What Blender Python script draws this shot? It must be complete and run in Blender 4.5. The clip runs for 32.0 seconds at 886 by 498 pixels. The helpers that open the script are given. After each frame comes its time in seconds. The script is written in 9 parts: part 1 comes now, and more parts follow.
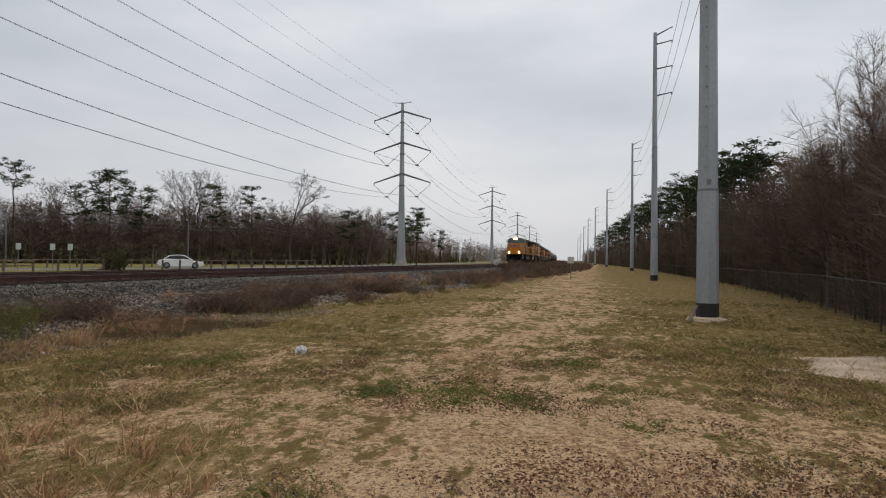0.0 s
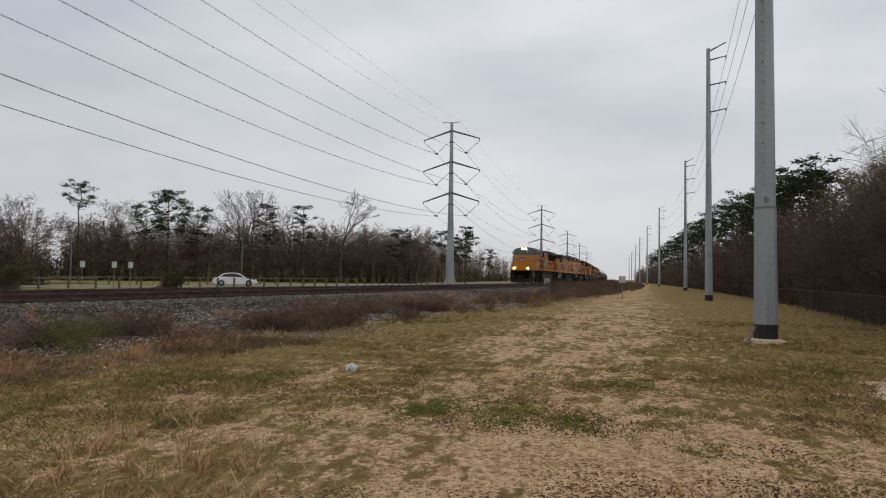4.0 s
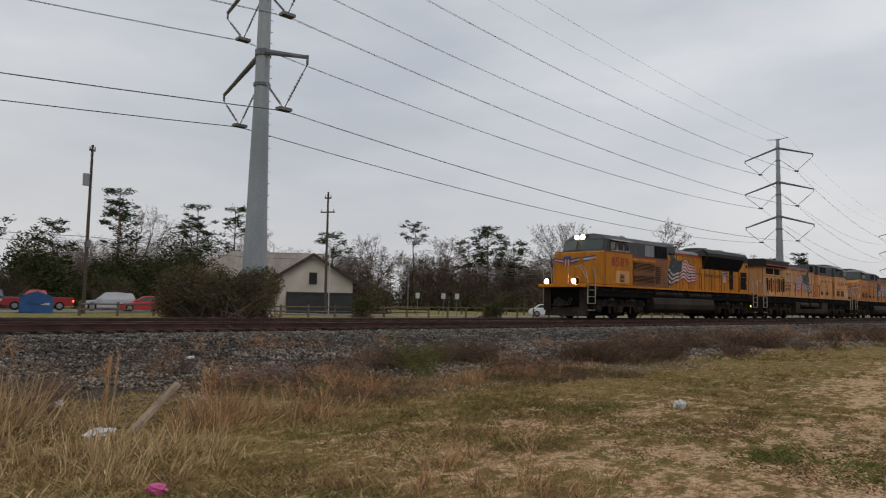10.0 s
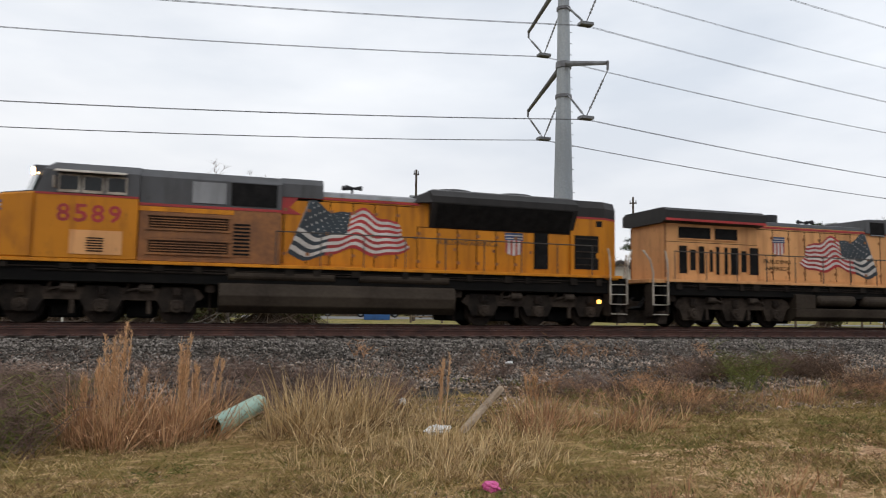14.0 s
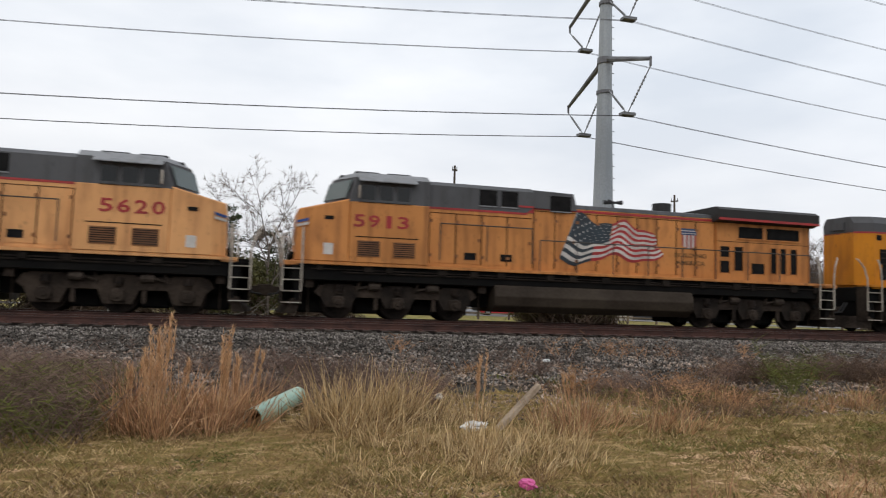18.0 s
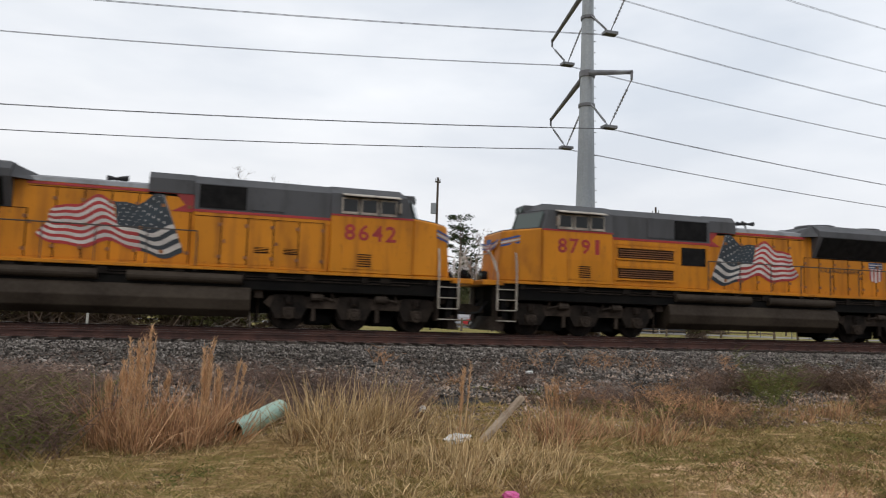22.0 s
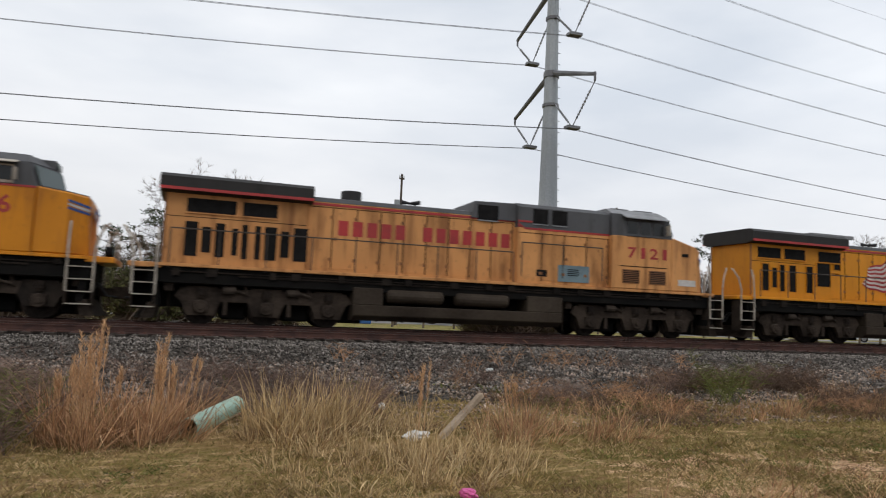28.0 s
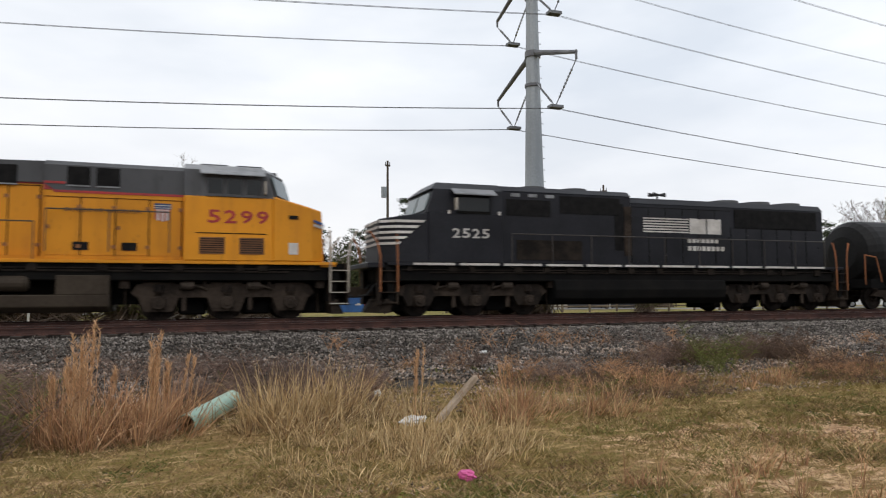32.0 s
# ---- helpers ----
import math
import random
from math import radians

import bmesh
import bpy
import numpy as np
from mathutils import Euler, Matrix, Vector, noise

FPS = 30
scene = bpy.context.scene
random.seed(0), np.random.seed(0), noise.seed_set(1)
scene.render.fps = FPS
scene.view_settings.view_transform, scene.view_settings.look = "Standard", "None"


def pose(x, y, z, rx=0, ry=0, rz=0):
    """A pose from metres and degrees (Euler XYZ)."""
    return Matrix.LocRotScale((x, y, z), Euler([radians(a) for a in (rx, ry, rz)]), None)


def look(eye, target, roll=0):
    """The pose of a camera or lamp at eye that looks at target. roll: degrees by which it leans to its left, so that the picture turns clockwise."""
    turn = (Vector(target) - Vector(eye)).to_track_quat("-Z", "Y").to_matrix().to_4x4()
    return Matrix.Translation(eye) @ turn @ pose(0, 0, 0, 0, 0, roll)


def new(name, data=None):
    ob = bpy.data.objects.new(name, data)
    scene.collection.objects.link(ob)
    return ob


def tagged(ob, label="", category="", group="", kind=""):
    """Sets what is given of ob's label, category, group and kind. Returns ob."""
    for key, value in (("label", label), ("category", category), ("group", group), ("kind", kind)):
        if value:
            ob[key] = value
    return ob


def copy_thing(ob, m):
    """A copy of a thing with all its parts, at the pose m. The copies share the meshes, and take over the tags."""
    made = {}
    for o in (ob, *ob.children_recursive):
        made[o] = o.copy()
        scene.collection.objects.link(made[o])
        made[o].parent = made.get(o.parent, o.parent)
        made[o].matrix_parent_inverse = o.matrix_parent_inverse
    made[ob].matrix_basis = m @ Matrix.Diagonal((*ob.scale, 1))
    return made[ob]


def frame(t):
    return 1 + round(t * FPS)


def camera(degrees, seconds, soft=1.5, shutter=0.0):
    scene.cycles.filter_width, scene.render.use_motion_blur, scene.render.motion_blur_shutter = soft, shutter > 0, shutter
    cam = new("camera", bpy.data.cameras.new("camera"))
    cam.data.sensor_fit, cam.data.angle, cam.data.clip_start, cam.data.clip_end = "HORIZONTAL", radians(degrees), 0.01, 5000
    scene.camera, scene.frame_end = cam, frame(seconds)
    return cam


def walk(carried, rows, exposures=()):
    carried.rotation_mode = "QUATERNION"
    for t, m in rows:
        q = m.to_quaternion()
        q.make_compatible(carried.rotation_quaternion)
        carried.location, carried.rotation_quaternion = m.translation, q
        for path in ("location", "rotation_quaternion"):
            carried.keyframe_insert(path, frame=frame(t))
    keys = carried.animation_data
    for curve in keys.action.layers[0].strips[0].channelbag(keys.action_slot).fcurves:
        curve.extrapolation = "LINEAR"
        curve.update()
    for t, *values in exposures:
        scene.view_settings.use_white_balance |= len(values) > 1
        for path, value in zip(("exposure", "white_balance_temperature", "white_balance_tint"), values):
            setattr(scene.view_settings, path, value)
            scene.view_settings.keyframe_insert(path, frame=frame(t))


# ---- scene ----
import itertools

# ---- camera: carried by hand at one spot, turning with the train ----
cam = camera(64.52, 32.0, soft=1.1, shutter=0.32)


def aim(x, y, z, heading, pitch, lean):
    h, p = radians(heading), radians(pitch)
    ahead = Vector((math.cos(h) * math.cos(p), math.sin(h) * math.cos(p), math.sin(p)))
    return look((x, y, z), Vector((x, y, z)) + ahead * 10, lean)


EXPOSURES = [(0.0, 0.02), (6.0, -0.03), (8.0, -0.05), (9.0, -0.05), (10.0, -0.08), (11.0, -0.32), (12.0, -0.04), (13.0, 0.40), (15.5, 0.54), (21.0, 0.54), (23.0, 0.46), (30.0, 0.46), (32.0, 0.58)]
walk(cam, [
    (0.0, aim(0.140, -0.188, 1.601, 9.841, 0.821, 0.553)),
    (0.5, aim(0.143, -0.182, 1.601, 10.382, 0.744, 0.710)),
    (1.0, aim(0.163, -0.177, 1.601, 10.989, 0.681, 0.559)),
    (1.5, aim(0.135, -0.183, 1.601, 11.377, 0.945, 0.502)),
    (2.0, aim(0.139, -0.177, 1.601, 11.789, 1.305, 0.586)),
    (2.5, aim(0.154, -0.184, 1.601, 12.048, 1.549, 0.424)),
    (3.0, aim(0.145, -0.179, 1.601, 12.459, 1.710, 0.753)),
    (3.5, aim(0.136, -0.176, 1.601, 13.130, 1.953, 0.782)),
    (5.5, aim(0.128, -0.171, 1.601, 15.622, 3.462, 0.693)),
    (6.0, aim(0.126, -0.165, 1.601, 16.048, 3.713, 0.603)),
    (6.5, aim(0.125, -0.169, 1.601, 16.465, 3.920, 0.849)),
    (7.0, aim(0.104, -0.131, 1.601, 18.011, 4.135, 0.456)),
    (7.5, aim(0.051, -0.140, 1.601, 21.963, 4.281, 1.427)),
    (8.0, aim(0.059, -0.065, 1.600, 23.689, 4.530, 0.165)),
    (8.5, aim(-0.020, -0.035, 1.600, 28.747, 4.561, -0.804)),
    (9.0, aim(-0.027, -0.047, 1.601, 30.354, 4.459, 0.275)),
    (9.5, aim(0.007, -0.024, 1.600, 34.896, 4.264, 0.041)),
    (10.0, aim(0.009, -0.028, 1.600, 38.859, 4.448, 1.092)),
    (10.5, aim(-0.003, -0.020, 1.600, 41.680, 4.623, 0.038)),
    (11.0, aim(0.044, -0.002, 1.600, 48.190, 4.823, 0.837)),
    (11.5, aim(0.051, 0.010, 1.600, 49.104, 4.486, 0.845)),
    (12.0, aim(0.014, 0.018, 1.600, 53.254, 4.665, 0.555)),
    (12.5, aim(-0.036, 0.030, 1.600, 59.090, 4.731, 0.932)),
    (13.0, aim(-0.031, 0.036, 1.600, 63.290, 4.661, 0.879)),
    (13.5, aim(-0.041, 0.065, 1.599, 63.283, 4.722, 0.804)),
    (15.5, aim(-0.050, 0.088, 1.599, 64.787, 4.043, 1.432)),
    (16.0, aim(-0.048, 0.093, 1.599, 65.185, 4.007, 1.448)),
    (16.5, aim(-0.074, 0.086, 1.599, 65.478, 4.208, 1.668)),
    (17.0, aim(-0.075, 0.081, 1.599, 66.107, 4.409, 1.388)),
    (17.5, aim(-0.073, 0.089, 1.599, 66.521, 4.352, 1.429)),
    (18.0, aim(-0.064, 0.087, 1.599, 66.469, 4.239, 1.885)),
    (18.5, aim(-0.059, 0.089, 1.599, 65.851, 4.199, 2.069)),
    (19.0, aim(-0.064, 0.098, 1.599, 65.625, 4.353, 2.043)),
    (19.5, aim(-0.062, 0.097, 1.599, 65.526, 4.434, 1.835)),
    (20.0, aim(-0.062, 0.092, 1.599, 65.543, 4.509, 1.566)),
    (20.5, aim(-0.053, 0.056, 1.600, 65.547, 4.676, 1.898)),
    (21.0, aim(-0.054, 0.099, 1.599, 65.367, 4.785, 1.970)),
    (21.5, aim(-0.063, 0.098, 1.599, 65.224, 4.977, 2.207)),
    (22.0, aim(-0.068, 0.093, 1.599, 65.113, 5.237, 1.812)),
    (22.5, aim(-0.062, 0.091, 1.599, 65.184, 5.362, 1.813)),
    (23.0, aim(-0.055, 0.059, 1.600, 65.095, 5.488, 1.712)),
    (23.5, aim(-0.054, 0.092, 1.599, 64.887, 5.581, 2.024)),
    (24.0, aim(-0.049, 0.096, 1.599, 64.564, 5.598, 2.169)),
    (24.5, aim(-0.050, 0.089, 1.599, 63.949, 5.648, 1.808)),
    (25.0, aim(-0.043, 0.091, 1.599, 63.641, 5.614, 1.478)),
    (25.5, aim(-0.034, 0.070, 1.599, 63.306, 5.581, 1.540)),
    (27.5, aim(-0.040, 0.104, 1.599, 62.310, 5.268, 2.166)),
    (28.0, aim(-0.038, 0.095, 1.599, 62.104, 5.114, 2.347)),
    (28.5, aim(-0.041, 0.090, 1.599, 61.869, 5.015, 2.552)),
    (29.0, aim(-0.034, 0.088, 1.599, 61.951, 4.868, 1.196)),
    (29.5, aim(-0.038, 0.086, 1.599, 61.804, 4.628, 1.060)),
    (30.0, aim(-0.035, 0.059, 1.600, 61.719, 4.343, 1.037)),
    (30.5, aim(-0.040, 0.075, 1.599, 61.746, 4.088, 1.206)),
    (31.0, aim(-0.052, 0.092, 1.599, 61.726, 3.852, 0.684)),
    (31.5, aim(-0.036, 0.073, 1.599, 61.513, 3.768, 0.117)),
    (32.0, aim(-0.035, 0.070, 1.599, 61.230, 3.893, -0.355)),
], EXPOSURES)

# seconds, and the place of the train's front coupler along the track's centre line
FRONT = [
    (0.0, 126.04), (1.0, 116.80), (2.0, 107.48), (3.0, 97.98), (3.5, 93.17), (5.5, 73.76), (6.0, 68.91), (7.0, 59.24), (8.0, 49.61), (9.0, 40.05), (10.0, 30.65), (11.0, 21.27), (12.0, 11.71), (13.0, 2.18), (13.5, -2.60), (15.5, -20.95), (16.0, -25.64), (17.0, -35.07), (18.0, -44.52), (19.0, -53.93), (20.0, -63.26), (21.0, -72.56), (22.0, -81.90), (23.0, -91.25), (24.0, -100.48), (25.0, -109.74), (25.5, -114.36), (27.5, -132.56), (28.0, -137.18), (29.0, -146.45), (30.0, -155.69), (31.0, -164.89), (32.0, -174.20),
]

# ---- sky and daylight: an even overcast ----
world = bpy.data.worlds.new("overcast_sky")
scene.world = world
world.use_nodes = True
wn, wl = world.node_tree.nodes, world.node_tree.links
wn.clear()
w_out = wn.new("ShaderNodeOutputWorld")
w_bg = wn.new("ShaderNodeBackground")
w_sky = wn.new("ShaderNodeTexSky")
w_sky.sky_type, w_sky.sun_disc = "NISHITA", False
w_sky.sun_elevation, w_sky.sun_rotation = radians(24), radians(-60)
w_sky.air_density, w_sky.dust_density, w_sky.ozone_density = 1.0, 3.0, 1.0
w_co = wn.new("ShaderNodeTexCoord")
w_map = wn.new("ShaderNodeMapping")
w_map.inputs["Scale"].default_value = (1.0, 1.0, 3.2)
w_noise = wn.new("ShaderNodeTexNoise")
w_noise.inputs["Scale"].default_value, w_noise.inputs["Detail"].default_value = 2.2, 5.0
w_noise.inputs["Roughness"].default_value = 0.5
w_ramp = wn.new("ShaderNodeValToRGB")
w_ramp.color_ramp.elements[0].position, w_ramp.color_ramp.elements[0].color = 0.30, (0.56, 0.60, 0.66, 1)
w_ramp.color_ramp.elements[1].position, w_ramp.color_ramp.elements[1].color = 0.72, (0.84, 0.85, 0.87, 1)
w_mul = wn.new("ShaderNodeMix")
w_mul.data_type = "RGBA"
w_mul.inputs["Factor"].default_value = 0.9
w_sep = wn.new("ShaderNodeSeparateXYZ")
w_hz = wn.new("ShaderNodeMapRange")
w_hz.inputs["From Min"].default_value, w_hz.inputs["From Max"].default_value = 0.0, 0.30
w_hz.inputs["To Min"].default_value, w_hz.inputs["To Max"].default_value = 0.5, 0.0
w_glow = wn.new("ShaderNodeMix")
w_glow.data_type = "RGBA"
w_glow.inputs["B"].default_value = (0.66, 0.635, 0.63, 1)
w_sc = wn.new("ShaderNodeMix")
w_sc.data_type, w_sc.blend_type = "RGBA", "MULTIPLY"
w_sc.inputs["Factor"].default_value = 1.0
w_sc.inputs["B"].default_value = (0.10, 0.10, 0.10, 1)
wl.new(w_co.outputs["Generated"], w_map.inputs["Vector"])
wl.new(w_map.outputs["Vector"], w_noise.inputs["Vector"])
wl.new(w_noise.outputs["Fac"], w_ramp.inputs["Fac"])
wl.new(w_sky.outputs["Color"], w_sc.inputs["A"])
wl.new(w_sc.outputs["Result"], w_mul.inputs["A"])
wl.new(w_ramp.outputs["Color"], w_mul.inputs["B"])
wl.new(w_co.outputs["Generated"], w_sep.inputs["Vector"])
wl.new(w_sep.outputs["Z"], w_hz.inputs["Value"])
wl.new(w_hz.outputs["Result"], w_glow.inputs["Factor"])
wl.new(w_mul.outputs["Result"], w_glow.inputs["A"])
wl.new(w_glow.outputs["Result"], w_bg.inputs["Color"])
w_side = wn.new("ShaderNodeMapRange")
w_side.inputs["From Min"].default_value, w_side.inputs["From Max"].default_value = -1.0, 1.0
w_side.inputs["To Min"].default_value, w_side.inputs["To Max"].default_value = 0.80, 1.0
wl.new(w_sep.outputs["X"], w_side.inputs["Value"])
wl.new(w_side.outputs["Result"], w_bg.inputs["Strength"])
wl.new(w_bg.outputs["Background"], w_out.inputs["Surface"])

sun = new("sun", bpy.data.lights.new("sun", "SUN"))
sun.data.energy, sun.data.angle, sun.data.color = 0.5, radians(40), (1.0, 0.96, 0.91)
sun.matrix_world = look((0, 0, 60), (0 + 14, 30, 20))


# ---- materials ----
def material(name, base, dark=None, scale=1.0, fine=12.0, rough=0.8, metal=0.0, bump=0.15, bump_scale=None, spread=(0.35, 0.68),
             per_piece=0.0, per_thing=0.0, streak=0.0, coat=0.0, gloss=None):
    """A two-scale procedural surface: base broken by a darker or dirtier tone, with fine grain and relief."""
    m = bpy.data.materials.new(name)
    m.use_nodes = True
    n, l = m.node_tree.nodes, m.node_tree.links
    b = n["Principled BSDF"]
    dark = dark or tuple(c * 0.6 for c in base)
    co = n.new("ShaderNodeTexCoord")
    src = co.outputs["Object"]
    if streak:
        mp = n.new("ShaderNodeMapping")
        mp.inputs["Scale"].default_value = (1.0, 1.0, streak)
        l.new(src, mp.inputs["Vector"])
        src_big = mp.outputs["Vector"]
    else:
        src_big = src
    big, small = n.new("ShaderNodeTexNoise"), n.new("ShaderNodeTexNoise")
    big.inputs["Scale"].default_value, big.inputs["Detail"].default_value = scale, 5.0
    small.inputs["Scale"].default_value, small.inputs["Detail"].default_value = fine, 3.0
    l.new(src_big, big.inputs["Vector"])
    l.new(src, small.inputs["Vector"])
    ramp = n.new("ShaderNodeValToRGB")
    ramp.color_ramp.elements[0].position, ramp.color_ramp.elements[0].color = spread[0], (*dark, 1)
    ramp.color_ramp.elements[1].position, ramp.color_ramp.elements[1].color = spread[1], (*base, 1)
    add = n.new("ShaderNodeMath")
    add.operation = "MULTIPLY_ADD"
    l.new(small.outputs["Fac"], add.inputs[0])
    add.inputs[1].default_value = 0.35
    sub = n.new("ShaderNodeMath")
    sub.operation = "MULTIPLY_ADD"
    l.new(big.outputs["Fac"], sub.inputs[0])
    sub.inputs[1].default_value, sub.inputs[2].default_value = 0.9, -0.12
    l.new(sub.outputs[0], add.inputs[2])
    l.new(add.outputs[0], ramp.inputs["Fac"])
    col = ramp.outputs["Color"]
    if per_piece or per_thing:
        hs = n.new("ShaderNodeHueSaturation")
        mr = n.new("ShaderNodeMapRange")
        amount = per_piece or per_thing
        mr.inputs["To Min"].default_value, mr.inputs["To Max"].default_value = 1 - amount, 1 + amount
        if per_piece:
            g = n.new("ShaderNodeNewGeometry")
            l.new(g.outputs["Random Per Island"], mr.inputs["Value"])
        else:
            g = n.new("ShaderNodeObjectInfo")
            l.new(g.outputs["Random"], mr.inputs["Value"])
        l.new(mr.outputs["Result"], hs.inputs["Value"])
        l.new(col, hs.inputs["Color"])
        col = hs.outputs["Color"]
    l.new(col, b.inputs["Base Color"])
    b.inputs["Roughness"].default_value, b.inputs["Metallic"].default_value = rough, metal
    if rough >= 0.8 and not metal:
        b.inputs["Specular IOR Level"].default_value = 0.12
    if gloss is not None:
        b.inputs["Specular IOR Level"].default_value = gloss
    if coat:
        b.inputs["Coat Weight"].default_value = coat
    if bump:
        bp = n.new("ShaderNodeBump")
        bp.inputs["Strength"].default_value, bp.inputs["Distance"].default_value = bump, 0.02
        l.new(small.outputs["Fac"], bp.inputs["Height"])
        l.new(bp.outputs["Normal"], b.inputs["Normal"])
    return m


def glowing(name, colour, strength):
    m = bpy.data.materials.new(name)
    m.use_nodes = True
    b = m.node_tree.nodes["Principled BSDF"]
    b.inputs["Base Color"].default_value = (*colour, 1)
    b.inputs["Emission Color"].default_value = (*colour, 1)
    b.inputs["Emission Strength"].default_value = strength
    return m


def glassy(name, colour, rough=0.08):
    m = bpy.data.materials.new(name)
    m.use_nodes = True
    b = m.node_tree.nodes["Principled BSDF"]
    b.inputs["Base Color"].default_value = (*colour, 1)
    b.inputs["Roughness"].default_value, b.inputs["IOR"].default_value = rough, 1.5
    b.inputs["Specular IOR Level"].default_value = 0.4
    return m


def ground_material():
    """Short winter grass broken by sandy, gravelly bare soil along a worn lane."""
    m = bpy.data.materials.new("winter_grass_and_sand")
    m.use_nodes = True
    n, l = m.node_tree.nodes, m.node_tree.links
    b = n["Principled BSDF"]
    b.inputs["Roughness"].default_value = 0.95
    b.inputs["Specular IOR Level"].default_value = 0.1
    co = n.new("ShaderNodeTexCoord")
    sep = n.new("ShaderNodeSeparateXYZ")
    l.new(co.outputs["Object"], sep.inputs["Vector"])

    def noise_node(scale, detail, stretch=None, rough=0.55):
        t = n.new("ShaderNodeTexNoise")
        t.inputs["Scale"].default_value, t.inputs["Detail"].default_value, t.inputs["Roughness"].default_value = scale, detail, rough
        if stretch:
            mp = n.new("ShaderNodeMapping")
            mp.inputs["Scale"].default_value = stretch
            l.new(co.outputs["Object"], mp.inputs["Vector"])
            l.new(mp.outputs["Vector"], t.inputs["Vector"])
        else:
            l.new(co.outputs["Object"], t.inputs["Vector"])
        return t.outputs["Fac"]

    def calc(op, a, b_, c=None):
        t = n.new("ShaderNodeMath")
        t.operation = op
        for i, v in enumerate((a, b_, c)):
            if v is None:
                continue
            if isinstance(v, (int, float)):
                t.inputs[i].default_value = v
            else:
                l.new(v, t.inputs[i])
        return t.outputs[0]

    def step(v, lo, hi, to_lo=0.0, to_hi=1.0):
        t = n.new("ShaderNodeMapRange")
        t.interpolation_type = "SMOOTHSTEP"
        t.inputs["From Min"].default_value, t.inputs["From Max"].default_value = lo, hi
        t.inputs["To Min"].default_value, t.inputs["To Max"].default_value = to_lo, to_hi
        l.new(v, t.inputs["Value"])
        return t.outputs["Result"]

    def blend(f, a, b_):
        t = n.new("ShaderNodeMix")
        t.data_type = "RGBA"
        for key, v in (("Factor", f), ("A", a), ("B", b_)):
            if isinstance(v, tuple):
                t.inputs[key].default_value = (*v, 1)
            elif isinstance(v, (int, float)):
                t.inputs[key].default_value = v
            else:
                l.new(v, t.inputs[key])
        return t.outputs["Result"]

    x, y = sep.outputs["X"], sep.outputs["Y"]
    # the lane: distance from its middle line
    mid = calc("MULTIPLY_ADD", x, -0.042, 1.6)
    off = calc("ABSOLUTE", calc("SUBTRACT", y, mid), 0.0)
    lane = step(off, 0.8, 5.2, 1.0, 0.0)
    near_side = step(y, 9.5, 13.0, 1.0, 0.0)
    patch = noise_node(0.55, 6.0)
    streaks = noise_node(1.3, 5.0, (0.35, 1.0, 1.0))
    fine = noise_node(9.0, 5.0)
    grain = noise_node(60.0, 3.0)
    mottle = noise_node(3.2, 6.0, (0.7, 1.3, 1.0), 0.65)
    bare = calc("ADD", calc("MULTIPLY", lane, 0.17), calc("MULTIPLY_ADD", patch, 0.35, calc("MULTIPLY", streaks, 0.40)))
    bare = calc("ADD", bare, calc("MULTIPLY_ADD", mottle, 0.62, -0.31))
    bare = calc("ADD", bare, calc("MULTIPLY_ADD", fine, 0.30, -0.15))
    near_gravel = calc("MULTIPLY", step(x, 6.5, 11.0, 0.13, 0.0), step(y, -0.8, 2.2, 1.0, 0.0))
    bare = calc("ADD", bare, near_gravel)
    worn = calc("MULTIPLY", step(calc("ABSOLUTE", calc("SUBTRACT", y, 5.6), 0.0), 0.3, 2.2, 0.18, 0.0), calc("MULTIPLY", step(x, 4.0, 6.0, 0.0, 1.0), step(x, 9.5, 13.0, 1.0, 0.0)))
    bare = calc("ADD", bare, worn)
    scuffed = calc("MULTIPLY", step(x, 3.0, 5.0, 0.075, 0.0), step(y, 4.5, 5.5, 0.0, 1.0))
    bare = calc("ADD", bare, scuffed)
    bare = step(bare, 0.50, 0.575)
    bare = calc("MULTIPLY", bare, near_side)
    sand = blend(step(grain, 0.35, 0.65), (0.46, 0.290, 0.152), (0.86, 0.615, 0.365))
    sand = blend(step(patch, 0.35, 0.7), sand, blend(step(fine, 0.4, 0.6), (0.36, 0.200, 0.105), (0.70, 0.475, 0.275)))
    straw = blend(step(grain, 0.3, 0.7), (0.13, 0.076, 0.030), (0.43, 0.280, 0.120))
    green = blend(step(grain, 0.3, 0.7), (0.080, 0.060, 0.018), (0.285, 0.215, 0.066))
    g_mask = noise_node(0.9, 5.0)
    greener = step(x, 3.0, 9.0, 0.08, 0.12)
    grass = blend(step(calc("ADD", greener, calc("MULTIPLY_ADD", fine, 0.4, calc("MULTIPLY", g_mask, 0.6))), 0.46, 0.60), straw, green)
    tuft = noise_node(5.0, 5.0, (0.6, 1.5, 1.0), 0.7)
    grass = blend(step(tuft, 0.42, 0.62), grass, blend(step(mottle, 0.4, 0.6), (0.20, 0.118, 0.050), (0.46, 0.315, 0.15)))
    speck, crumb = noise_node(24.0, 4.0, None, 0.7), noise_node(42.0, 3.0, (0.8, 1.2, 1.0), 0.7)
    near = step(x, 9.0, 15.0, 1.0, 0.3)
    sand = blend(calc("MULTIPLY", near, step(speck, 0.50, 0.60)), sand, blend(step(crumb, 0.4, 0.6), (0.155, 0.080, 0.044), (0.34, 0.19, 0.11)))
    sand = blend(calc("MULTIPLY", near, step(crumb, 0.60, 0.68, 0.0, 0.8)), sand, (0.78, 0.58, 0.385))
    # greener mown verge across the track
    verge = blend(step(fine, 0.4, 0.6), (0.13, 0.118, 0.034), (0.30, 0.275, 0.085))
    verge = blend(step(patch, 0.5, 0.65), verge, (0.36, 0.27, 0.12))
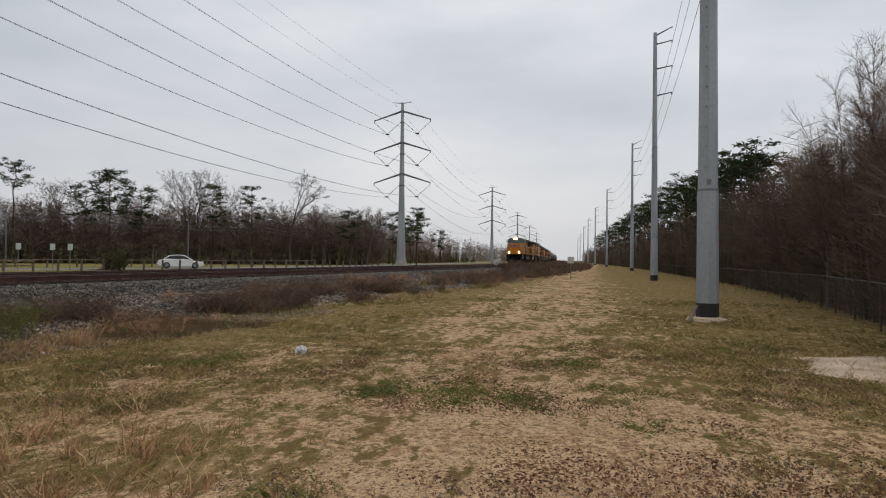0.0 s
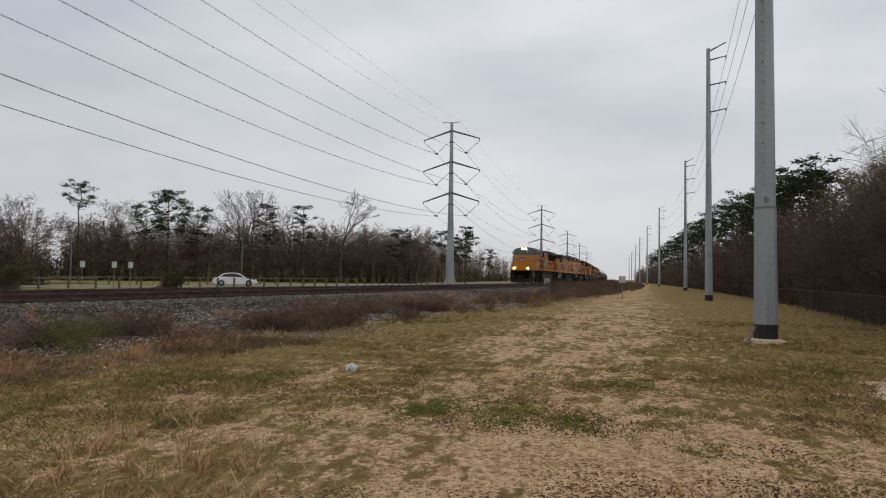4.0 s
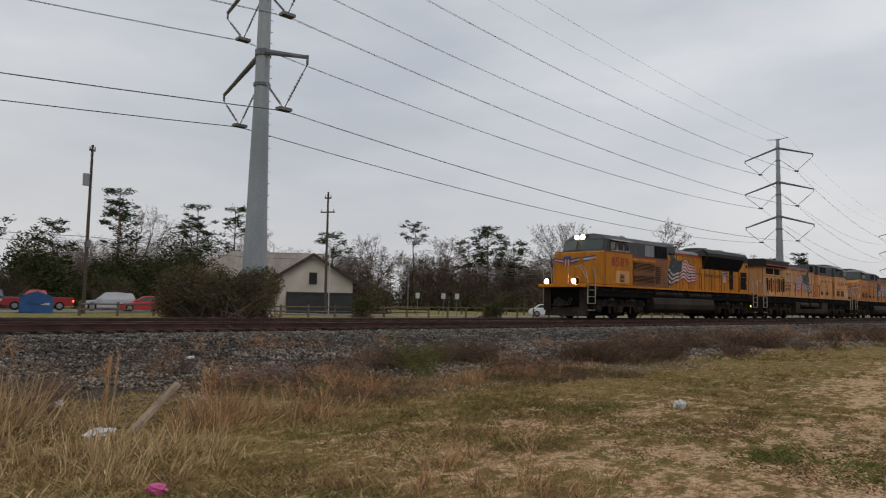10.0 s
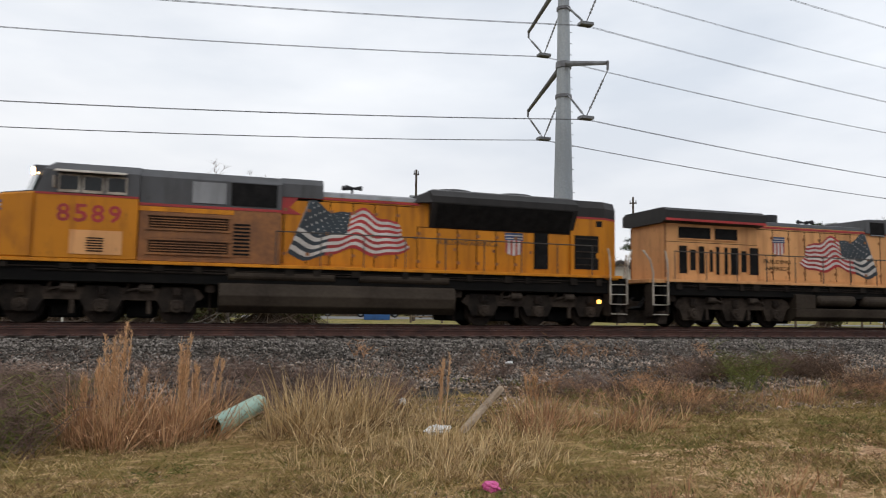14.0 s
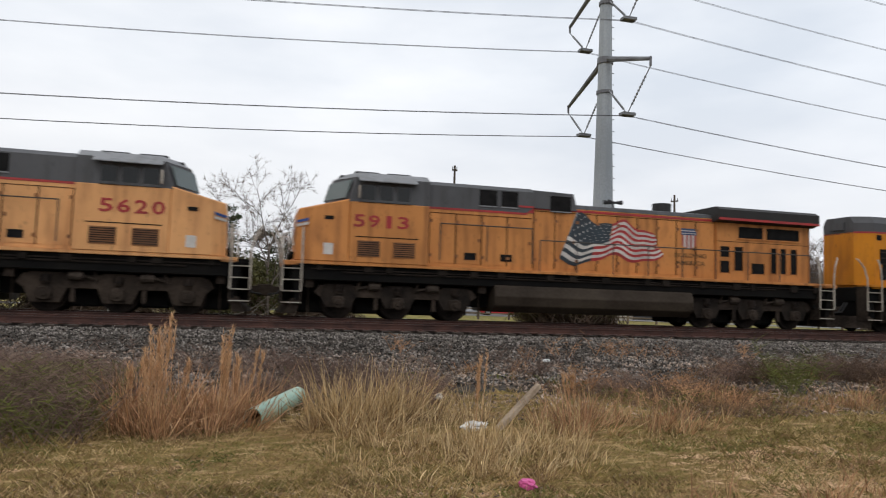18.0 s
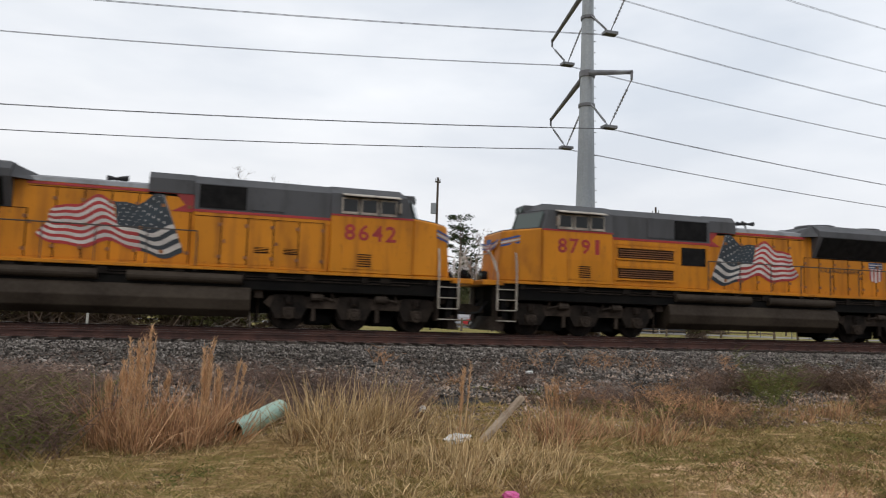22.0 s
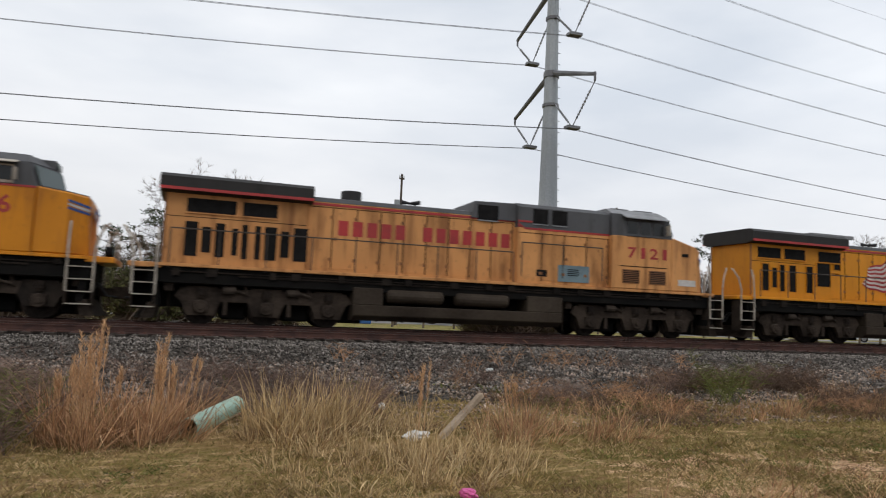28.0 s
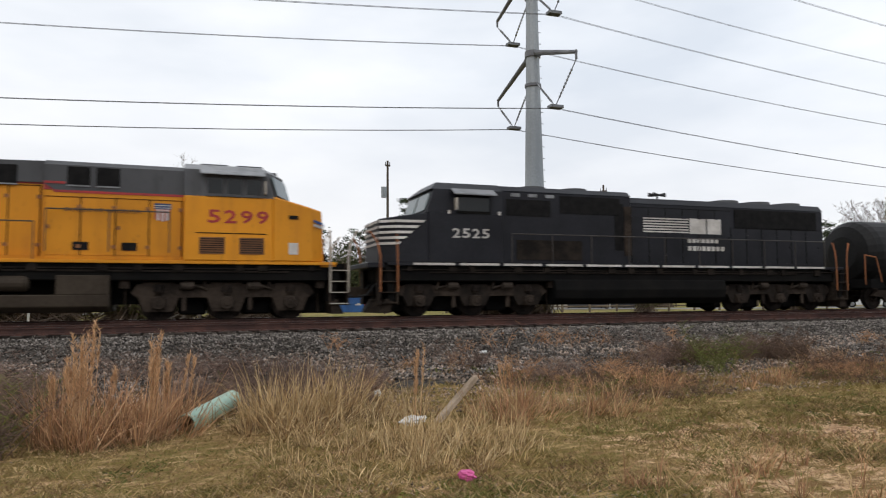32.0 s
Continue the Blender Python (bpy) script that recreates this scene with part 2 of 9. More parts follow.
    grass = blend(step(y, 26.0, 29.0, 0.0, 0.85), grass, verge)
    col = blend(bare, grass, sand)
    l.new(col, b.inputs["Base Color"])
    bp = n.new("ShaderNodeBump")
    bp.inputs["Strength"].default_value, bp.inputs["Distance"].default_value = 1.0, 0.06
    l.new(calc("ADD", fine, calc("MULTIPLY", grain, 0.4)), bp.inputs["Height"])
    l.new(bp.outputs["Normal"], b.inputs["Normal"])
    return m


M_ground = ground_material()
M_ballast = material("dark_crushed_stone", (0.10, 0.083, 0.068), (0.018, 0.015, 0.013), 9.0, 30.0, 0.9, bump=0.9, spread=(0.4, 0.62))
M_stone = material("ballast_stone", (0.25, 0.222, 0.198), (0.060, 0.052, 0.045), 3.0, 30.0, 0.85, bump=0.2, per_piece=0.85)
M_pale_stone = material("pale_rubble", (0.42, 0.325, 0.255), (0.16, 0.12, 0.095), 3.0, 30.0, 0.9, bump=0.2, per_piece=0.6)
M_rail = material("rusty_steel", (0.105, 0.047, 0.035), (0.045, 0.022, 0.018), 2.0, 20.0, 0.7, 0.3)
M_railhead = material("worn_railhead", (0.30, 0.29, 0.28), (0.18, 0.16, 0.15), 2.0, 20.0, 0.35, 0.9, bump=0.05)
M_tie = material("creosoted_timber", (0.075, 0.06, 0.05), (0.03, 0.025, 0.022), 3.0, 25.0, 0.9, bump=0.5, per_thing=0.35)
M_steel = material("galvanised_steel", (0.36, 0.39, 0.41), (0.25, 0.275, 0.295), 0.6, 9.0, 0.55, 0.25, bump=0.05, streak=0.25)
M_steel_dark = material("weathered_bracket_steel", (0.20, 0.21, 0.22), (0.12, 0.12, 0.13), 1.0, 12.0, 0.6, 0.3)
M_black = material("black_coating", (0.018, 0.018, 0.02), None, 2.0, 20.0, 0.7)
M_concrete = material("pale_concrete", (0.45, 0.43, 0.40), (0.30, 0.28, 0.26), 1.0, 14.0, 0.9)
M_wire = material("conductor_wire", (0.16, 0.16, 0.175), None, 1.0, 5.0, 0.5, 0.6, bump=0)
M_insul = material("grey_insulator", (0.30, 0.31, 0.33), None, 2.0, 20.0, 0.4)
M_wood_pole = material("weathered_pole_wood", (0.13, 0.105, 0.085), (0.06, 0.05, 0.042), 1.0, 18.0, 0.9, streak=0.1)
M_fence = material("weathered_fence_wood", (0.20, 0.155, 0.11), (0.10, 0.08, 0.06), 2.0, 20.0, 0.9, per_thing=0.2)
M_bark = material("grey_bark", (0.13, 0.105, 0.09), (0.06, 0.05, 0.045), 3.0, 18.0, 0.95, bump=0.5, per_thing=0.2)
M_bark_pine = material("pine_bark", (0.12, 0.085, 0.065), (0.05, 0.038, 0.03), 3.0, 18.0, 0.95, bump=0.5, per_thing=0.2)
M_twig = material("winter_twigs", (0.165, 0.120, 0.092), (0.080, 0.059, 0.047), 0.5, 3.0, 0.95, bump=0, per_piece=0.35)
M_needle = material("pine_needles", (0.045, 0.062, 0.025), (0.018, 0.028, 0.012), 0.5, 3.0, 0.9, bump=0, per_piece=0.5)
M_evergreen = material("evergreen_shrub_leaves", (0.11, 0.105, 0.044), (0.042, 0.045, 0.020), 0.6, 3.0, 0.8, bump=0, per_piece=0.5)
M_drygrass = material("dry_bunchgrass", (0.60, 0.44, 0.235), (0.36, 0.24, 0.115), 0.6, 4.0, 0.95, bump=0, per_piece=0.35)
M_redgrass = material("rusty_bluestem", (0.56, 0.32, 0.175), (0.30, 0.16, 0.088), 0.6, 4.0, 0.95, bump=0, per_piece=0.35)
M_weed = material("dead_weeds", (0.21, 0.14, 0.098), (0.095, 0.062, 0.045), 0.5, 3.0, 0.95, bump=0, per_piece=0.4)
M_greenweed = material("green_weeds", (0.20, 0.205, 0.058), (0.10, 0.108, 0.034), 0.6, 4.0, 0.9, bump=0, per_piece=0.4)
M_grassblade = material("short_winter_grass", (0.42, 0.29, 0.125), (0.20, 0.15, 0.055), 0.4, 3.0, 0.95, bump=0, per_piece=0.4)
M_olivegrass = material("olive_winter_grass", (0.31, 0.235, 0.090), (0.16, 0.130, 0.046), 0.4, 3.0, 0.95, bump=0, per_piece=0.4)
M_leaf = material("fallen_leaves", (0.30, 0.155, 0.088), (0.12, 0.060, 0.038), 2.0, 9.0, 0.9, bump=0, per_piece=0.5)
M_asphalt = material("pale_road_asphalt", (0.30, 0.29, 0.28), (0.2, 0.195, 0.19), 0.5, 20.0, 0.95)


# ---- mesh helpers ----
class Shape:
    """Collects faces for one mesh."""

    def __init__(self):
        self.v, self.f, self.m = [], [], []

    def face(self, pts, m=0):
        k = len(self.v)
        self.v.extend(pts)
        self.f.append(tuple(range(k, k + len(pts))))
        self.m.append(m)

    def solid(self, low, high, m=0):
        """Joins two rings of equally many points and caps both."""
        k, c = len(self.v), len(low)
        self.v.extend(low)
        self.v.extend(high)
        self.f.append(tuple(range(k + c - 1, k - 1, -1)))
        self.f.append(tuple(range(k + c, k + 2 * c)))
        for i in range(c):
            j = (i + 1) % c
            self.f.append((k + i, k + j, k + c + j, k + c + i))
        self.m.extend([m] * (c + 2))

    def box(self, x0, x1, y0, y1, z0, z1, m=0):
        self.solid([(x0, y0, z0), (x1, y0, z0), (x1, y1, z0), (x0, y1, z0)], [(x0, y0, z1), (x1, y0, z1), (x1, y1, z1), (x0, y1, z1)], m)

    def slab(self, pts, y0, y1, m=0):
        """A profile in x and z, pushed along y."""
        self.solid([(x, y0, z) for x, z in pts], [(x, y1, z) for x, z in pts], m)

    def bar(self, pts, x0, x1, m=0):
        """A profile in y and z, pushed along x."""
        self.solid([(x0, y, z) for y, z in pts], [(x1, y, z) for y, z in pts], m)

    def tube(self, a, b, r0, r1=None, n=6, m=0):
        a, b = Vector(a), Vector(b)
        r1 = r0 if r1 is None else r1
        d = (b - a)
        if d.length < 1e-6:
            return
        d.normalize()
        s = d.orthogonal().normalized()
        t = d.cross(s)
        ring = [(math.cos(2 * math.pi * i / n), math.sin(2 * math.pi * i / n)) for i in range(n)]
        self.solid([tuple(a + (s * c + t * e) * r0) for c, e in ring], [tuple(b + (s * c + t * e) * r1) for c, e in ring], m)

    def pipe(self, pts, r, n=6, m=0):
        for a, b in zip(pts, pts[1:]):
            self.tube(a, b, r, r, n, m)

    def mesh(self, name, mats, smooth=False, bevel=0.0, tidy=True):
        me = bpy.data.meshes.new(name)
        me.from_pydata(self.v, [], self.f)
        for mt in (mats if isinstance(mats, (list, tuple)) else [mats]):
            me.materials.append(mt)
        if len(me.materials) > 1:
            me.polygons.foreach_set("material_index", self.m)
        if tidy:
            bm = bmesh.new()
            bm.from_mesh(me)
            bmesh.ops.remove_doubles(bm, verts=bm.verts, dist=1e-4) if bevel else None
            bmesh.ops.recalc_face_normals(bm, faces=bm.faces)
            if bevel:
                bmesh.ops.bevel(bm, geom=list(bm.edges), offset=bevel, segments=1, affect="EDGES", clamp_overlap=True)
            bm.to_mesh(me)
            bm.free()
        if smooth:
            me.polygons.foreach_set("use_smooth", [True] * len(me.polygons))
        return me


def part(name, shape, mats, parent=None, label="", smooth=False, bevel=0.0, tidy=True, at=None):
    me = shape if isinstance(shape, bpy.types.Mesh) else shape.mesh(name, mats, smooth, bevel, tidy)
    ob = new(name, me)
    if parent:
        ob.parent = parent
    if at is not None:
        ob.matrix_basis = at
    if label:
        ob["label"] = label
    return ob


def empty(name, at=None):
    ob = new(name)
    ob.empty_display_size = 0.5
    if at is not None:
        ob.matrix_basis = at
    return ob


def lettering(body, size, depth=0.01):
    """A mesh of upright characters in the x-z plane, facing -y, from the origin to the right."""
    cu = bpy.data.curves.new("letters", "FONT")
    cu.body, cu.size, cu.extrude = body, size, depth
    cu.resolution_u = 2
    cu.offset = size * 0.018
    tmp = bpy.data.objects.new("letters", cu)
    me = bpy.data.meshes.new_from_object(tmp)
    bpy.data.objects.remove(tmp)
    bpy.data.curves.remove(cu)
    me.transform(Matrix.Rotation(radians(90), 4, "X"))
    return me


# ---- the track's line: s runs along it, from the place nearest the watcher towards the train ----
def _line():
    s = np.arange(-260.0, 700.0, 0.25)
    bend = radians(-9.576)
    th = np.where(s < 21.28, bend - 0.00115 * (s - 21.28), np.where(s > 179.9, 0.0, bend * (179.9 - s) / 158.6))
    th = np.where(s < -40, bend - 0.00115 * (-40 - 21.28), th)
    x, y = np.cumsum(np.cos(th)) * 0.25, np.cumsum(np.sin(th)) * 0.25
    i = int(np.argmin(abs(s)))
    return s, x - x[i] - 24.19 * math.sin(th[i]), y - y[i] + 24.19 * math.cos(th[i]), th


LINE_S, LINE_X, LINE_Y, LINE_T = _line()
RAIL_TOP = 0.92
NEAR_TRACK = -4.27      # the empty track between the watcher and the train


def on_line(s, off=0.0):
    """The point at s, off metres to the far side; and the line's heading there."""
    x, y, t = (float(np.interp(s, LINE_S, a)) for a in (LINE_X, LINE_Y, LINE_T))
    return x - off * math.sin(t), y + off * math.cos(t), t


def beside(x, y):
    """How far a place lies beyond the track's centre line (less than 0: on the watcher's side). Works on arrays."""
    return (y - np.interp(x, LINE_X, LINE_Y)) * np.cos(np.interp(x, LINE_X, LINE_T))


def ground_z(x, y):
    d = beside(x, y)
    return np.interp(d, [-14.0, -8.0, -3.0, 3.0, 7.0, 14.0], [0.0, 0.06, 0.12, 0.12, 0.25, 0.30])


# ---- ground ----
def build_ground():
    xs = np.unique(np.concatenate([np.array([-2500, -1200, -600, -300, -160, -90, -50]), np.arange(-30, 60, 0.6), np.arange(60, 160, 2.0), np.arange(160, 700, 12.0),
                                   np.array([800, 1000, 1400, 2000, 3000])]))
    ys = np.unique(np.concatenate([np.array([-2500, -1200, -500, -200, -100, -60, -40]), np.arange(-30, 45, 0.6), np.arange(45, 150, 3.0), np.array([180, 250, 400, 800, 1600, 2500])]))
    gx, gy = np.meshgrid(xs, ys, indexing="ij")
    gz = ground_z(gx, gy)
    near = (abs(gx) < 80) & (abs(gy) < 50)
    lump = np.array([noise.noise(Vector((a * 0.35, b * 0.35, 0.3))) * 0.05 + noise.noise(Vector((a * 1.3, b * 1.3, 4.0))) * 0.03 for a, b in zip(gx[near], gy[near])])
    gz[near] += lump
    nx, ny = gx.shape
    verts = np.stack([gx, gy, gz], -1).reshape(-1, 3)
    idx = np.arange(nx * ny).reshape(nx, ny)
    faces = np.stack([idx[:-1, :-1], idx[1:, :-1], idx[1:, 1:], idx[:-1, 1:]], -1).reshape(-1, 4)
    me = bpy.data.meshes.new("ground")
    me.from_pydata(verts.tolist(), [], faces.tolist())
    me.materials.append(M_ground)
    me.polygons.foreach_set("use_smooth", [True] * len(me.polygons))
    tagged(new("ground", me), "flat winter grass with bare sandy soil and a worn lane", "ground", kind="structure")


build_ground()


def along(profile, s0, s1, step, wobble=0.0):
    """A sheet that follows the track: profile is (off, z) from the near to the far side."""
    sh_v, sh_f = [], []
    ss = np.arange(s0, s1 + step * 0.5, step)
    for s in ss:
        for off, z in profile:
            w = wobble * noise.noise(Vector((s * 0.9, off * 1.7, 2.0))) if wobble else 0.0
            x, y, _ = on_line(s, off + w * 2)
            sh_v.append((x, y, z + w))
    k = len(profile)
    for i in range(len(ss) - 1):
        for j in range(k - 1):
            a = i * k + j
            sh_f.append((a, a + 1, a + k + 1, a + k))
    return sh_v, sh_f


BANK = [(-13.5, -0.06), (-12.0, 0.03), (-10.6, 0.10), (-9.4, 0.20), (-8.0, 0.38), (-6.9, 0.57), (-6.2, 0.625), (-5.6, 0.65), (-4.27, 0.66), (-2.9, 0.65), (-1.95, 0.64), (-1.3, 0.66), (-0.7, 0.62),
        (0, 0.62), (0.7, 0.62), (1.3, 0.62), (1.95, 0.56), (3.0, 0.40), (4.2, 0.24), (5.2, 0.10)]


def bank_z(off):
    """The height of the stone bank's surface."""
    return np.interp(off, [q for q, _ in BANK], [h for _, h in BANK])


def build_track():
    prof = BANK
    v, f = along(prof, -90, 90, 0.5, 0.05)
    v2, f2 = along(prof, 90, 640, 5.0, 0.0)
    f += [tuple(i + len(v) for i in q) for q in f2]
    v += v2
    me = bpy.data.meshes.new("ballast_bed")
    me.from_pydata(v, [], f)
    me.materials.append(M_ballast)
    me.polygons.foreach_set("use_smooth", [True] * len(me.polygons))
    tagged(new("ballast_bed", me), "low bank of dark grey crushed stone under the track", "ballast", kind="structure")
    # rails: foot, web and head
    for off in (NEAR_TRACK - 0.755, NEAR_TRACK + 0.755, -0.755, 0.755):
        sec = [(-0.075, 0.0), (-0.075, 0.015), (-0.012, 0.03), (-0.012, 0.13), (-0.036, 0.14), (-0.036, 0.172), (0.036, 0.172), (0.036, 0.14), (0.012, 0.13), (0.012, 0.03), (0.075, 0.015),
               (0.075, 0.0)]
        rail = empty("rail")
        body, head = Shape(), Shape()
        ss = list(np.arange(-90, 140, 2.0)) + list(np.arange(140, 645, 10.0))
        for a, b in zip(ss, ss[1:]):
            ra, rb = [], []
            for s, ring in ((a, ra), (b, rb)):
                for o, z in sec:
                    x, y, _ = on_line(s, off + o)
                    ring.append((x, y, RAIL_TOP - 0.172 + z))
            k = len(body.v)
            body.v += ra + rb
            for i in range(len(sec)):
                j = (i + 1) % len(sec)
                body.f.append((k + i, k + j, k + 12 + j, k + 12 + i))
                body.m.append(0)
            q = [on_line(s, off + o)[:2] for s in (a, b) for o in (-0.030, 0.030)]
            head.face([(*q[0], RAIL_TOP + 0.004), (*q[1], RAIL_TOP + 0.004), (*q[3], RAIL_TOP + 0.004), (*q[2], RAIL_TOP + 0.004)])
        part("rail_body", body, M_rail, rail, tidy=False)
        part("running_surface", head, M_railhead, rail, "worn bright running surface", tidy=False)
        tagged(rail, "rusty brown steel rail with a worn head on timber ties", "rail", "rails of the tracks", "structure")


build_track()

# ---- the train ----
def paint(name, base, grime, amount, rough=0.5, soot=(0.05, 0.035, 0.022)):
    """Railway paint: faded blotches, grime that has run down in streaks, specks of soot."""
    m = bpy.data.materials.new(name)
    m.use_nodes = True
    n, l = m.node_tree.nodes, m.node_tree.links
    b = n["Principled BSDF"]
    co = n.new("ShaderNodeTexCoord")
    info = n.new("ShaderNodeObjectInfo")

    def cloud(scale, stretch, detail=4.0):
        mp, t = n.new("ShaderNodeMapping"), n.new("ShaderNodeTexNoise")
        mp.inputs["Scale"].default_value = stretch
        t.inputs["Scale"].default_value, t.inputs["Detail"].default_value = scale, detail
        l.new(co.outputs["Object"], mp.inputs["Vector"])
        l.new(mp.outputs["Vector"], t.inputs["Vector"])
        return t.outputs["Fac"]

    def ramp(v, lo, hi, top):
        t = n.new("ShaderNodeMapRange")
        t.inputs["From Min"].default_value, t.inputs["From Max"].default_value, t.inputs["To Max"].default_value = lo, hi, top
        l.new(v, t.inputs["Value"])
        return t.outputs["Result"]

    def over(f, a, c):
        t = n.new("ShaderNodeMix")
        t.data_type = "RGBA"
        l.new(f, t.inputs["Factor"])
        if isinstance(a, tuple):
            t.inputs["A"].default_value = (*a, 1)
        else:
            l.new(a, t.inputs["A"])
        t.inputs["B"].default_value = (*c, 1)
        return t.outputs["Result"]

    col = over(ramp(cloud(0.5, (1, 1, 1)), 0.35, 0.7, 0.8), base, tuple(c * 0.78 for c in base))
    col = over(ramp(cloud(3.2, (1, 1, 0.12), 5.0), 0.50, 0.78, amount), col, grime)
    col = over(ramp(cloud(1.3, (1, 1, 0.5), 6.0), 0.55, 0.75, amount * 0.8), col, grime)
    col = over(ramp(cloud(11.0, (1, 1, 0.35), 3.0), 0.62, 0.80, amount * 0.7), col, soot)
    hs, mr = n.new("ShaderNodeHueSaturation"), n.new("ShaderNodeMapRange")
    mr.inputs["To Min"].default_value, mr.inputs["To Max"].default_value = 0.88, 1.06
    l.new(info.outputs["Random"], mr.inputs["Value"])
    l.new(mr.outputs["Result"], hs.inputs["Value"])
    l.new(col, hs.inputs["Color"])
    l.new(hs.outputs["Color"], b.inputs["Base Color"])
    b.inputs["Roughness"].default_value, b.inputs["Specular IOR Level"].default_value = rough, 0.22
    bp = n.new("ShaderNodeBump")
    bp.inputs["Strength"].default_value, bp.inputs["Distance"].default_value = 0.06, 0.02
    l.new(cloud(1.6, (1, 1, 1), 3.0), bp.inputs["Height"])
    l.new(bp.outputs["Normal"], b.inputs["Normal"])
    return m


M_yellow = paint("dusty_yellow_paint", (0.60, 0.222, 0.012), (0.25, 0.085, 0.014), 0.75)
M_clean = paint("bright_yellow_paint", (0.68, 0.272, 0.016), (0.40, 0.15, 0.018), 0.45)
M_faded = paint("faded_peach_yellow_paint", (0.70, 0.355, 0.145), (0.34, 0.150, 0.060), 0.75, 0.6)
M_orange = paint("faded_orange_yellow_paint", (0.60, 0.250, 0.075), (0.24, 0.092, 0.034), 0.85, 0.6)
M_pale = paint("bleached_yellow_paint", (0.62, 0.295, 0.105), (0.20, 0.080, 0.030), 1.0, 0.6)
M_roofdark = paint("sooty_black_roof_paint", (0.030, 0.028, 0.027), (0.016, 0.015, 0.014), 0.6, 0.6, (0.012, 0.012, 0.012))
M_slogan = material("faded_dark_lettering", (0.10, 0.055, 0.022), (0.2, 0.09, 0.02), 3.0, 14.0, 0.7, bump=0)
M_gear = material("oily_underdeck_gear", (0.030, 0.023, 0.018), (0.010, 0.008, 0.007), 2.0, 12.0, 0.8, bump=0.2)
M_grey = paint("dark_grey_roof_paint", (0.090, 0.091, 0.096), (0.045, 0.044, 0.044), 0.6, 0.6, (0.02, 0.02, 0.02))
M_palegrey = paint("pale_grey_roof_paint", (0.27, 0.275, 0.285), (0.10, 0.10, 0.10), 0.6, 0.6, (0.05, 0.05, 0.05))
M_red = material("red_stripe_paint", (0.40, 0.022, 0.022), (0.25, 0.018, 0.018), 1.0, 9.0, 0.5, bump=0)
M_white = material("white_decal", (0.62, 0.59, 0.55), (0.40, 0.37, 0.34), 1.5, 9.0, 0.6, bump=0)
M_blue = material("blue_decal", (0.020, 0.034, 0.046), (0.012, 0.018, 0.024), 1.5, 9.0, 0.5, bump=0)
M_shieldblue = material("dull_blue_decal", (0.030, 0.065, 0.16), (0.02, 0.04, 0.09), 1.5, 9.0, 0.5, bump=0)
M_fadedred = material("faded_red_decal", (0.42, 0.10, 0.075), (0.30, 0.06, 0.05), 1.5, 9.0, 0.6, bump=0)
M_sky_blue = material("bright_blue_decal", (0.025, 0.08, 0.30), (0.015, 0.05, 0.18), 1.5, 9.0, 0.5, bump=0)
# near-black tone for frames, motors, end plates and seams
M_under = material("near_black_underframe", (0.009, 0.008, 0.007), (0.004, 0.004, 0.004), 1.2, 12.0, 0.85, bump=0.2)
M_truck = material("dusty_truck_casting", (0.056, 0.042, 0.032), (0.020, 0.015, 0.012), 1.5, 12.0, 0.85, bump=0.25)
M_tank = material("grimy_fuel_tank", (0.056, 0.043, 0.031), (0.024, 0.017, 0.012), 0.6, 9.0, 0.65, bump=0.08, gloss=0.15)
M_dust = material("dusty_cast_iron", (0.066, 0.051, 0.040), (0.026, 0.020, 0.016), 3.0, 14.0, 0.85, bump=0.2)
M_wheel = material("worn_wheel_steel", (0.034, 0.025, 0.020), (0.010, 0.008, 0.007), 2.0, 12.0, 0.75, 0.0, gloss=0.1)
M_vent = material("black_grille", (0.014, 0.013, 0.013), (0.006, 0.006, 0.006), 4.0, 30.0, 0.8, bump=0.3)
M_ventbrown = material("brown_grimy_louver", (0.050, 0.026, 0.014), (0.02, 0.012, 0.008), 3.0, 20.0, 0.8, bump=0.2)
M_rust = material("brown_heat_stain_paint", (0.29, 0.112, 0.028), (0.15, 0.058, 0.018), 1.0, 8.0, 0.6, bump=0.04)
M_handrail = material("pale_handrail_paint", (0.48, 0.43, 0.36), (0.24, 0.20, 0.16), 2.0, 15.0, 0.6, bump=0)
M_darkrail = material("grey_handrail_paint", (0.055, 0.045, 0.038), (0.03, 0.025, 0.022), 2.0, 15.0, 0.6, bump=0)
M_glass = glassy("dark_cab_glass", (0.006, 0.008, 0.009), 0.25)
# the sky's reflection is put into this paler base colour
M_paleglass = glassy("sky_lit_cab_glass", (0.06, 0.085, 0.08))
M_lamp = glowing("warm_headlamp", (1.0, 0.48, 0.16), 150.0)
M_marker = glowing("amber_step_lamp", (1.0, 0.45, 0.08), 3.0)
M_ns = material("black_locomotive_paint", (0.016, 0.0165, 0.021), (0.008, 0.008, 0.011), 0.8, 9.0, 0.45, bump=0.04, gloss=0.22)
M_tankcar = material("black_tank_paint", (0.016, 0.0155, 0.0155), (0.008, 0.008, 0.008), 0.5, 9.0, 0.55, bump=0.05, gloss=0.15)
M_pipe_rust = material("orange_rust_rail", (0.34, 0.14, 0.06), (0.2, 0.08, 0.04), 2.0, 14.0, 0.8)
M_teal = material("blue_grey_panel_paint", (0.16, 0.24, 0.27), (0.1, 0.14, 0.16), 1.0, 9.0, 0.6)


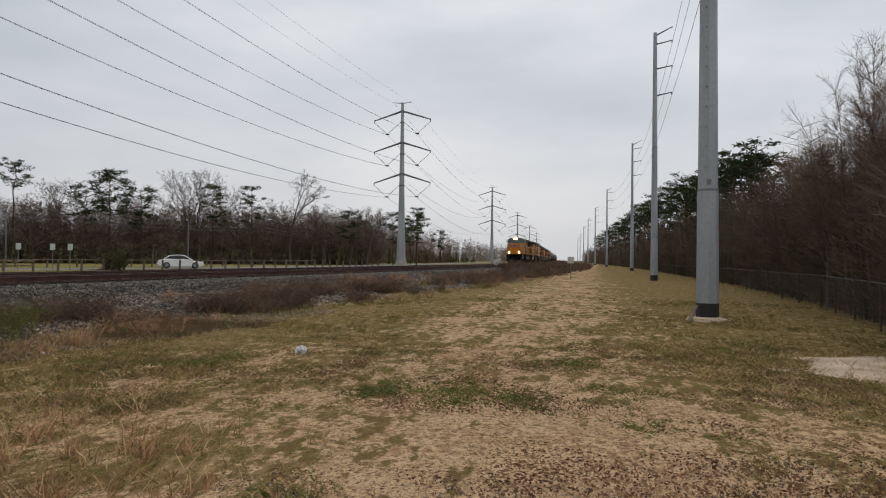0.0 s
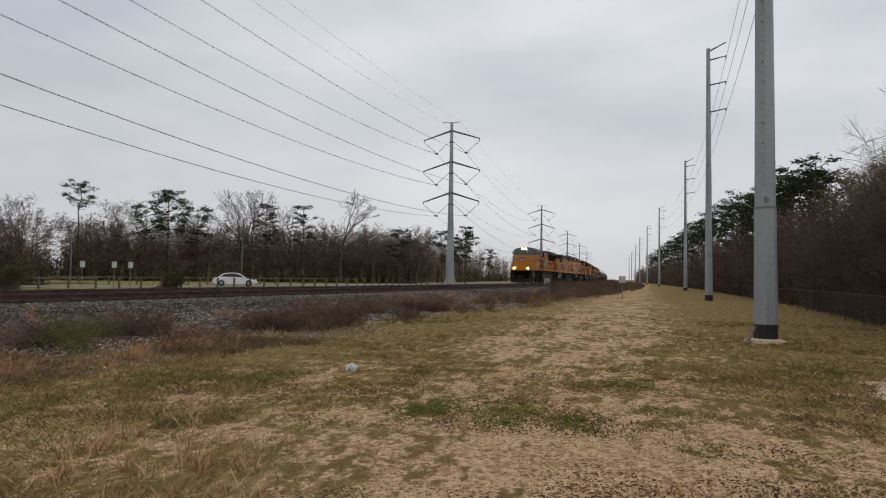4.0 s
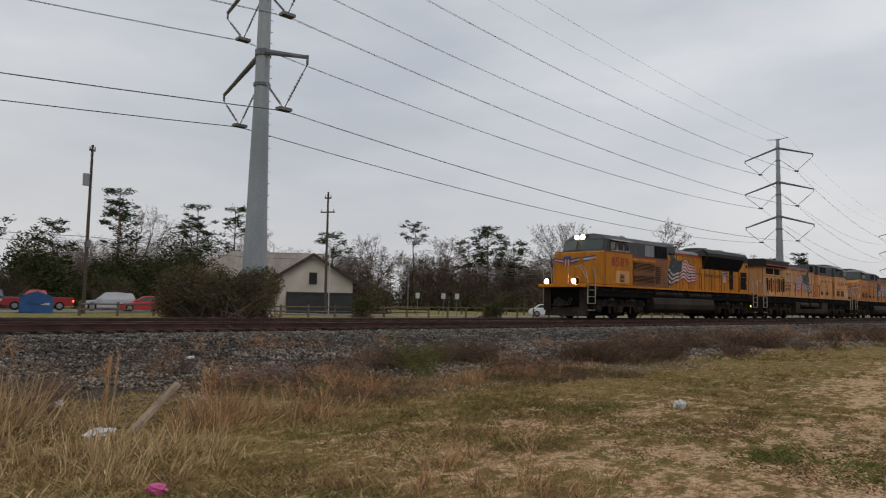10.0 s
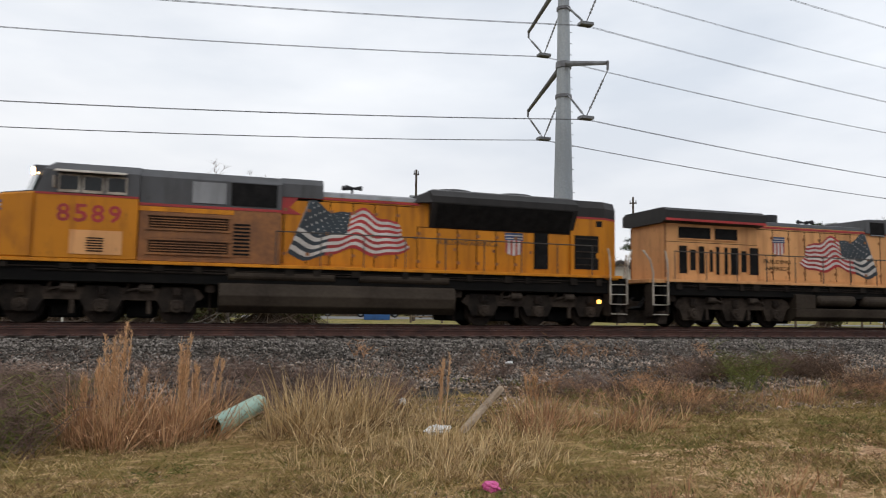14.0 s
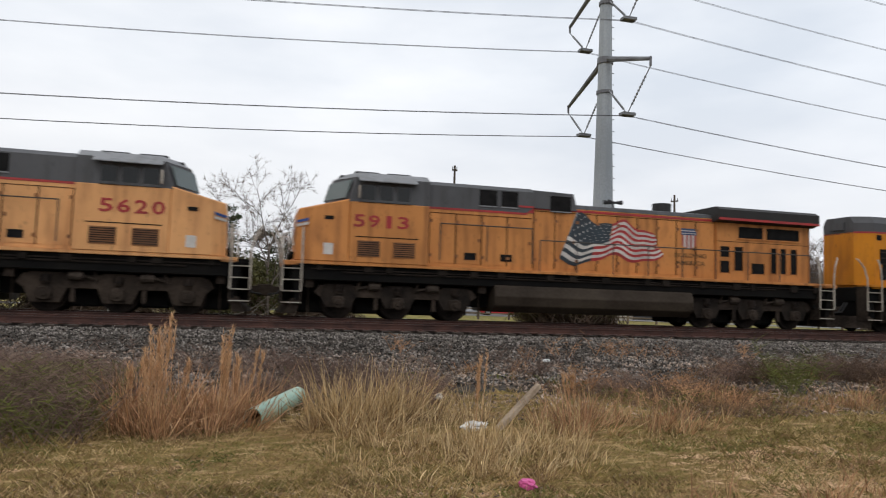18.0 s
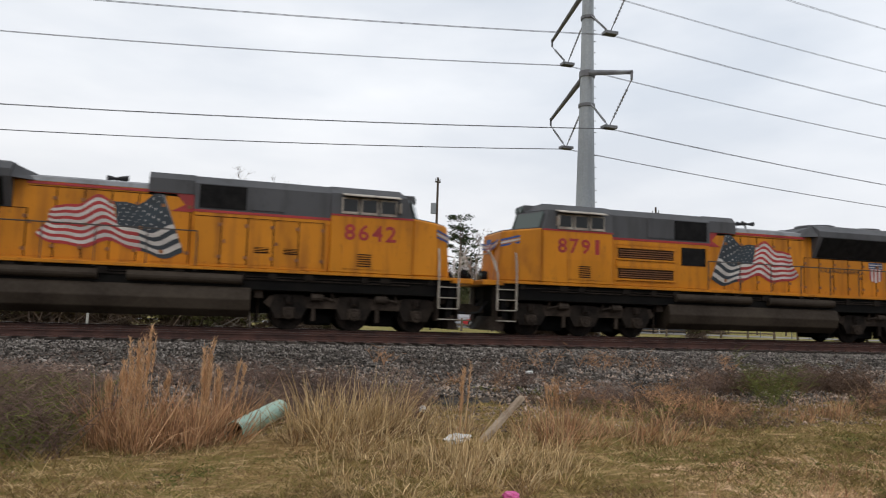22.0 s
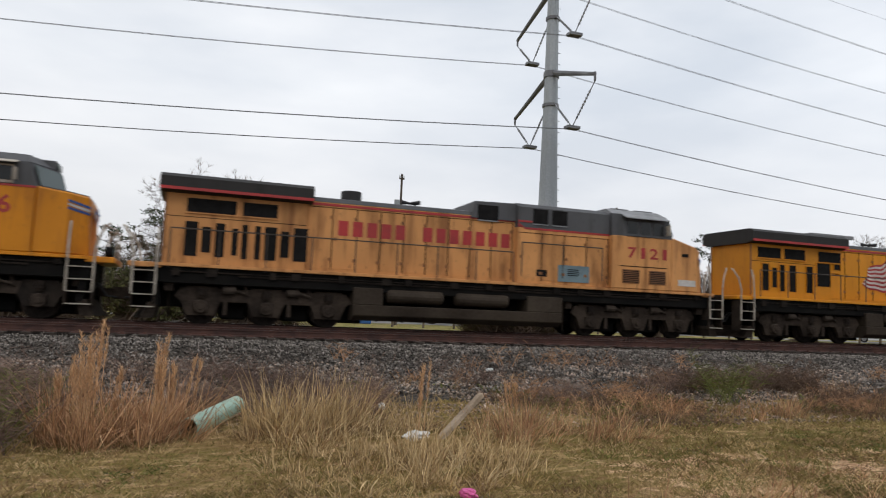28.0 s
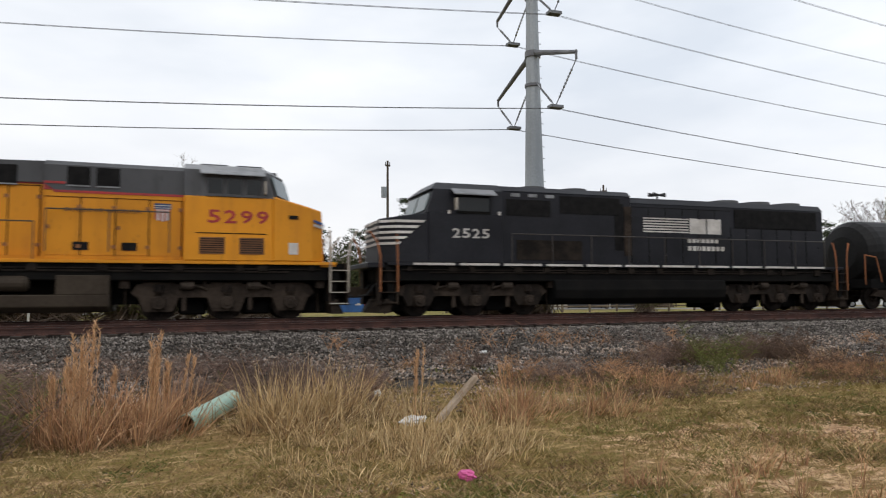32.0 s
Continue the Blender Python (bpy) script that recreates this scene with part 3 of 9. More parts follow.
class Body:
    """One locomotive under way: u runs from the nose coupler to the rear coupler, z from the railhead."""

    def __init__(self, name, length):
        self.root, self.length = empty(name), length
        self.half = length / 2
        self.shift = 0.0

    def x(self, u):
        return self.half - u - self.shift

    def box(self, name, u0, u1, w, z0, z1, mat, parent=None, label="", bevel=0.0, y0=None):
        s = Shape()
        s.box(self.x(u1), self.x(u0), -w if y0 is None else y0, w, z0, z1)
        return part(name, s, mat, parent or self.root, label, bevel=bevel)

    def hull(self, name, pts, w, mat, parent=None, label="", bevel=0.0, top=None):
        """A profile in u and z over the full width; top narrows the points above that height to its width."""
        s = Shape()
        def ww(z):
            return w if top is None or z < top[0] else top[1]
        s.solid([(self.x(u), -ww(z), z) for u, z in pts], [(self.x(u), ww(z), z) for u, z in pts])
        return part(name, s, mat, parent or self.root, label, bevel=bevel)

    def cross(self, name, sec, u0, u1, mat, parent=None, label="", bevel=0.0):
        s = Shape()
        s.bar(sec, self.x(u1), self.x(u0))
        return part(name, s, mat, parent or self.root, label, bevel=bevel)

    def plate(self, name, u0, u1, z0, z1, w, side, mat, thick=0.02, parent=None, label=""):
        s = Shape()
        a, b = sorted((side * (w - 0.004), side * (w + thick)))
        s.box(self.x(u1), self.x(u0), a, b, z0, z1)
        return part(name, s, mat, parent or self.root, label)

    def letters(self, name, body, u0, u1, z0, z1, w, side, mat, parent=None, label=""):
        """Characters that fill the given stretch of one side; each one a part, or one joined part for small print."""
        lines = [lettering(c, 1.0, 0.004) for c in body] if len(body) < 6 else [lettering(body, 1.0, 0.004)]
        k, pitch = len(lines), (u1 - u0) / len(lines)
        for i, me in enumerate(lines):
            xs, zs = [v.co.x for v in me.vertices], [v.co.z for v in me.vertices]
            lo, hi, zl, zh = min(xs), max(xs), min(zs), max(zs)
            j = i if side > 0 else k - 1 - i
            a0, a1 = u0 + pitch * j, u0 + pitch * (j + (0.78 if k > 1 else 1.0))
            if body[i] == "1" and k > 1:
                a0, a1 = a0 + pitch * 0.2, a1 - pitch * 0.2
            for v in me.vertices:
                a, b = (v.co.x - lo) / (hi - lo), (v.co.z - zl) / (zh - zl)
                x0, x1 = self.x(a1), self.x(a0)
                # side -1 reads along +x, side +1 along -x
                v.co.x = x0 + (x1 - x0) * a if side < 0 else x1 - (x1 - x0) * a
                v.co.z = z0 + (z1 - z0) * b
                v.co.y = side * (w + 0.008) + (v.co.y if side < 0 else -v.co.y)
            me.materials.append(mat)
            ob = part(name, me, None, parent or self.root, label)
            if k == 1:
                ob["kind"] = "stuff"

    def bars(self, name, count, u0, u1, z0, z1, w, side, mat, gaps=(), fill=0.72, parent=None, label="", single=False):
        s = Shape()
        step = (u1 - u0) / count
        for i in range(count):
            if i in gaps:
                continue
            a, b = sorted((side * w, side * (w + 0.014)))
            s.box(self.x(u0 + (i + fill) * step), self.x(u0 + i * step), a, b, z0, z1)
            if single:
                part(name, s, mat, parent or self.root, label)
                s = Shape()
        if not single:
            part(name, s, mat, parent or self.root, label)["kind"] = "stuff"

    def doors(self, u0, u1, count, z0, z1, w, side, mat, parent, kind="engine_door"):
        """A row of flush doors with dark seams between them, hinges and latches."""
        step = (u1 - u0) / count
        seams, iron = Shape(), Shape()
        lo, hi = sorted((side * (w - 0.004), side * (w + 0.018)))
        l2, h2 = sorted((side * (w + 0.01), side * (w + 0.045)))
        for i in range(count):
            a = u0 + i * step
            self.plate(kind, a + 0.02, a + step - 0.02, z0, z1, w, side, mat, 0.014, parent)
            seams.box(self.x(a + 0.018), self.x(a - 0.014), lo, hi, z0 - 0.02, z1 + 0.02)
            for f in (0.15, 0.85):
                z = z0 + (z1 - z0) * f
                iron.box(self.x(a + 0.10), self.x(a - 0.02), l2, h2, z - 0.05, z + 0.05)
            z = z0 + (z1 - z0) * 0.5
            if i % 2:
                iron.box(self.x(a + step - 0.05), self.x(a + step - 0.13), l2, h2, z - 0.07, z + 0.03)
        seams.box(self.x(u1 + 0.014), self.x(u0 - 0.014), lo, hi, z1 + 0.02, z1 + 0.035)
        part("seam_set", seams, M_under, parent, "dark grimy seams")["kind"] = "stuff"
        part("hinge_set", iron, mat if mat == M_ns else M_rust, parent, "grimy hinges and latches")["kind"] = "stuff"

    def prow(self, name, back, corner, tip, w, z0, z1, lean, mat, narrow=0.05, label="", parent=None):
        """A cab block with a shallow pointed front that leans back by lean."""
        s = Shape()

        def ring(z, d, ww):
            return [(self.x(back), -ww, z), (self.x(corner + d), -ww, z), (self.x(tip + d), -0.25, z), (self.x(tip + d), 0.25, z), (self.x(corner + d), ww, z), (self.x(back), ww, z)]
        s.solid(ring(z0, 0, w), ring(z1, lean, w - narrow))
        return part(name, s, mat, parent or self.root, label)

    def windscreens(self, corner, tip, w, z0, z1, lean, parent=None):
        for side in (1, -1):
            s = Shape()

            def ring(z, d):
                return [(self.x(tip + d) + 0.03, side * 0.10, z), (self.x(corner + d - 0.06) + 0.03, side * (w - 0.1), z), (self.x(corner + d - 0.06), side * (w - 0.1), z), (self.x(tip + d), side * 0.10, z)]
            s.solid(ring(z0, 0), ring(z1, lean))
            part("windshield", s, M_paleglass, parent or self.root, "sky-reflecting windscreen")


def flag(b, u0, u1, z0, z1, w, side, parent):
    """A waving flag painted on the hood: stripes, a dark canton next to the nose, small pale stars."""
    s = Shape()
    y = side * (w + 0.012)
    n = 24

    def at(a, c):
        # a: 0 at the nose side to 1 at the tail; c: 0 top to 1 bottom
        wave = 0.14 * math.cos(a * 10.5 + c * 1.2) + 0.06 * math.sin(a * 23 + c * 2.0)
        top, low = z1 - 0.30 * a - 0.05, z0 + 0.30 * a + 0.08
        left, right = u0 + 0.70 * (1 - c), u1 - 0.42 * (1 - c) + 0.05 * math.sin(c * 9)
        return (b.x(left + (right - left) * a), y, top + (low - top) * c + wave)

    for k in range(13):
        for i in range(n):
            a0, a1 = i / n, (i + 1) / n
            if k < 7 and a1 <= 0.46:
                continue
            s.face([at(a0, k / 13), at(a1, k / 13), at(a1, (k + 1) / 13), at(a0, (k + 1) / 13)], 1 if k % 2 else (2 if a1 < 0.30 and k > 7 else 0))
    for i in range(11):
        a0, a1 = i / n, (i + 1) / n
        s.face([at(a0, 0), at(a1, 0), at(a1, 7 / 13), at(a0, 7 / 13)], 2)
    for r in range(6):
        for q in range(7):
            a, c = 0.03 + q * 0.062 + (0.03 if r % 2 else 0), 0.045 + r * 0.083
            p0, p1 = Vector(at(a, c)), Vector(at(a + 0.013, c + 0.02))
            for p in (p0, p1):
                p.y += side * 0.006
            s.face([tuple(p0), (p1.x, p1.y, p0.z), tuple(p1), (p0.x, p0.y, p1.z)], 1)
    ob = part("flag_decal", s, [M_red, M_white, M_blue], parent, "waving red, white and blue flag painted on the hood", tidy=False)
    ob["kind"] = "stuff"
    # grey flagstaff shadow line beside the canton
    t = Shape()
    p, q = Vector(at(0, 0)), Vector(at(0, 1))
    d = 0.05
    t.face([(p.x + d, y, p.z), (p.x, y, p.z), (q.x, y, q.z), (q.x + d, y, q.z - 0.12)])
    part("flag_staff", t, M_palegrey, parent, tidy=False)


def shield(b, u, z, size, w, side, parent):
    s = Shape()
    y0 = side * (w + 0.010)
    h = size
    for top, low in ((0.52, 0.41), (0.36, 0.26), (0.22, 0.15)):
        s.face([(b.x(u - h * 0.5), y0, z + h * top), (b.x(u + h * 0.5), y0, z + h * top), (b.x(u + h * 0.5), y0, z + h * low), (b.x(u - h * 0.5), y0, z + h * low)], 0)
    s.face([(b.x(u - h * 0.48), y0 - side * 0.003, z + h * 0.48), (b.x(u + h * 0.48), y0 - side * 0.003, z + h * 0.48), (b.x(u + h * 0.48), y0 - side * 0.003, z + h * 0.15), (b.x(u - h * 0.48), y0 - side * 0.003, z + h * 0.15)], 2)
    for i in range(7):
        a0, a1 = -0.46 + i * 0.92 / 7, -0.46 + (i + 1) * 0.92 / 7
        low = -0.62 + 0.9 * abs((a0 + a1) / 2) ** 2
        s.face([(b.x(u + h * a0), y0, z + h * 0.15), (b.x(u + h * a1), y0, z + h * 0.15), (b.x(u + h * a1), y0, z + h * low), (b.x(u + h * a0), y0, z + h * low)], 1 if i % 2 == 0 else 2)
    part("shield_decal", s, [M_shieldblue, M_fadedred, M_white], parent, "blue-topped striped shield", tidy=False)


WHEEL_MESH = {}
WHEELS = []     # (wheelset, its place along the car, the car)


def wheelset_mesh():
    if "w" not in WHEEL_MESH:
        s = Shape()
        for y in (-0.76, 0.76):
            e = 0.065 if y > 0 else -0.065
            s.tube((0, y - e, 0), (0, y + e, 0), 0.525, 0.52, 24)
            s.tube((0, y - e * 1.2, 0), (0, y - e * 0.7, 0), 0.555, 0.555, 24)
            s.tube((0, y + e, 0), (0, y + e * 1.6, 0), 0.18, 0.16, 12)
            for k in range(4):
                a = k * math.pi / 2
                s.tube((0.36 * math.cos(a), y + e, 0.36 * math.sin(a)), (0.36 * math.cos(a), y + e * 1.15, 0.36 * math.sin(a)), 0.05, 0.045, 6)
        s.tube((0, -1.0, 0), (0, 1.0, 0), 0.09, 0.09, 10)
        WHEEL_MESH["w"] = s.mesh("wheelset", M_wheel)
    return WHEEL_MESH["w"]


def sideframe_shape(axles, deep, w0, w1):
    """The top chord of a three-axle truck's cast side frame."""
    s = Shape()
    a, c = axles[0], axles[-1]
    up, arch = 1.16 if deep else 1.12, 0.70
    s.slab([(a - 0.78, 0.84), (a - 0.60, up - 0.05), (c + 0.60, up - 0.05), (c + 0.78, 0.84), (c + 0.60, arch), (a - 0.60, arch)], w0, w1)
    return s


def pedestal_shape(x, deep, w0, w1):
    up, arch, foot = (1.16, 0.72, 0.27) if deep else (1.12, 0.72, 0.36)
    s = Shape()
    s.slab([(x - 0.58, arch), (x - 0.46, up), (x + 0.46, up), (x + 0.58, arch), (x + 0.40, foot), (x - 0.40, foot)], w0 - 0.012, w1 + 0.012)
    return s


def truck(b, centre, spread, deep=False):
    """A three-axle truck under u = centre: side frames, journals, springs, brake cylinders, dampers and wheels."""
    t = empty("truck")
    t.parent = b.root
    c = b.x(centre)
    axles = [c - spread, c, c + spread]
    for o in (1, -1):
        lo, hi = sorted((o * 0.98, o * 1.12))
        part("side_frame", sideframe_shape(axles, deep, lo, hi), M_truck, t)
        for x in axles:
            part("pedestal", pedestal_shape(x, deep, lo, hi), M_truck if deep else M_gear, t)
        for x in axles:
            s = Shape()
            lo, hi = sorted((o * 1.10, o * 1.21))
            s.box(x - 0.21, x + 0.21, lo, hi, 0.36, 0.72)
            s.tube((x, o * 1.20, 0.53), (x, o * 1.29, 0.53), 0.215, 0.19, 14)
            s.tube((x, o * 1.28, 0.53), (x, o * 1.33, 0.53), 0.10, 0.09, 10)
            s.box(x - 0.10, x + 0.10, lo, hi, 0.80, 0.90)
            part("journal_box", s, M_truck, t, bevel=0.01)
            s = Shape()
            # one spring cap over the journal, stepped like a coil
            for k in range(4):
                s.tube((x, o * 1.14, 0.88 + k * 0.05), (x, o * 1.14, 0.935 + k * 0.05), 0.15 - 0.02 * (k % 2), 0.15 - 0.02 * (k % 2), 10)
            part("coil_spring", s, M_wheel, t)
        for k, x in enumerate((c - spread / 2, c + spread / 2)):
            s = Shape()
            s.tube((x - 0.36, o * 1.20, 1.06), (x + 0.02, o * 1.20, 1.06), 0.13, 0.13, 10)
            s.tube((x + 0.02, o * 1.20, 1.06), (x + 0.34, o * 1.18, 0.98), 0.04, 0.035, 6)
            part("brake_cylinder", s, M_dust, t, "dusty pale brake cylinder")
            s = Shape()
            s.tube((x - 0.1, o * 1.16, 1.12), (x - 0.1, o * 1.16, 1.34), 0.10, 0.10, 8)
            s.tube((x + 0.40, o * 1.16, 0.92), (x + 0.28, o * 1.16, 1.30), 0.05, 0.05, 6)
            lo, hi = sorted((o * 1.02, o * 1.10))
            s.box(x - 0.32, x - 0.20, lo, hi, 0.30, 0.74)
            part("brake_gear", s, M_truck, t)["kind"] = "stuff"
        s = Shape()
        s.pipe([(axles[0] - 0.7, o * 1.16, 1.22), (c - 0.3, o * 1.18, 1.26), (c + 0.3, o * 1.18, 1.22), (axles[2] + 0.7, o * 1.16, 1.25)], 0.022, 5)
        for x in (axles[0] - 0.95, axles[2] + 0.95):
            s.tube((x, o * 0.80, 1.25), (x, o * 0.78, 0.16), 0.035, 0.03, 6)
            lo, hi = sorted((o * 0.98, o * 1.22))
            s.box(x - 0.13, x + 0.13, lo, hi, 0.98, 1.30)
        part("sand_pipe", s, M_truck, t, "grimy sand pipes and air line")["kind"] = "stuff"
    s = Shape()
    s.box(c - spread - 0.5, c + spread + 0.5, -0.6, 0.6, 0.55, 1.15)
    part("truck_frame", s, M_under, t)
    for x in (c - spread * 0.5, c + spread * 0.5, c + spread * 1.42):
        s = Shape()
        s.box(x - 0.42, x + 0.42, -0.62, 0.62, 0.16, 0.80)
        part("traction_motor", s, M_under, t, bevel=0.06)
    for x in axles:
        WHEELS.append((part("wheelset", wheelset_mesh(), None, t, at=pose(x, 0, 0.525)), x, b.root.name))
    return t


def step_well(b, u0, u1, pale=True):
    """Both sides' boarding steps between u0 and u1: stringers, treads with pale nosings and curved grab rails."""
    rail = M_handrail if pale else M_pipe_rust
    for side in (1, -1):
        st = empty("boarding_steps")
        st.parent = b.root
        for u in (u0, u1):
            s = Shape()
            s.box(b.x(u) - 0.02, b.x(u) + 0.02, min(side * 0.98, side * 1.47), max(side * 0.98, side * 1.47), 0.42, 1.80)
            part("stringer", s, M_truck, st)
        for i in range(4):
            z = 0.46 + i * 0.36
            s = Shape()
            s.box(b.x(u1), b.x(u0), min(side * 1.0, side * 1.48), max(side * 1.0, side * 1.48), z, z + 0.035)
            part("tread", s, M_truck, st)
            s = Shape()
            s.box(b.x(u1), b.x(u0), min(side * 1.48, side * 1.50), max(side * 1.48, side * 1.50), z + 0.004, z + 0.036)
            part("nosing", s, rail if pale else M_truck, st, "pale painted nosing")
        s = Shape()
        s.box(b.x(u1), b.x(u0), min(side * 0.95, side * 1.0), max(side * 0.95, side * 1.0), 0.42, 1.80)
        part("riser", s, M_under, st)
        for u, lean in ((u0, 0.30 if u0 < 11 else 0.0), (u1, 0.0 if u0 < 11 else -0.30)):
            s = Shape()
            x = b.x(u)
            s.pipe([(x, side * 1.50, 0.85), (x, side * 1.50, 2.05), (x + lean * 0.3, side * 1.46, 2.5), (x + lean, side * 1.36, 2.85), (x + lean * 1.1, side * 1.30, 2.88)], 0.034, 6)
            part("grab_rail", s, rail, st, "pale painted grab rail" if pale else "rust-orange grab rail")


def railing(b, u0, u1, count, w=1.47, z=1.88, mat=None):
    for side in (1, -1):
        r = empty("handrail")
        r.parent = b.root
        for i in range(count):
            u = u0 + (u1 - u0) * i / (count - 1)
            s = Shape()
            s.tube((b.x(u), side * w, z - 0.15), (b.x(u), side * w, z + 1.07), 0.02, 0.02, 5)
            part("stanchion", s, mat or M_darkrail, r)
        s = Shape()
        s.tube((b.x(u0), side * w, z + 1.07), (b.x(u1), side * w, z + 1.07), 0.022, 0.022, 5)
        part("rail", s, mat or M_darkrail, r)


def running_gear(b, sill, tank, truck_at, spread, sill_mat, tank_round=True, tank_mat=None):
    """Frame, fuel tank, trucks, couplers and pilots, alike under every locomotive."""
    L = b.length
    keep, b.shift = b.shift, 0.0
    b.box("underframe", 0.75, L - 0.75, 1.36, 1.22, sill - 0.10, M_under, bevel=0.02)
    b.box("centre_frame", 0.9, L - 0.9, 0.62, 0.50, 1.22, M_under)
    b.box("side_sill", 0.9, L - 0.9, 1.50, sill - 0.10, sill, sill_mat, label="painted edge of the deck", bevel=0.01)
    u0, u1 = tank
    if tank_round:
        sec = [(-1.15, 0.36), (-1.42, 0.58), (-1.5, 0.9), (-1.42, 1.22), (-1.3, 1.34), (1.3, 1.34), (1.42, 1.22), (1.5, 0.9), (1.42, 0.58), (1.15, 0.36)]
    else:
        sec = [(-1.2, 0.30), (-1.45, 0.5), (-1.48, 1.38), (1.48, 1.38), (1.45, 0.5), (1.2, 0.30)]
    if tank_round is None:
        low = [(-1.2, 0.28), (-1.45, 0.45), (-1.48, 0.80), (1.48, 0.80), (1.45, 0.45), (1.2, 0.28)]
        tank = b.cross("fuel_tank", low, u0, u1, tank_mat or M_tank, label="long dusty dark fuel tank", bevel=0.02)
        for a, c in ((u0, u0 + 1.4), (u1 - 1.0, u1)):
            b.box("tank_shoulder", a, c, 1.47, 0.80, 1.36, tank_mat or M_tank, tank, bevel=0.02)
    else:
        b.cross("fuel_tank", sec, u0, u1, tank_mat or M_tank, label="long dusty dark fuel tank", bevel=0.02)
    for u in (truck_at, L - truck_at):
        truck(b, u, spread, tank_round is None)
    for side in (1, -1):
        gear = Shape()
        for k in range(16):
            u = 1.6 + k * 1.27 + 0.3 * math.sin(k * 2.3)
            w, h = 0.16 + 0.14 * abs(math.sin(k * 1.7)), 0.14 + 0.16 * abs(math.sin(k * 3.1))
            lo, hi = sorted((side * 1.2, side * 1.44))
            gear.box(b.x(u + w), b.x(u), lo, hi, sill - 0.14 - h, sill - 0.12)
        gear.tube((b.x(1.4), side * 1.40, sill - 0.24), (b.x(L - 1.4), side * 1.40, sill - 0.24), 0.022, 0.022, 5)
        gear.tube((b.x(2.4), side * 1.38, sill - 0.33), (b.x(L - 3.4), side * 1.38, sill - 0.31), 0.03, 0.03, 5)
        part("underdeck_gear", gear, M_gear, b.root, "grimy pipes and brackets below the deck")["kind"] = "stuff"
    for end in (0, 1):
        def e(u):
            return b.x(u) if end == 0 else -b.x(u)
        p = empty("coupler")
        p.parent = b.root
        s = Shape()
        a, c = sorted((e(0.05), e(0.95)))
        s.box(a, c, -0.11, 0.11, 0.72, 0.98)
        k = e(0.12)
        s.box(k - 0.14, k + 0.14, -0.2, 0.2, 0.66, 1.04)
        part("knuckle", s, M_truck, p, bevel=0.02)
        s = Shape()
        s.solid([(e(0.95), -1.4, 0.55), (e(0.72), 0.0, 0.48), (e(0.95), 1.4, 0.55), (e(1.15), 1.4, 0.55), (e(1.15), -1.4, 0.55)],
                [(e(0.80), -1.45, 1.7), (e(0.70), 0.0, 1.7), (e(0.80), 1.45, 1.7), (e(1.0), 1.45, 1.7), (e(1.0), -1.45, 1.7)])
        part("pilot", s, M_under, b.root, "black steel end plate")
        s = Shape()
        s.solid([(e(0.62), -1.35, 0.14), (e(0.35), 0.0, 0.14), (e(0.62), 1.35, 0.14), (e(1.0), 1.35, 0.14), (e(1.0), -1.35, 0.14)],
                [(e(0.85), -1.4, 0.62), (e(0.70), 0.0, 0.62), (e(0.85), 1.4, 0.62), (e(1.1), 1.4, 0.62), (e(1.1), -1.4, 0.62)])
        part("snow_plow", s, M_truck, b.root, "worn steel plow blade")
        s = Shape()
        for y in (-0.5, -0.35, 0.35, 0.5):
            s.pipe([(e(0.72), y, 1.15), (e(0.4), y * 1.05, 0.75), (e(0.12), y * 0.9, 0.72)], 0.03, 5)
        part("air_hose", s, M_black, b.root)["kind"] = "stuff"
    b.shift = keep


def side_piping(b, u0, u1, z=1.52, out=1.28):
    for side in (1, -1):
        s = Shape()
        s.tube((b.x(u0), side * out, z), (b.x((u0 + u1) / 2 - 0.3), side * out, z), 0.16, 0.16, 14)
        s.tube((b.x((u0 + u1) / 2 + 0.5), side * out, z), (b.x(u1), side * out, z), 0.16, 0.16, 14)
        part("air_reservoir", s, M_tank, b.root, "dark cylindrical air reservoirs", smooth=False)


def fans(b, spots, z, r=0.62):
    for u in spots:
        s = Shape()
        s.tube((b.x(u), 0, z), (b.x(u), 0, z + 0.16), r, r * 0.96, 20)
        part("roof_fan", s, M_grey, b.root)


def horn(b, u, z):
    s = Shape()
    s.tube((b.x(u), 0.3, z), (b.x(u), 0.3, z + 0.22), 0.04, 0.04, 6)
    for d, y in ((0.34, 0.22), (-0.32, 0.38), (0.26, 0.42)):
        s.tube((b.x(u), y, z + 0.24), (b.x(u) + d, y, z + 0.26), 0.035, 0.09, 8)
    part("horn", s, M_black, b.root, "black roof horn")


def cab_windows(b, u0, u1, z0, z1, w, count, mat=M_glass, frame_mat=None):
    """Side windows: sliding panes in pale frames, with a narrow post between."""
    step = (u1 - u0) / count
    for side in (1, -1):
        for i in range(count):
            a, c = u0 + i * step + 0.03, u0 + (i + 1) * step - 0.03
            win = b.plate("side_window", a, c, z0, z1, w, side, frame_mat or M_handrail, 0.015)
            s = Shape()
            lo, hi = sorted((side * (w + 0.016), side * (w + 0.022)))
            s.box(b.x(c - 0.05), b.x(a + 0.05), lo, hi, z0 + 0.05, z1 - 0.05)
            part("pane", s, mat, win, "dark window pane")
            s = Shape()
            lo, hi = sorted((side * (w + 0.012), side * (w + 0.07)))
            s.box(b.x(c), b.x(a), lo, hi, z0 - 0.04, z0)
            part("sill", s, frame_mat or M_handrail, win)
        s = Shape()
        lo, hi = sorted((side * (w + 0.05), side * (w + 0.30)))
        s.box(b.x(u0 - 0.02), b.x(u0 - 0.06), lo, hi, z0 + 0.06, z1 - 0.10)
        part("wing_mirror", s, M_handrail, b.root, "pale folding mirror beside the cab window")


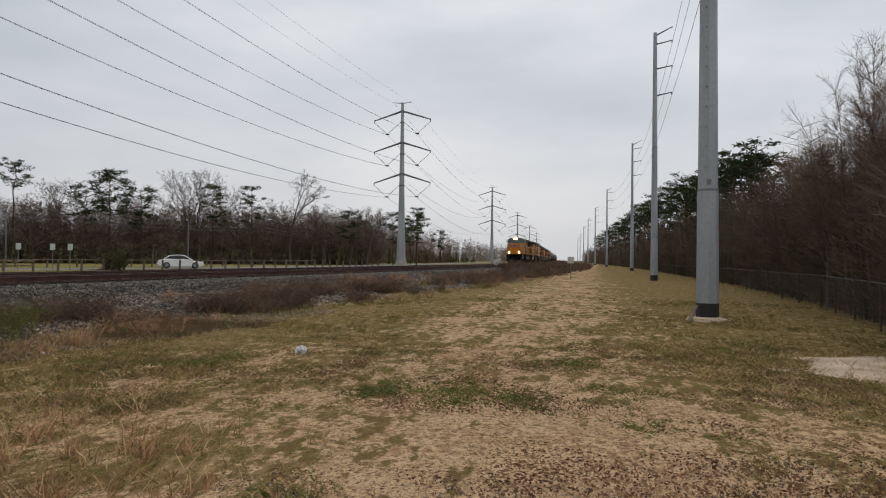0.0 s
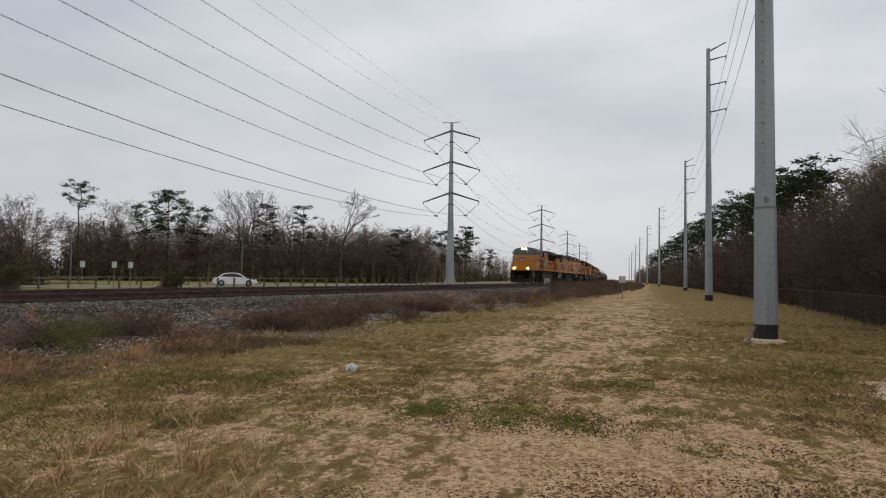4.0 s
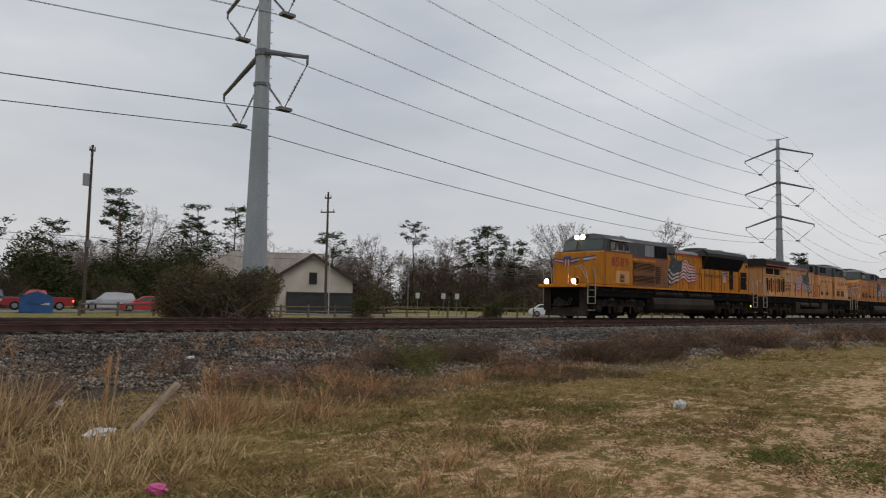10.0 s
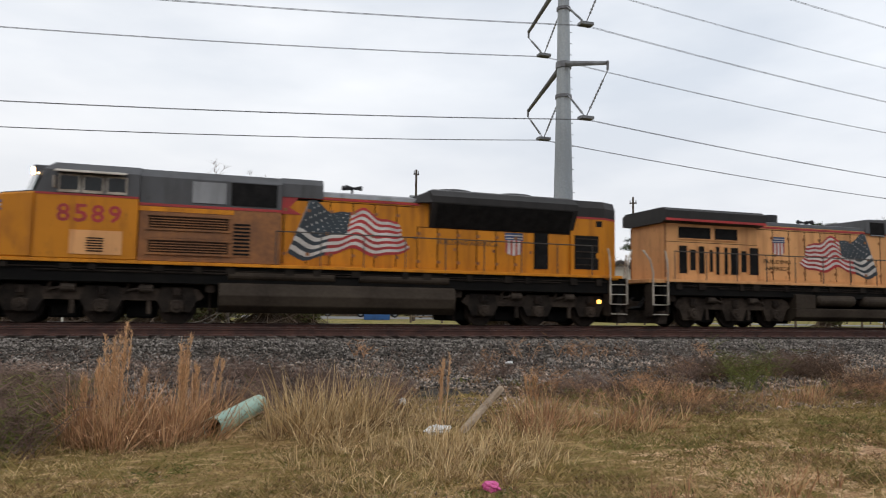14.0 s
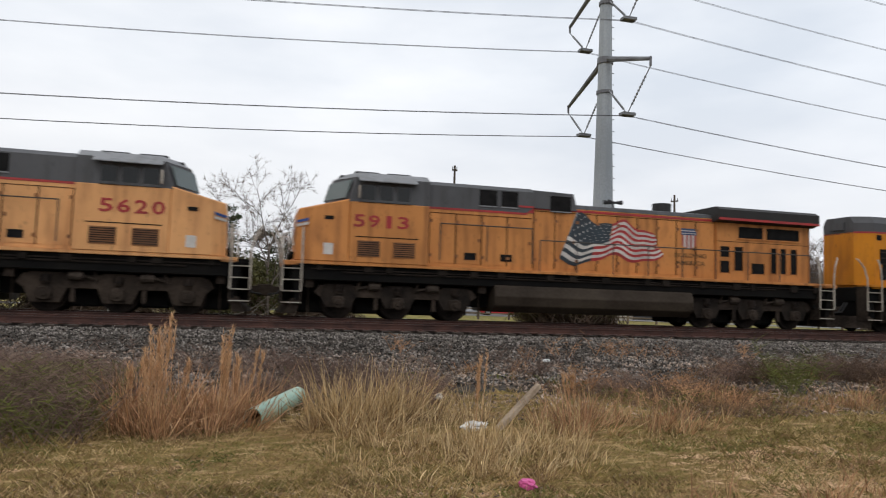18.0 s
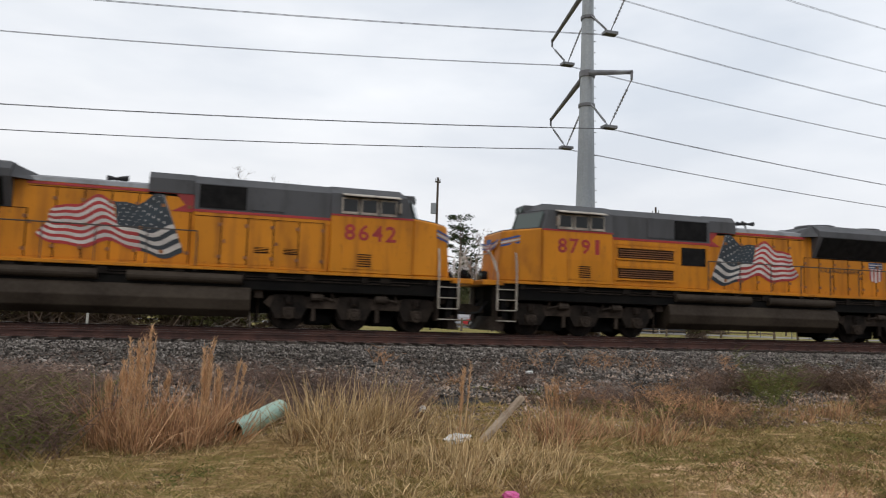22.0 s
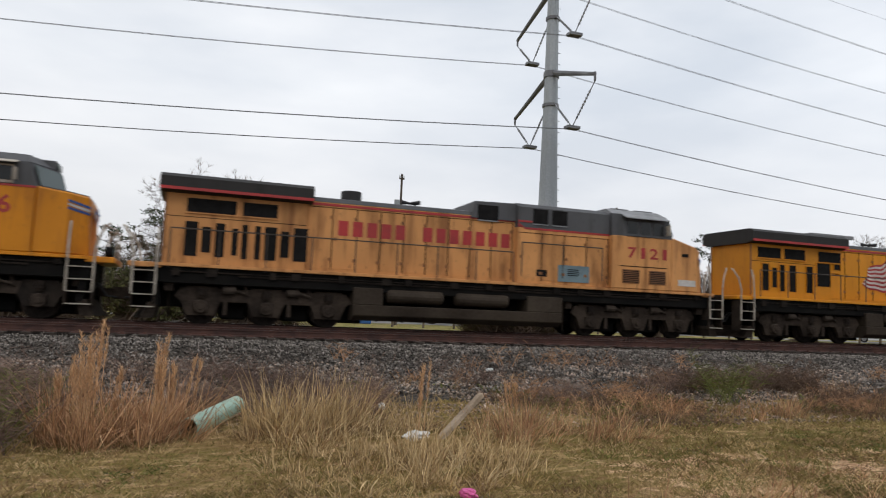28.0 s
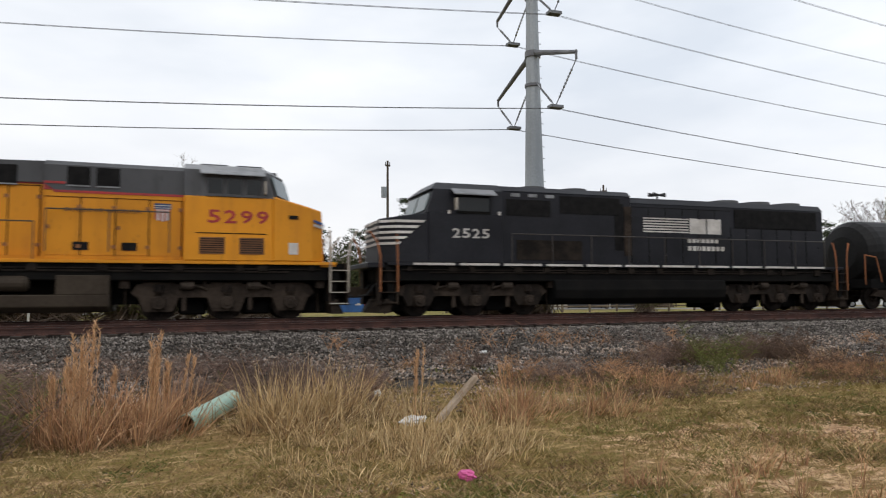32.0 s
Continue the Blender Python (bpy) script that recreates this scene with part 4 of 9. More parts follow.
def emd(name, number, label, lead=False, flag_on=True, vents=True):
    """Six-axle locomotive with a flared radiator section and a stepped hood."""
    b = Body(name, 22.63)
    running_gear(b, 1.88, (7.5, 15.2), 4.2, 2.1, M_yellow)
    step_well(b, 0.72, 1.42)
    step_well(b, 22.63 - 1.42, 22.63 - 0.72)
    b.shift = -0.43
    side_piping(b, 8.2, 15.4, out=1.28 if lead else 1.40)
    # nose, narrowing forward
    s = Shape()
    s.solid([(b.x(1.35), -1.0, 1.88), (b.x(1.30), 1.0, 1.88), (b.x(1.9), 1.46, 1.88), (b.x(2.8), 1.5, 1.88), (b.x(2.8), -1.5, 1.88), (b.x(1.9), -1.46, 1.88)],
            [(b.x(1.45), -0.95, 3.66), (b.x(1.45), 0.95, 3.66), (b.x(1.95), 1.4, 3.70), (b.x(2.8), 1.48, 3.80), (b.x(2.8), -1.48, 3.80), (b.x(1.95), -1.4, 3.70)])
    nose = part("nose", s, M_yellow, b.root, bevel=0.05)
    s = Shape()
    s.box(b.x(1.36) - 0.02, b.x(1.36) + 0.025, -0.35, 0.35, 2.0, 3.35)
    part("nose_door", s, M_yellow, nose, bevel=0.01)
    s = Shape()
    s.solid([(b.x(1.50), -0.85, 3.66), (b.x(1.50), 0.85, 3.66), (b.x(1.98), 1.30, 3.70), (b.x(2.78), 1.38, 3.80), (b.x(2.78), -1.38, 3.80), (b.x(1.98), -1.30, 3.70)],
            [(b.x(1.50), -0.85, 3.70), (b.x(1.50), 0.85, 3.70), (b.x(1.98), 1.30, 3.74), (b.x(2.78), 1.38, 3.84), (b.x(2.78), -1.38, 3.84), (b.x(1.98), -1.30, 3.74)])
    part("glare_panel", s, M_grey, nose, "dark grey anti-glare top")
    # winged badge on the nose as plain shapes
    s = Shape()
    x = b.x(1.36) + 0.03
    for side in (1, -1):
        for k in range(3):
            s.face([(x, side * 0.22, 3.26 - k * 0.1), (x, side * (0.95 - k * 0.12), 3.36 - k * 0.09), (x, side * (0.95 - k * 0.12), 3.30 - k * 0.09), (x, side * 0.22, 3.19 - k * 0.1)], 0 if k != 1 else 2)
            s.face([(b.x(1.40 + 0.02) + 0.01, side * 0.99, 3.36 - k * 0.1), (b.x(1.96), side * (1.435), 3.50 - k * 0.11), (b.x(1.96), side * (1.435), 3.43 - k * 0.11),
                    (b.x(1.42) + 0.01, side * 0.99, 3.29 - k * 0.1)], 0 if k != 1 else 2)
    s.face([(x + 0.02, -0.26, 3.42), (x + 0.02, 0.26, 3.42), (x + 0.02, 0.26, 3.24), (x + 0.02, -0.26, 3.24)], 0)
    for i in range(5):
        y0 = -0.25 + i * 0.1
        s.face([(x + 0.02, y0, 3.24), (x + 0.02, y0 + 0.1, 3.24), (x + 0.02, y0 + 0.1, 2.90), (x + 0.02, y0, 2.90)], 1 if i % 2 == 0 else 2)
    part("winged_badge", s, [M_sky_blue, M_red, M_white], nose, "blue and silver wings beside a striped shield", tidy=False)["kind"] = "stuff"
    # cab
    cab = b.box("cab", 2.8, 5.55, 1.5, 1.88, 3.76, M_yellow, bevel=0.03)
    b.prow("cab_upper", 5.55, 2.80, 2.25, 1.47, 3.72, 4.47, 0.22, M_grey, label="dark grey cab roof and window band")
    b.windscreens(2.78, 2.25, 1.45, 3.84, 4.40, 0.17)
    s = Shape()
    s.solid([(b.x(3.0), -1.42, 4.47), (b.x(2.46), -0.25, 4.47), (b.x(2.46), 0.25, 4.47), (b.x(3.0), 1.42, 4.47), (b.x(5.55), 1.42, 4.47), (b.x(5.55), -1.42, 4.47)],
            [(b.x(3.2), -0.98, 4.75), (b.x(2.85), -0.25, 4.75), (b.x(2.85), 0.25, 4.75), (b.x(3.2), 0.98, 4.75), (b.x(5.55), 0.98, 4.75), (b.x(5.55), -0.98, 4.75)])
    part("cab_roof", s, M_grey, b.root)
    cab_windows(b, 3.35, 5.25, 3.84, 4.34, 1.47, 3)
    for side in (1, -1):
        s = Shape()
        s.solid([(b.x(3.3), side * 1.42, 4.46), (b.x(5.2), side * 1.42, 4.46), (b.x(5.2), side * 1.78, 4.36), (b.x(3.3), side * 1.78, 4.36)],
                [(b.x(3.3), side * 1.42, 4.49), (b.x(5.2), side * 1.42, 4.49), (b.x(5.2), side * 1.78, 4.385), (b.x(3.3), side * 1.78, 4.385)])
        part("sun_visor", s, M_handrail, b.root, "pale awning over the side windows")
        b.plate("red_stripe", 2.8, 5.55, 3.72, 3.78, 1.5, side, M_red, 0.012)
        b.letters("road_number", number, 3.38, 5.2, 2.95, 3.48, 1.5, side, M_red, label="red road number")
        hatch = b.plate("cab_hatch", 3.75, 5.15, 2.02, 2.72, 1.5, side, M_faded if lead else M_yellow, 0.02)
        for i in range(6):
            s = Shape()
            lo, hi = sorted((side * 1.521, side * 1.532))
            s.box(b.x(4.65), b.x(4.2), lo, hi, 2.1 + i * 0.075, 2.1 + i * 0.075 + 0.035)
            part("louver", s, M_vent, hatch)
    for u in (3.6, 4.8):
        s = Shape()
        s.box(b.x(u + 0.45), b.x(u - 0.45), -0.5, 0.5, 4.72, 4.83)
        part("roof_unit", s, M_grey, b.root, bevel=0.02)
    # headlamp pair over the windscreen
    s = Shape()
    s.box(b.x(3.0), b.x(2.50), -0.42, 0.42, 4.44, 4.74)
    lamp = part("headlight_housing", s, M_grey, b.root, bevel=0.02)
    for y in (-0.2, 0.2):
        s = Shape()
        s.tube((b.x(2.50), y, 4.58), (b.x(2.44), y, 4.58), 0.12, 0.115, 14)
        part("headlight", s, M_lamp if lead else M_paleglass, lamp, "lit warm headlight" if lead else "unlit headlight")
    for y in (-0.92, 0.92):
        s = Shape()
        s.tube((b.x(0.92), y, 2.02), (b.x(0.70), y, 2.02), 0.19, 0.19, 12)
        d = part("ditch_light", s, M_under, b.root)
        s = Shape()
        s.tube((b.x(0.70), y, 2.02), (b.x(0.66), y, 2.02), 0.13, 0.12, 14)
        part("lens", s, M_lamp if lead else M_paleglass, d, "lit warm lens" if lead else "")
    b.box("front_platform", 0.62, 1.4, 1.45, 1.70, 1.88, M_yellow, bevel=0.02)
    for side in (1, -1):
        s = Shape()
        s.pipe([(b.x(0.66), side * 0.55, 1.7), (b.x(0.66), side * 0.6, 2.75), (b.x(1.0), side * 1.1, 2.85), (b.x(1.1), side * 1.45, 2.2)], 0.022, 5)
        part("nose_handrail", s, M_handrail, b.root)
    # equipment hood behind the cab
    b.box("equipment_hood", 5.55, 9.75, 1.36, 1.88, 3.62, M_rust if lead else M_yellow, bevel=0.03)
    s = Shape()
    s.bar([(-1.36, 3.62), (-1.36, 4.45), (-1.0, 4.72), (1.0, 4.72), (1.36, 4.45), (1.36, 3.62)], b.x(9.75), b.x(5.55))
    upper = part("hood_upper", s, M_grey, b.root, "dark grey upper hood")
    for side in (1, -1):
        b.plate("red_stripe", 5.55, 9.75, 3.56, 3.64, 1.36, side, M_red, 0.012)
        b.plate("yellow_edge", 5.55, 8.3, 3.40, 3.54, 1.36, side, M_yellow, 0.014)
        b.plate("hood_panel", 7.05, 8.05, 3.72, 4.38, 1.36, side, M_palegrey if lead else M_grey, 0.03, upper)
        b.plate("dark_intake", 8.2, 9.6, 3.70, 4.42, 1.36, side, M_vent, 0.02, upper, "black intake screen")
        if vents:
            for z0 in (2.90, 2.16):
                v = b.plate("cooling_vent", 5.85, 8.15, z0, z0 + 0.36, 1.36, side, M_ventbrown, 0.012, label="dark brown slatted cooling vent")
                for i in range(4):
                    s = Shape()
                    lo, hi = sorted((side * 1.375, side * 1.40))
                    s.box(b.x(8.1), b.x(5.9), lo, hi, z0 + 0.04 + i * 0.08, z0 + 0.07 + i * 0.08)
                    part("slat", s, M_rust, v)
                b.plate("vent_lip", 5.78, 8.22, z0 - 0.07, z0 - 0.01, 1.36, side, M_rust if lead else M_yellow, 0.07, v)
                b.plate("vent_lip", 5.78, 8.22, z0 + 0.37, z0 + 0.43, 1.36, side, M_rust if lead else M_yellow, 0.05, v)
            b.plate("vent_rim", 5.75, 8.2, 2.60, 2.80, 1.36, side, M_rust if lead else M_yellow, 0.03)
            if lead:
                v = b.plate("louvered_door", 8.25, 8.85, 2.1, 3.2, 1.36, side, M_rust, 0.02)
                for i in range(9):
                    s = Shape()
                    lo, hi = sorted((side * 1.38, side * 1.395))
                    s.box(b.x(8.8), b.x(8.3), lo, hi, 2.15 + i * 0.115, 2.21 + i * 0.115)
                    part("louver", s, M_vent, v)
            else:
                b.plate("dark_intake", 8.5, 9.55, 2.75, 3.42, 1.36, side, M_vent, 0.02, label="black intake screen")
        else:
            b.doors(5.75, 9.7, 5, 2.0, 3.42, 1.36, side, M_yellow, b.root, "access_door")
            for u in (6.55, 7.45):
                v = b.plate("small_vent", u, u + 0.45, 2.38, 2.56, 1.375, side, M_vent, 0.012)
                for z in (2.42, 2.47, 2.52):
                    q = Shape()
                    lo, hi = sorted((side * 1.386, side * 1.398))
                    q.box(b.x(u + 0.45), b.x(u), lo, hi, z, z + 0.02)
                    part("louver", q, M_yellow, v)
    # middle hood
    b.box("middle_hood", 9.75, 11.1, 1.062, 1.88, 4.0, M_yellow, bevel=0.02)
    s = Shape()
    s.bar([(-1.12, 4.12), (-1.12, 4.55), (-0.9, 4.76), (0.9, 4.76), (1.12, 4.55), (1.12, 4.12)], b.x(11.1), b.x(9.75))
    part("middle_hood_top", s, M_grey, b.root)
    engine = b.box("engine_hood", 11.1, 20.2, 1.06, 1.88, 4.20, M_yellow, bevel=0.02)
    s = Shape()
    s.bar([(-1.06, 4.20), (-1.0, 4.34), (-0.75, 4.42), (0.75, 4.42), (1.0, 4.34), (1.06, 4.20)], b.x(14.4), b.x(11.1))
    part("engine_hood_top", s, M_palegrey, b.root, "pale grey hood roof")
    for side in (1, -1):
        b.plate("red_stripe", 10.2, 14.4, 4.10, 4.18, 1.06, side, M_red, 0.022)
        s = Shape()
        y = side * 1.092
        s.face([(b.x(9.77), y, 3.56), (b.x(10.42), y, 3.56), (b.x(10.02), y, 3.78), (b.x(10.3), y, 4.10), (b.x(10.3), y, 4.18), (b.x(9.77), y, 4.18)])
        part("stripe_jog", s, M_red, b.root, tidy=False)
        b.doors(9.85, 14.35, 6, 1.98, 4.02, 1.06, side, M_yellow, engine)
        b.doors(14.35, 18.7, 6, 1.98, 3.34, 1.06, side, M_yellow, engine)
        if flag_on:
            flag(b, 10.0, 14.05, 2.12, 3.96, 1.076, side, b.root)
        b.letters("slogan", "BUILDING AMERICA", 15.05, 17.35, 2.80, 2.96, 1.076, side, M_slogan, label="small dark slogan")
        shield(b, 17.95, 2.95, 0.72, 1.076, side, b.root)
        if vents:
            b.plate("dark_doorway", 18.75, 19.30, 2.06, 3.36, 1.07, side, M_vent, 0.02, label="black open louvre")
        if not vents:
            s = Shape()
            q = 1.085 * side
            for i in range(16):
                a0, a1 = i * math.pi / 8, (i + 1) * math.pi / 8
                s.face([(b.x(19.5 + r * 0.24 * math.cos(a)), q, 2.82 + r * 0.42 * math.sin(a)) for r, a in ((1, a0), (1, a1), (0.72, a1), (0.72, a0))])
            part("door_gasket", s, M_under, engine, "grimy oval door ring", tidy=False)
            b.plate("round_window", 18.72, 18.95, 3.02, 3.22, 1.06, side, M_vent, 0.02)
    # flared radiators
    s = Shape()
    s.bar([(-1.06, 3.36), (-1.5, 4.2), (-1.5, 4.42), (-1.15, 4.66), (1.15, 4.66), (1.5, 4.42), (1.5, 4.2), (1.06, 3.36)], b.x(20.3), b.x(14.75))
    cap = M_roofdark if lead else M_grey
    rad = part("radiator_housing", s, cap, b.root, "dark flared radiator housing")
    s = Shape()
    s.solid([(b.x(14.2), -1.06, 4.2), (b.x(14.2), 1.06, 4.2), (b.x(14.2), 0.8, 4.42), (b.x(14.2), -0.8, 4.42)], [(b.x(14.76), -1.45, 4.2), (b.x(14.76), 1.45, 4.2), (b.x(14.76), 1.1, 4.64), (b.x(14.76), -1.1, 4.64)])
    part("radiator_fairing", s, cap, rad)
    for side in (1, -1):
        s = Shape()
        a = [(1.075, 3.42), (1.48, 4.18), (1.53, 4.16), (1.125, 3.40)]
        s.bar([(side * y, z) for y, z in a], b.x(20.1), b.x(14.95))
        g = part("intake_grille", s, M_vent, rad, "black radiator intake")
        s = Shape()
        s.box(b.x(20.2), b.x(14.85), min(side * 0.75, side * 1.12), max(side * 0.75, side * 1.12), 4.66, 4.70)
        part("walk_strip", s, M_palegrey, rad)
    fans(b, (15.9, 18.3), 4.66, 0.8)
    # rear
    def tail(z, k=0.0):
        return [(b.x(20.2), -1.14 + k, z), (b.x(21.62), -1.14 + k, z), (b.x(22.28), -0.78 + k, z), (b.x(22.28), 0.78 - k, z), (b.x(21.62), 1.14 - k, z), (b.x(20.2), 1.14 - k, z)]
    s = Shape()
    s.solid(tail(1.88), tail(4.02))
    rear = part("rear_hood", s, M_yellow, b.root)
    s = Shape()
    s.solid(tail(4.02, 0.004), tail(4.40, -0.01))
    s.solid(tail(4.40, -0.01), tail(4.68, 0.16))
    part("rear_hood_top", s, cap, b.root)
    s = Shape()
    s.solid([(x, y * 1.012, z) for x, y, z in tail(3.98)], [(x, y * 1.012, z) for x, y, z in tail(4.05)])
    part("red_band", s, M_red, rear)
    for side in (1, -1):
        for z in (3.7, 2.5):
            b.plate("sand_hatch", 21.25, 21.5, z, z + 0.22, 1.14, side, M_vent if z > 3 else M_yellow, 0.015, rear)
    for side in (1, -1):
        g = b.plate("rear_grille", 20.35, 21.35, 2.1, 3.35, 1.14, side, M_vent, 0.012, label="dark slatted rear intake")
        for i in range(5):
            s = Shape()
            lo, hi = sorted((side * 1.16, side * 1.175))
            s.box(b.x(21.3), b.x(20.4), lo, hi, 2.25 + i * 0.24, 2.29 + i * 0.24)
            part("slat", s, M_truck, g)
    b.box("rear_platform", 21.5, 22.0, 1.45, 1.72, 1.88, M_yellow, bevel=0.02)
    s = Shape()
    s.box(b.x(22.36), b.x(22.28), -0.35, 0.35, 4.15, 4.45)
    part("rear_light", s, M_grey, b.root)
    for side in (1, -1):
        s = Shape()
        s.tube((b.x(21.15), side * 1.5, 0.92), (b.x(21.15), side * 1.53, 0.92), 0.08, 0.08, 10)
        part("step_lamp", s, M_marker if lead else M_under, b.root, "glowing amber step lamp" if lead else "")
    railing(b, 9.6, 20.9, 9)
    horn(b, 12.2, 4.42)
    tagged(b.root, label, "locomotive", "locomotives of the train")
    return b


def ge(name, number, label, paint_mat, flag_on=True, words=False, modern=False, patch=False, vents=8, shift=0.40):
    """Six-axle locomotive with a sloped nose, tall hood and square overhanging radiator."""
    b = Body(name, 22.33)
    L = b.length
    smooth_tank = number == "5913"
    running_gear(b, 1.82, (7.6, 15.3), 4.3, 1.97, paint_mat, tank_round=True if smooth_tank else None)
    step_well(b, 0.5, 1.1)
    step_well(b, L - 1.0 - (0.45 if smooth_tank else 0.0), L - 0.35 - (0.45 if smooth_tank else 0.0))
    b.shift = shift
    if not smooth_tank:
        for side in (1, -1):
            for u in (10.3, 12.75):
                s = Shape()
                rows = [(-1.02, 0.12), (-0.98, 0.20), (-0.9, 0.245), (0.9, 0.245), (0.98, 0.20), (1.02, 0.12)]
                for (d0, r0), (d1, r1) in zip(rows, rows[1:]):
                    s.tube((b.x(u + d0), side * 1.24, 1.13), (b.x(u + d1), side * 1.24, 1.13), r0, r1, 16)
                part("air_reservoir", s, M_tank, b.root, "dark cylindrical air reservoir")
    # nose slopes up to the windscreen
    s = Shape()
    s.solid([(b.x(0.85), -1.15, 1.82), (b.x(0.85), 1.15, 1.82), (b.x(1.3), 1.5, 1.82), (b.x(2.55), 1.52, 1.82), (b.x(2.55), -1.52, 1.82), (b.x(1.3), -1.5, 1.82)],
            [(b.x(0.92), -1.1, 3.52), (b.x(0.92), 1.1, 3.52), (b.x(1.35), 1.45, 3.58), (b.x(2.55), 1.5, 3.90), (b.x(2.55), -1.5, 3.90), (b.x(1.35), -1.45, 3.58)])
    nose = part("nose", s, paint_mat, b.root, bevel=0.04)
    # winged badge as plain shapes, round the corner of the nose
    x = b.x(0.86) + 0.03
    for side in (1, -1):
        for k in range(3):
            s = Shape()
            s.face([(x, side * 0.2, 2.92 - k * 0.11), (x, side * (1.08 - k * 0.1), 3.10 - k * 0.1), (x, side * (1.08 - k * 0.1), 3.03 - k * 0.1), (x, side * 0.2, 2.84 - k * 0.11)])
            if k < 2:
                s.face([(b.x(0.90) + 0.012, side * 1.16, 3.12 - k * 0.12), (b.x(1.26) + 0.012, side * 1.47, 3.2 - k * 0.13), (b.x(1.26) + 0.012, side * 1.47, 3.11 - k * 0.13), (b.x(0.90) + 0.012, side * 1.16, 3.04 - k * 0.12)])
            part("badge_wing", s, M_sky_blue if k != 1 else M_white, nose, "blue and silver wing stripe", tidy=False)["kind"] = "stuff"
        b.plate("nose_vent", 1.75, 2.05, 3.18, 3.30, 1.485, side, M_vent, 0.02, nose)
        if words:
            b.plate("placard", 1.42, 2.22, 2.04, 2.28, 1.50, side, M_white, 0.014)
        else:
            b.plate("placard", 1.75, 2.05, 2.05, 2.42, 1.505, side, M_white, 0.01)
    s = Shape()
    for i in range(5):
        y0 = -0.25 + i * 0.1
        s.face([(x + 0.02, y0, 2.95), (x + 0.02, y0 + 0.1, 2.95), (x + 0.02, y0 + 0.1, 2.55), (x + 0.02, y0, 2.55)], i % 2)
    part("nose_shield", s, [M_red, M_white], nose, "striped shield", tidy=False)["kind"] = "stuff"
    b.box("cab", 2.55, 5.2, 1.52, 1.82, 3.82, paint_mat, bevel=0.03)
    b.prow("cab_upper", 5.2, 2.50, 1.85, 1.50, 3.80, 4.64, 0.25, M_grey, label="dark grey cab roof and window band")
    b.windscreens(2.48, 1.85, 1.48, 3.94, 4.54, 0.18)
    s = Shape()
    s.solid([(b.x(2.74), -1.45, 4.64), (b.x(2.08), -0.25, 4.64), (b.x(2.08), 0.25, 4.64), (b.x(2.74), 1.45, 4.64), (b.x(5.2), 1.45, 4.64), (b.x(5.2), -1.45, 4.64)],
            [(b.x(2.90), -1.05, 4.86), (b.x(2.45), -0.25, 4.86), (b.x(2.45), 0.25, 4.86), (b.x(2.90), 1.05, 4.86), (b.x(5.2), 1.05, 4.86), (b.x(5.2), -1.05, 4.86)])
    part("cab_roof", s, M_palegrey, b.root, "pale weathered cab roof")
    cab_windows(b, 2.85, 4.60, 3.86, 4.42, 1.485, 3, frame_mat=M_grey)
    for u in (3.2, 4.3):
        s = Shape()
        s.box(b.x(u + 0.42), b.x(u - 0.42), -0.6, 0.6, 4.86, 4.98)
        part("roof_unit", s, M_grey, b.root, bevel=0.02)
    for side in (1, -1):
        s = Shape()
        s.solid([(b.x(2.8), side * 1.44, 4.62), (b.x(4.75), side * 1.44, 4.62), (b.x(4.75), side * 1.72, 4.47), (b.x(2.8), side * 1.72, 4.47)],
                [(b.x(2.8), side * 1.44, 4.65), (b.x(4.75), side * 1.44, 4.65), (b.x(4.75), side * 1.72, 4.50), (b.x(2.8), side * 1.72, 4.50)])
        part("sun_visor", s, M_palegrey, b.root, "pale grey awning over the side windows")
        b.letters("road_number", number, 2.68, 4.62, 2.99, 3.40, 1.52, side, M_red, label="red road number")
        for u in (2.82, 4.0):
            g = b.plate("battery_grille", u, u + 0.75, 2.03, 2.55, 1.52, side, M_rust, 0.02)
            for i in range(7):
                q = Shape()
                lo, hi = sorted((side * 1.541, side * 1.555))
                q.box(b.x(u + 0.72), b.x(u + 0.03), lo, hi, 2.07 + i * 0.068, 2.10 + i * 0.068)
                part("slat", q, M_truck, g)
        b.plate("panel_line", 2.75, 4.85, 2.66, 2.69, 1.52, side, M_under, 0.008, label="dark panel seam")
        if patch:
            p = b.plate("repainted_door", 6.05, 7.35, 1.95, 2.56, 1.315, side, M_teal, 0.02, label="blue-grey replacement panel")
            for i in range(4):
                q = Shape()
                lo, hi = sorted((side * 1.334, side * 1.345))
                q.box(b.x(6.95), b.x(6.5), lo, hi, 2.18 + i * 0.07, 2.21 + i * 0.07)
                part("louver", q, M_vent, p)
    s = Shape()
    s.box(b.x(2.7), b.x(2.3), -0.4, 0.4, 4.60, 4.84)
    part("headlight_housing", s, M_grey, b.root, bevel=0.02)
    for y in (-0.9, 0.9):
        s = Shape()
        s.tube((b.x(0.9), y, 2.0), (b.x(0.72), y, 2.0), 0.12, 0.12, 12)
        part("ditch_light", s, M_under, b.root)
    b.box("front_platform", 0.5, 1.0, 1.45, 1.66, 1.82, paint_mat, bevel=0.02)
    for side in (1, -1):
        s = Shape()
        s.pipe([(b.x(0.52), side * 0.45, 1.66), (b.x(0.52), side * 0.5, 2.7), (b.x(0.75), side * 1.0, 2.75), (b.x(0.8), side * 1.35, 2.3)], 0.022, 5)
        part("nose_handrail", s, M_handrail, b.root)
    # wide blower hood, then the narrow engine hood under a tall grey cap
    aux = b.box("auxiliary_hood", 5.2, 9.0, 1.30, 1.82, 3.84, paint_mat, bevel=0.02)
    s = Shape()
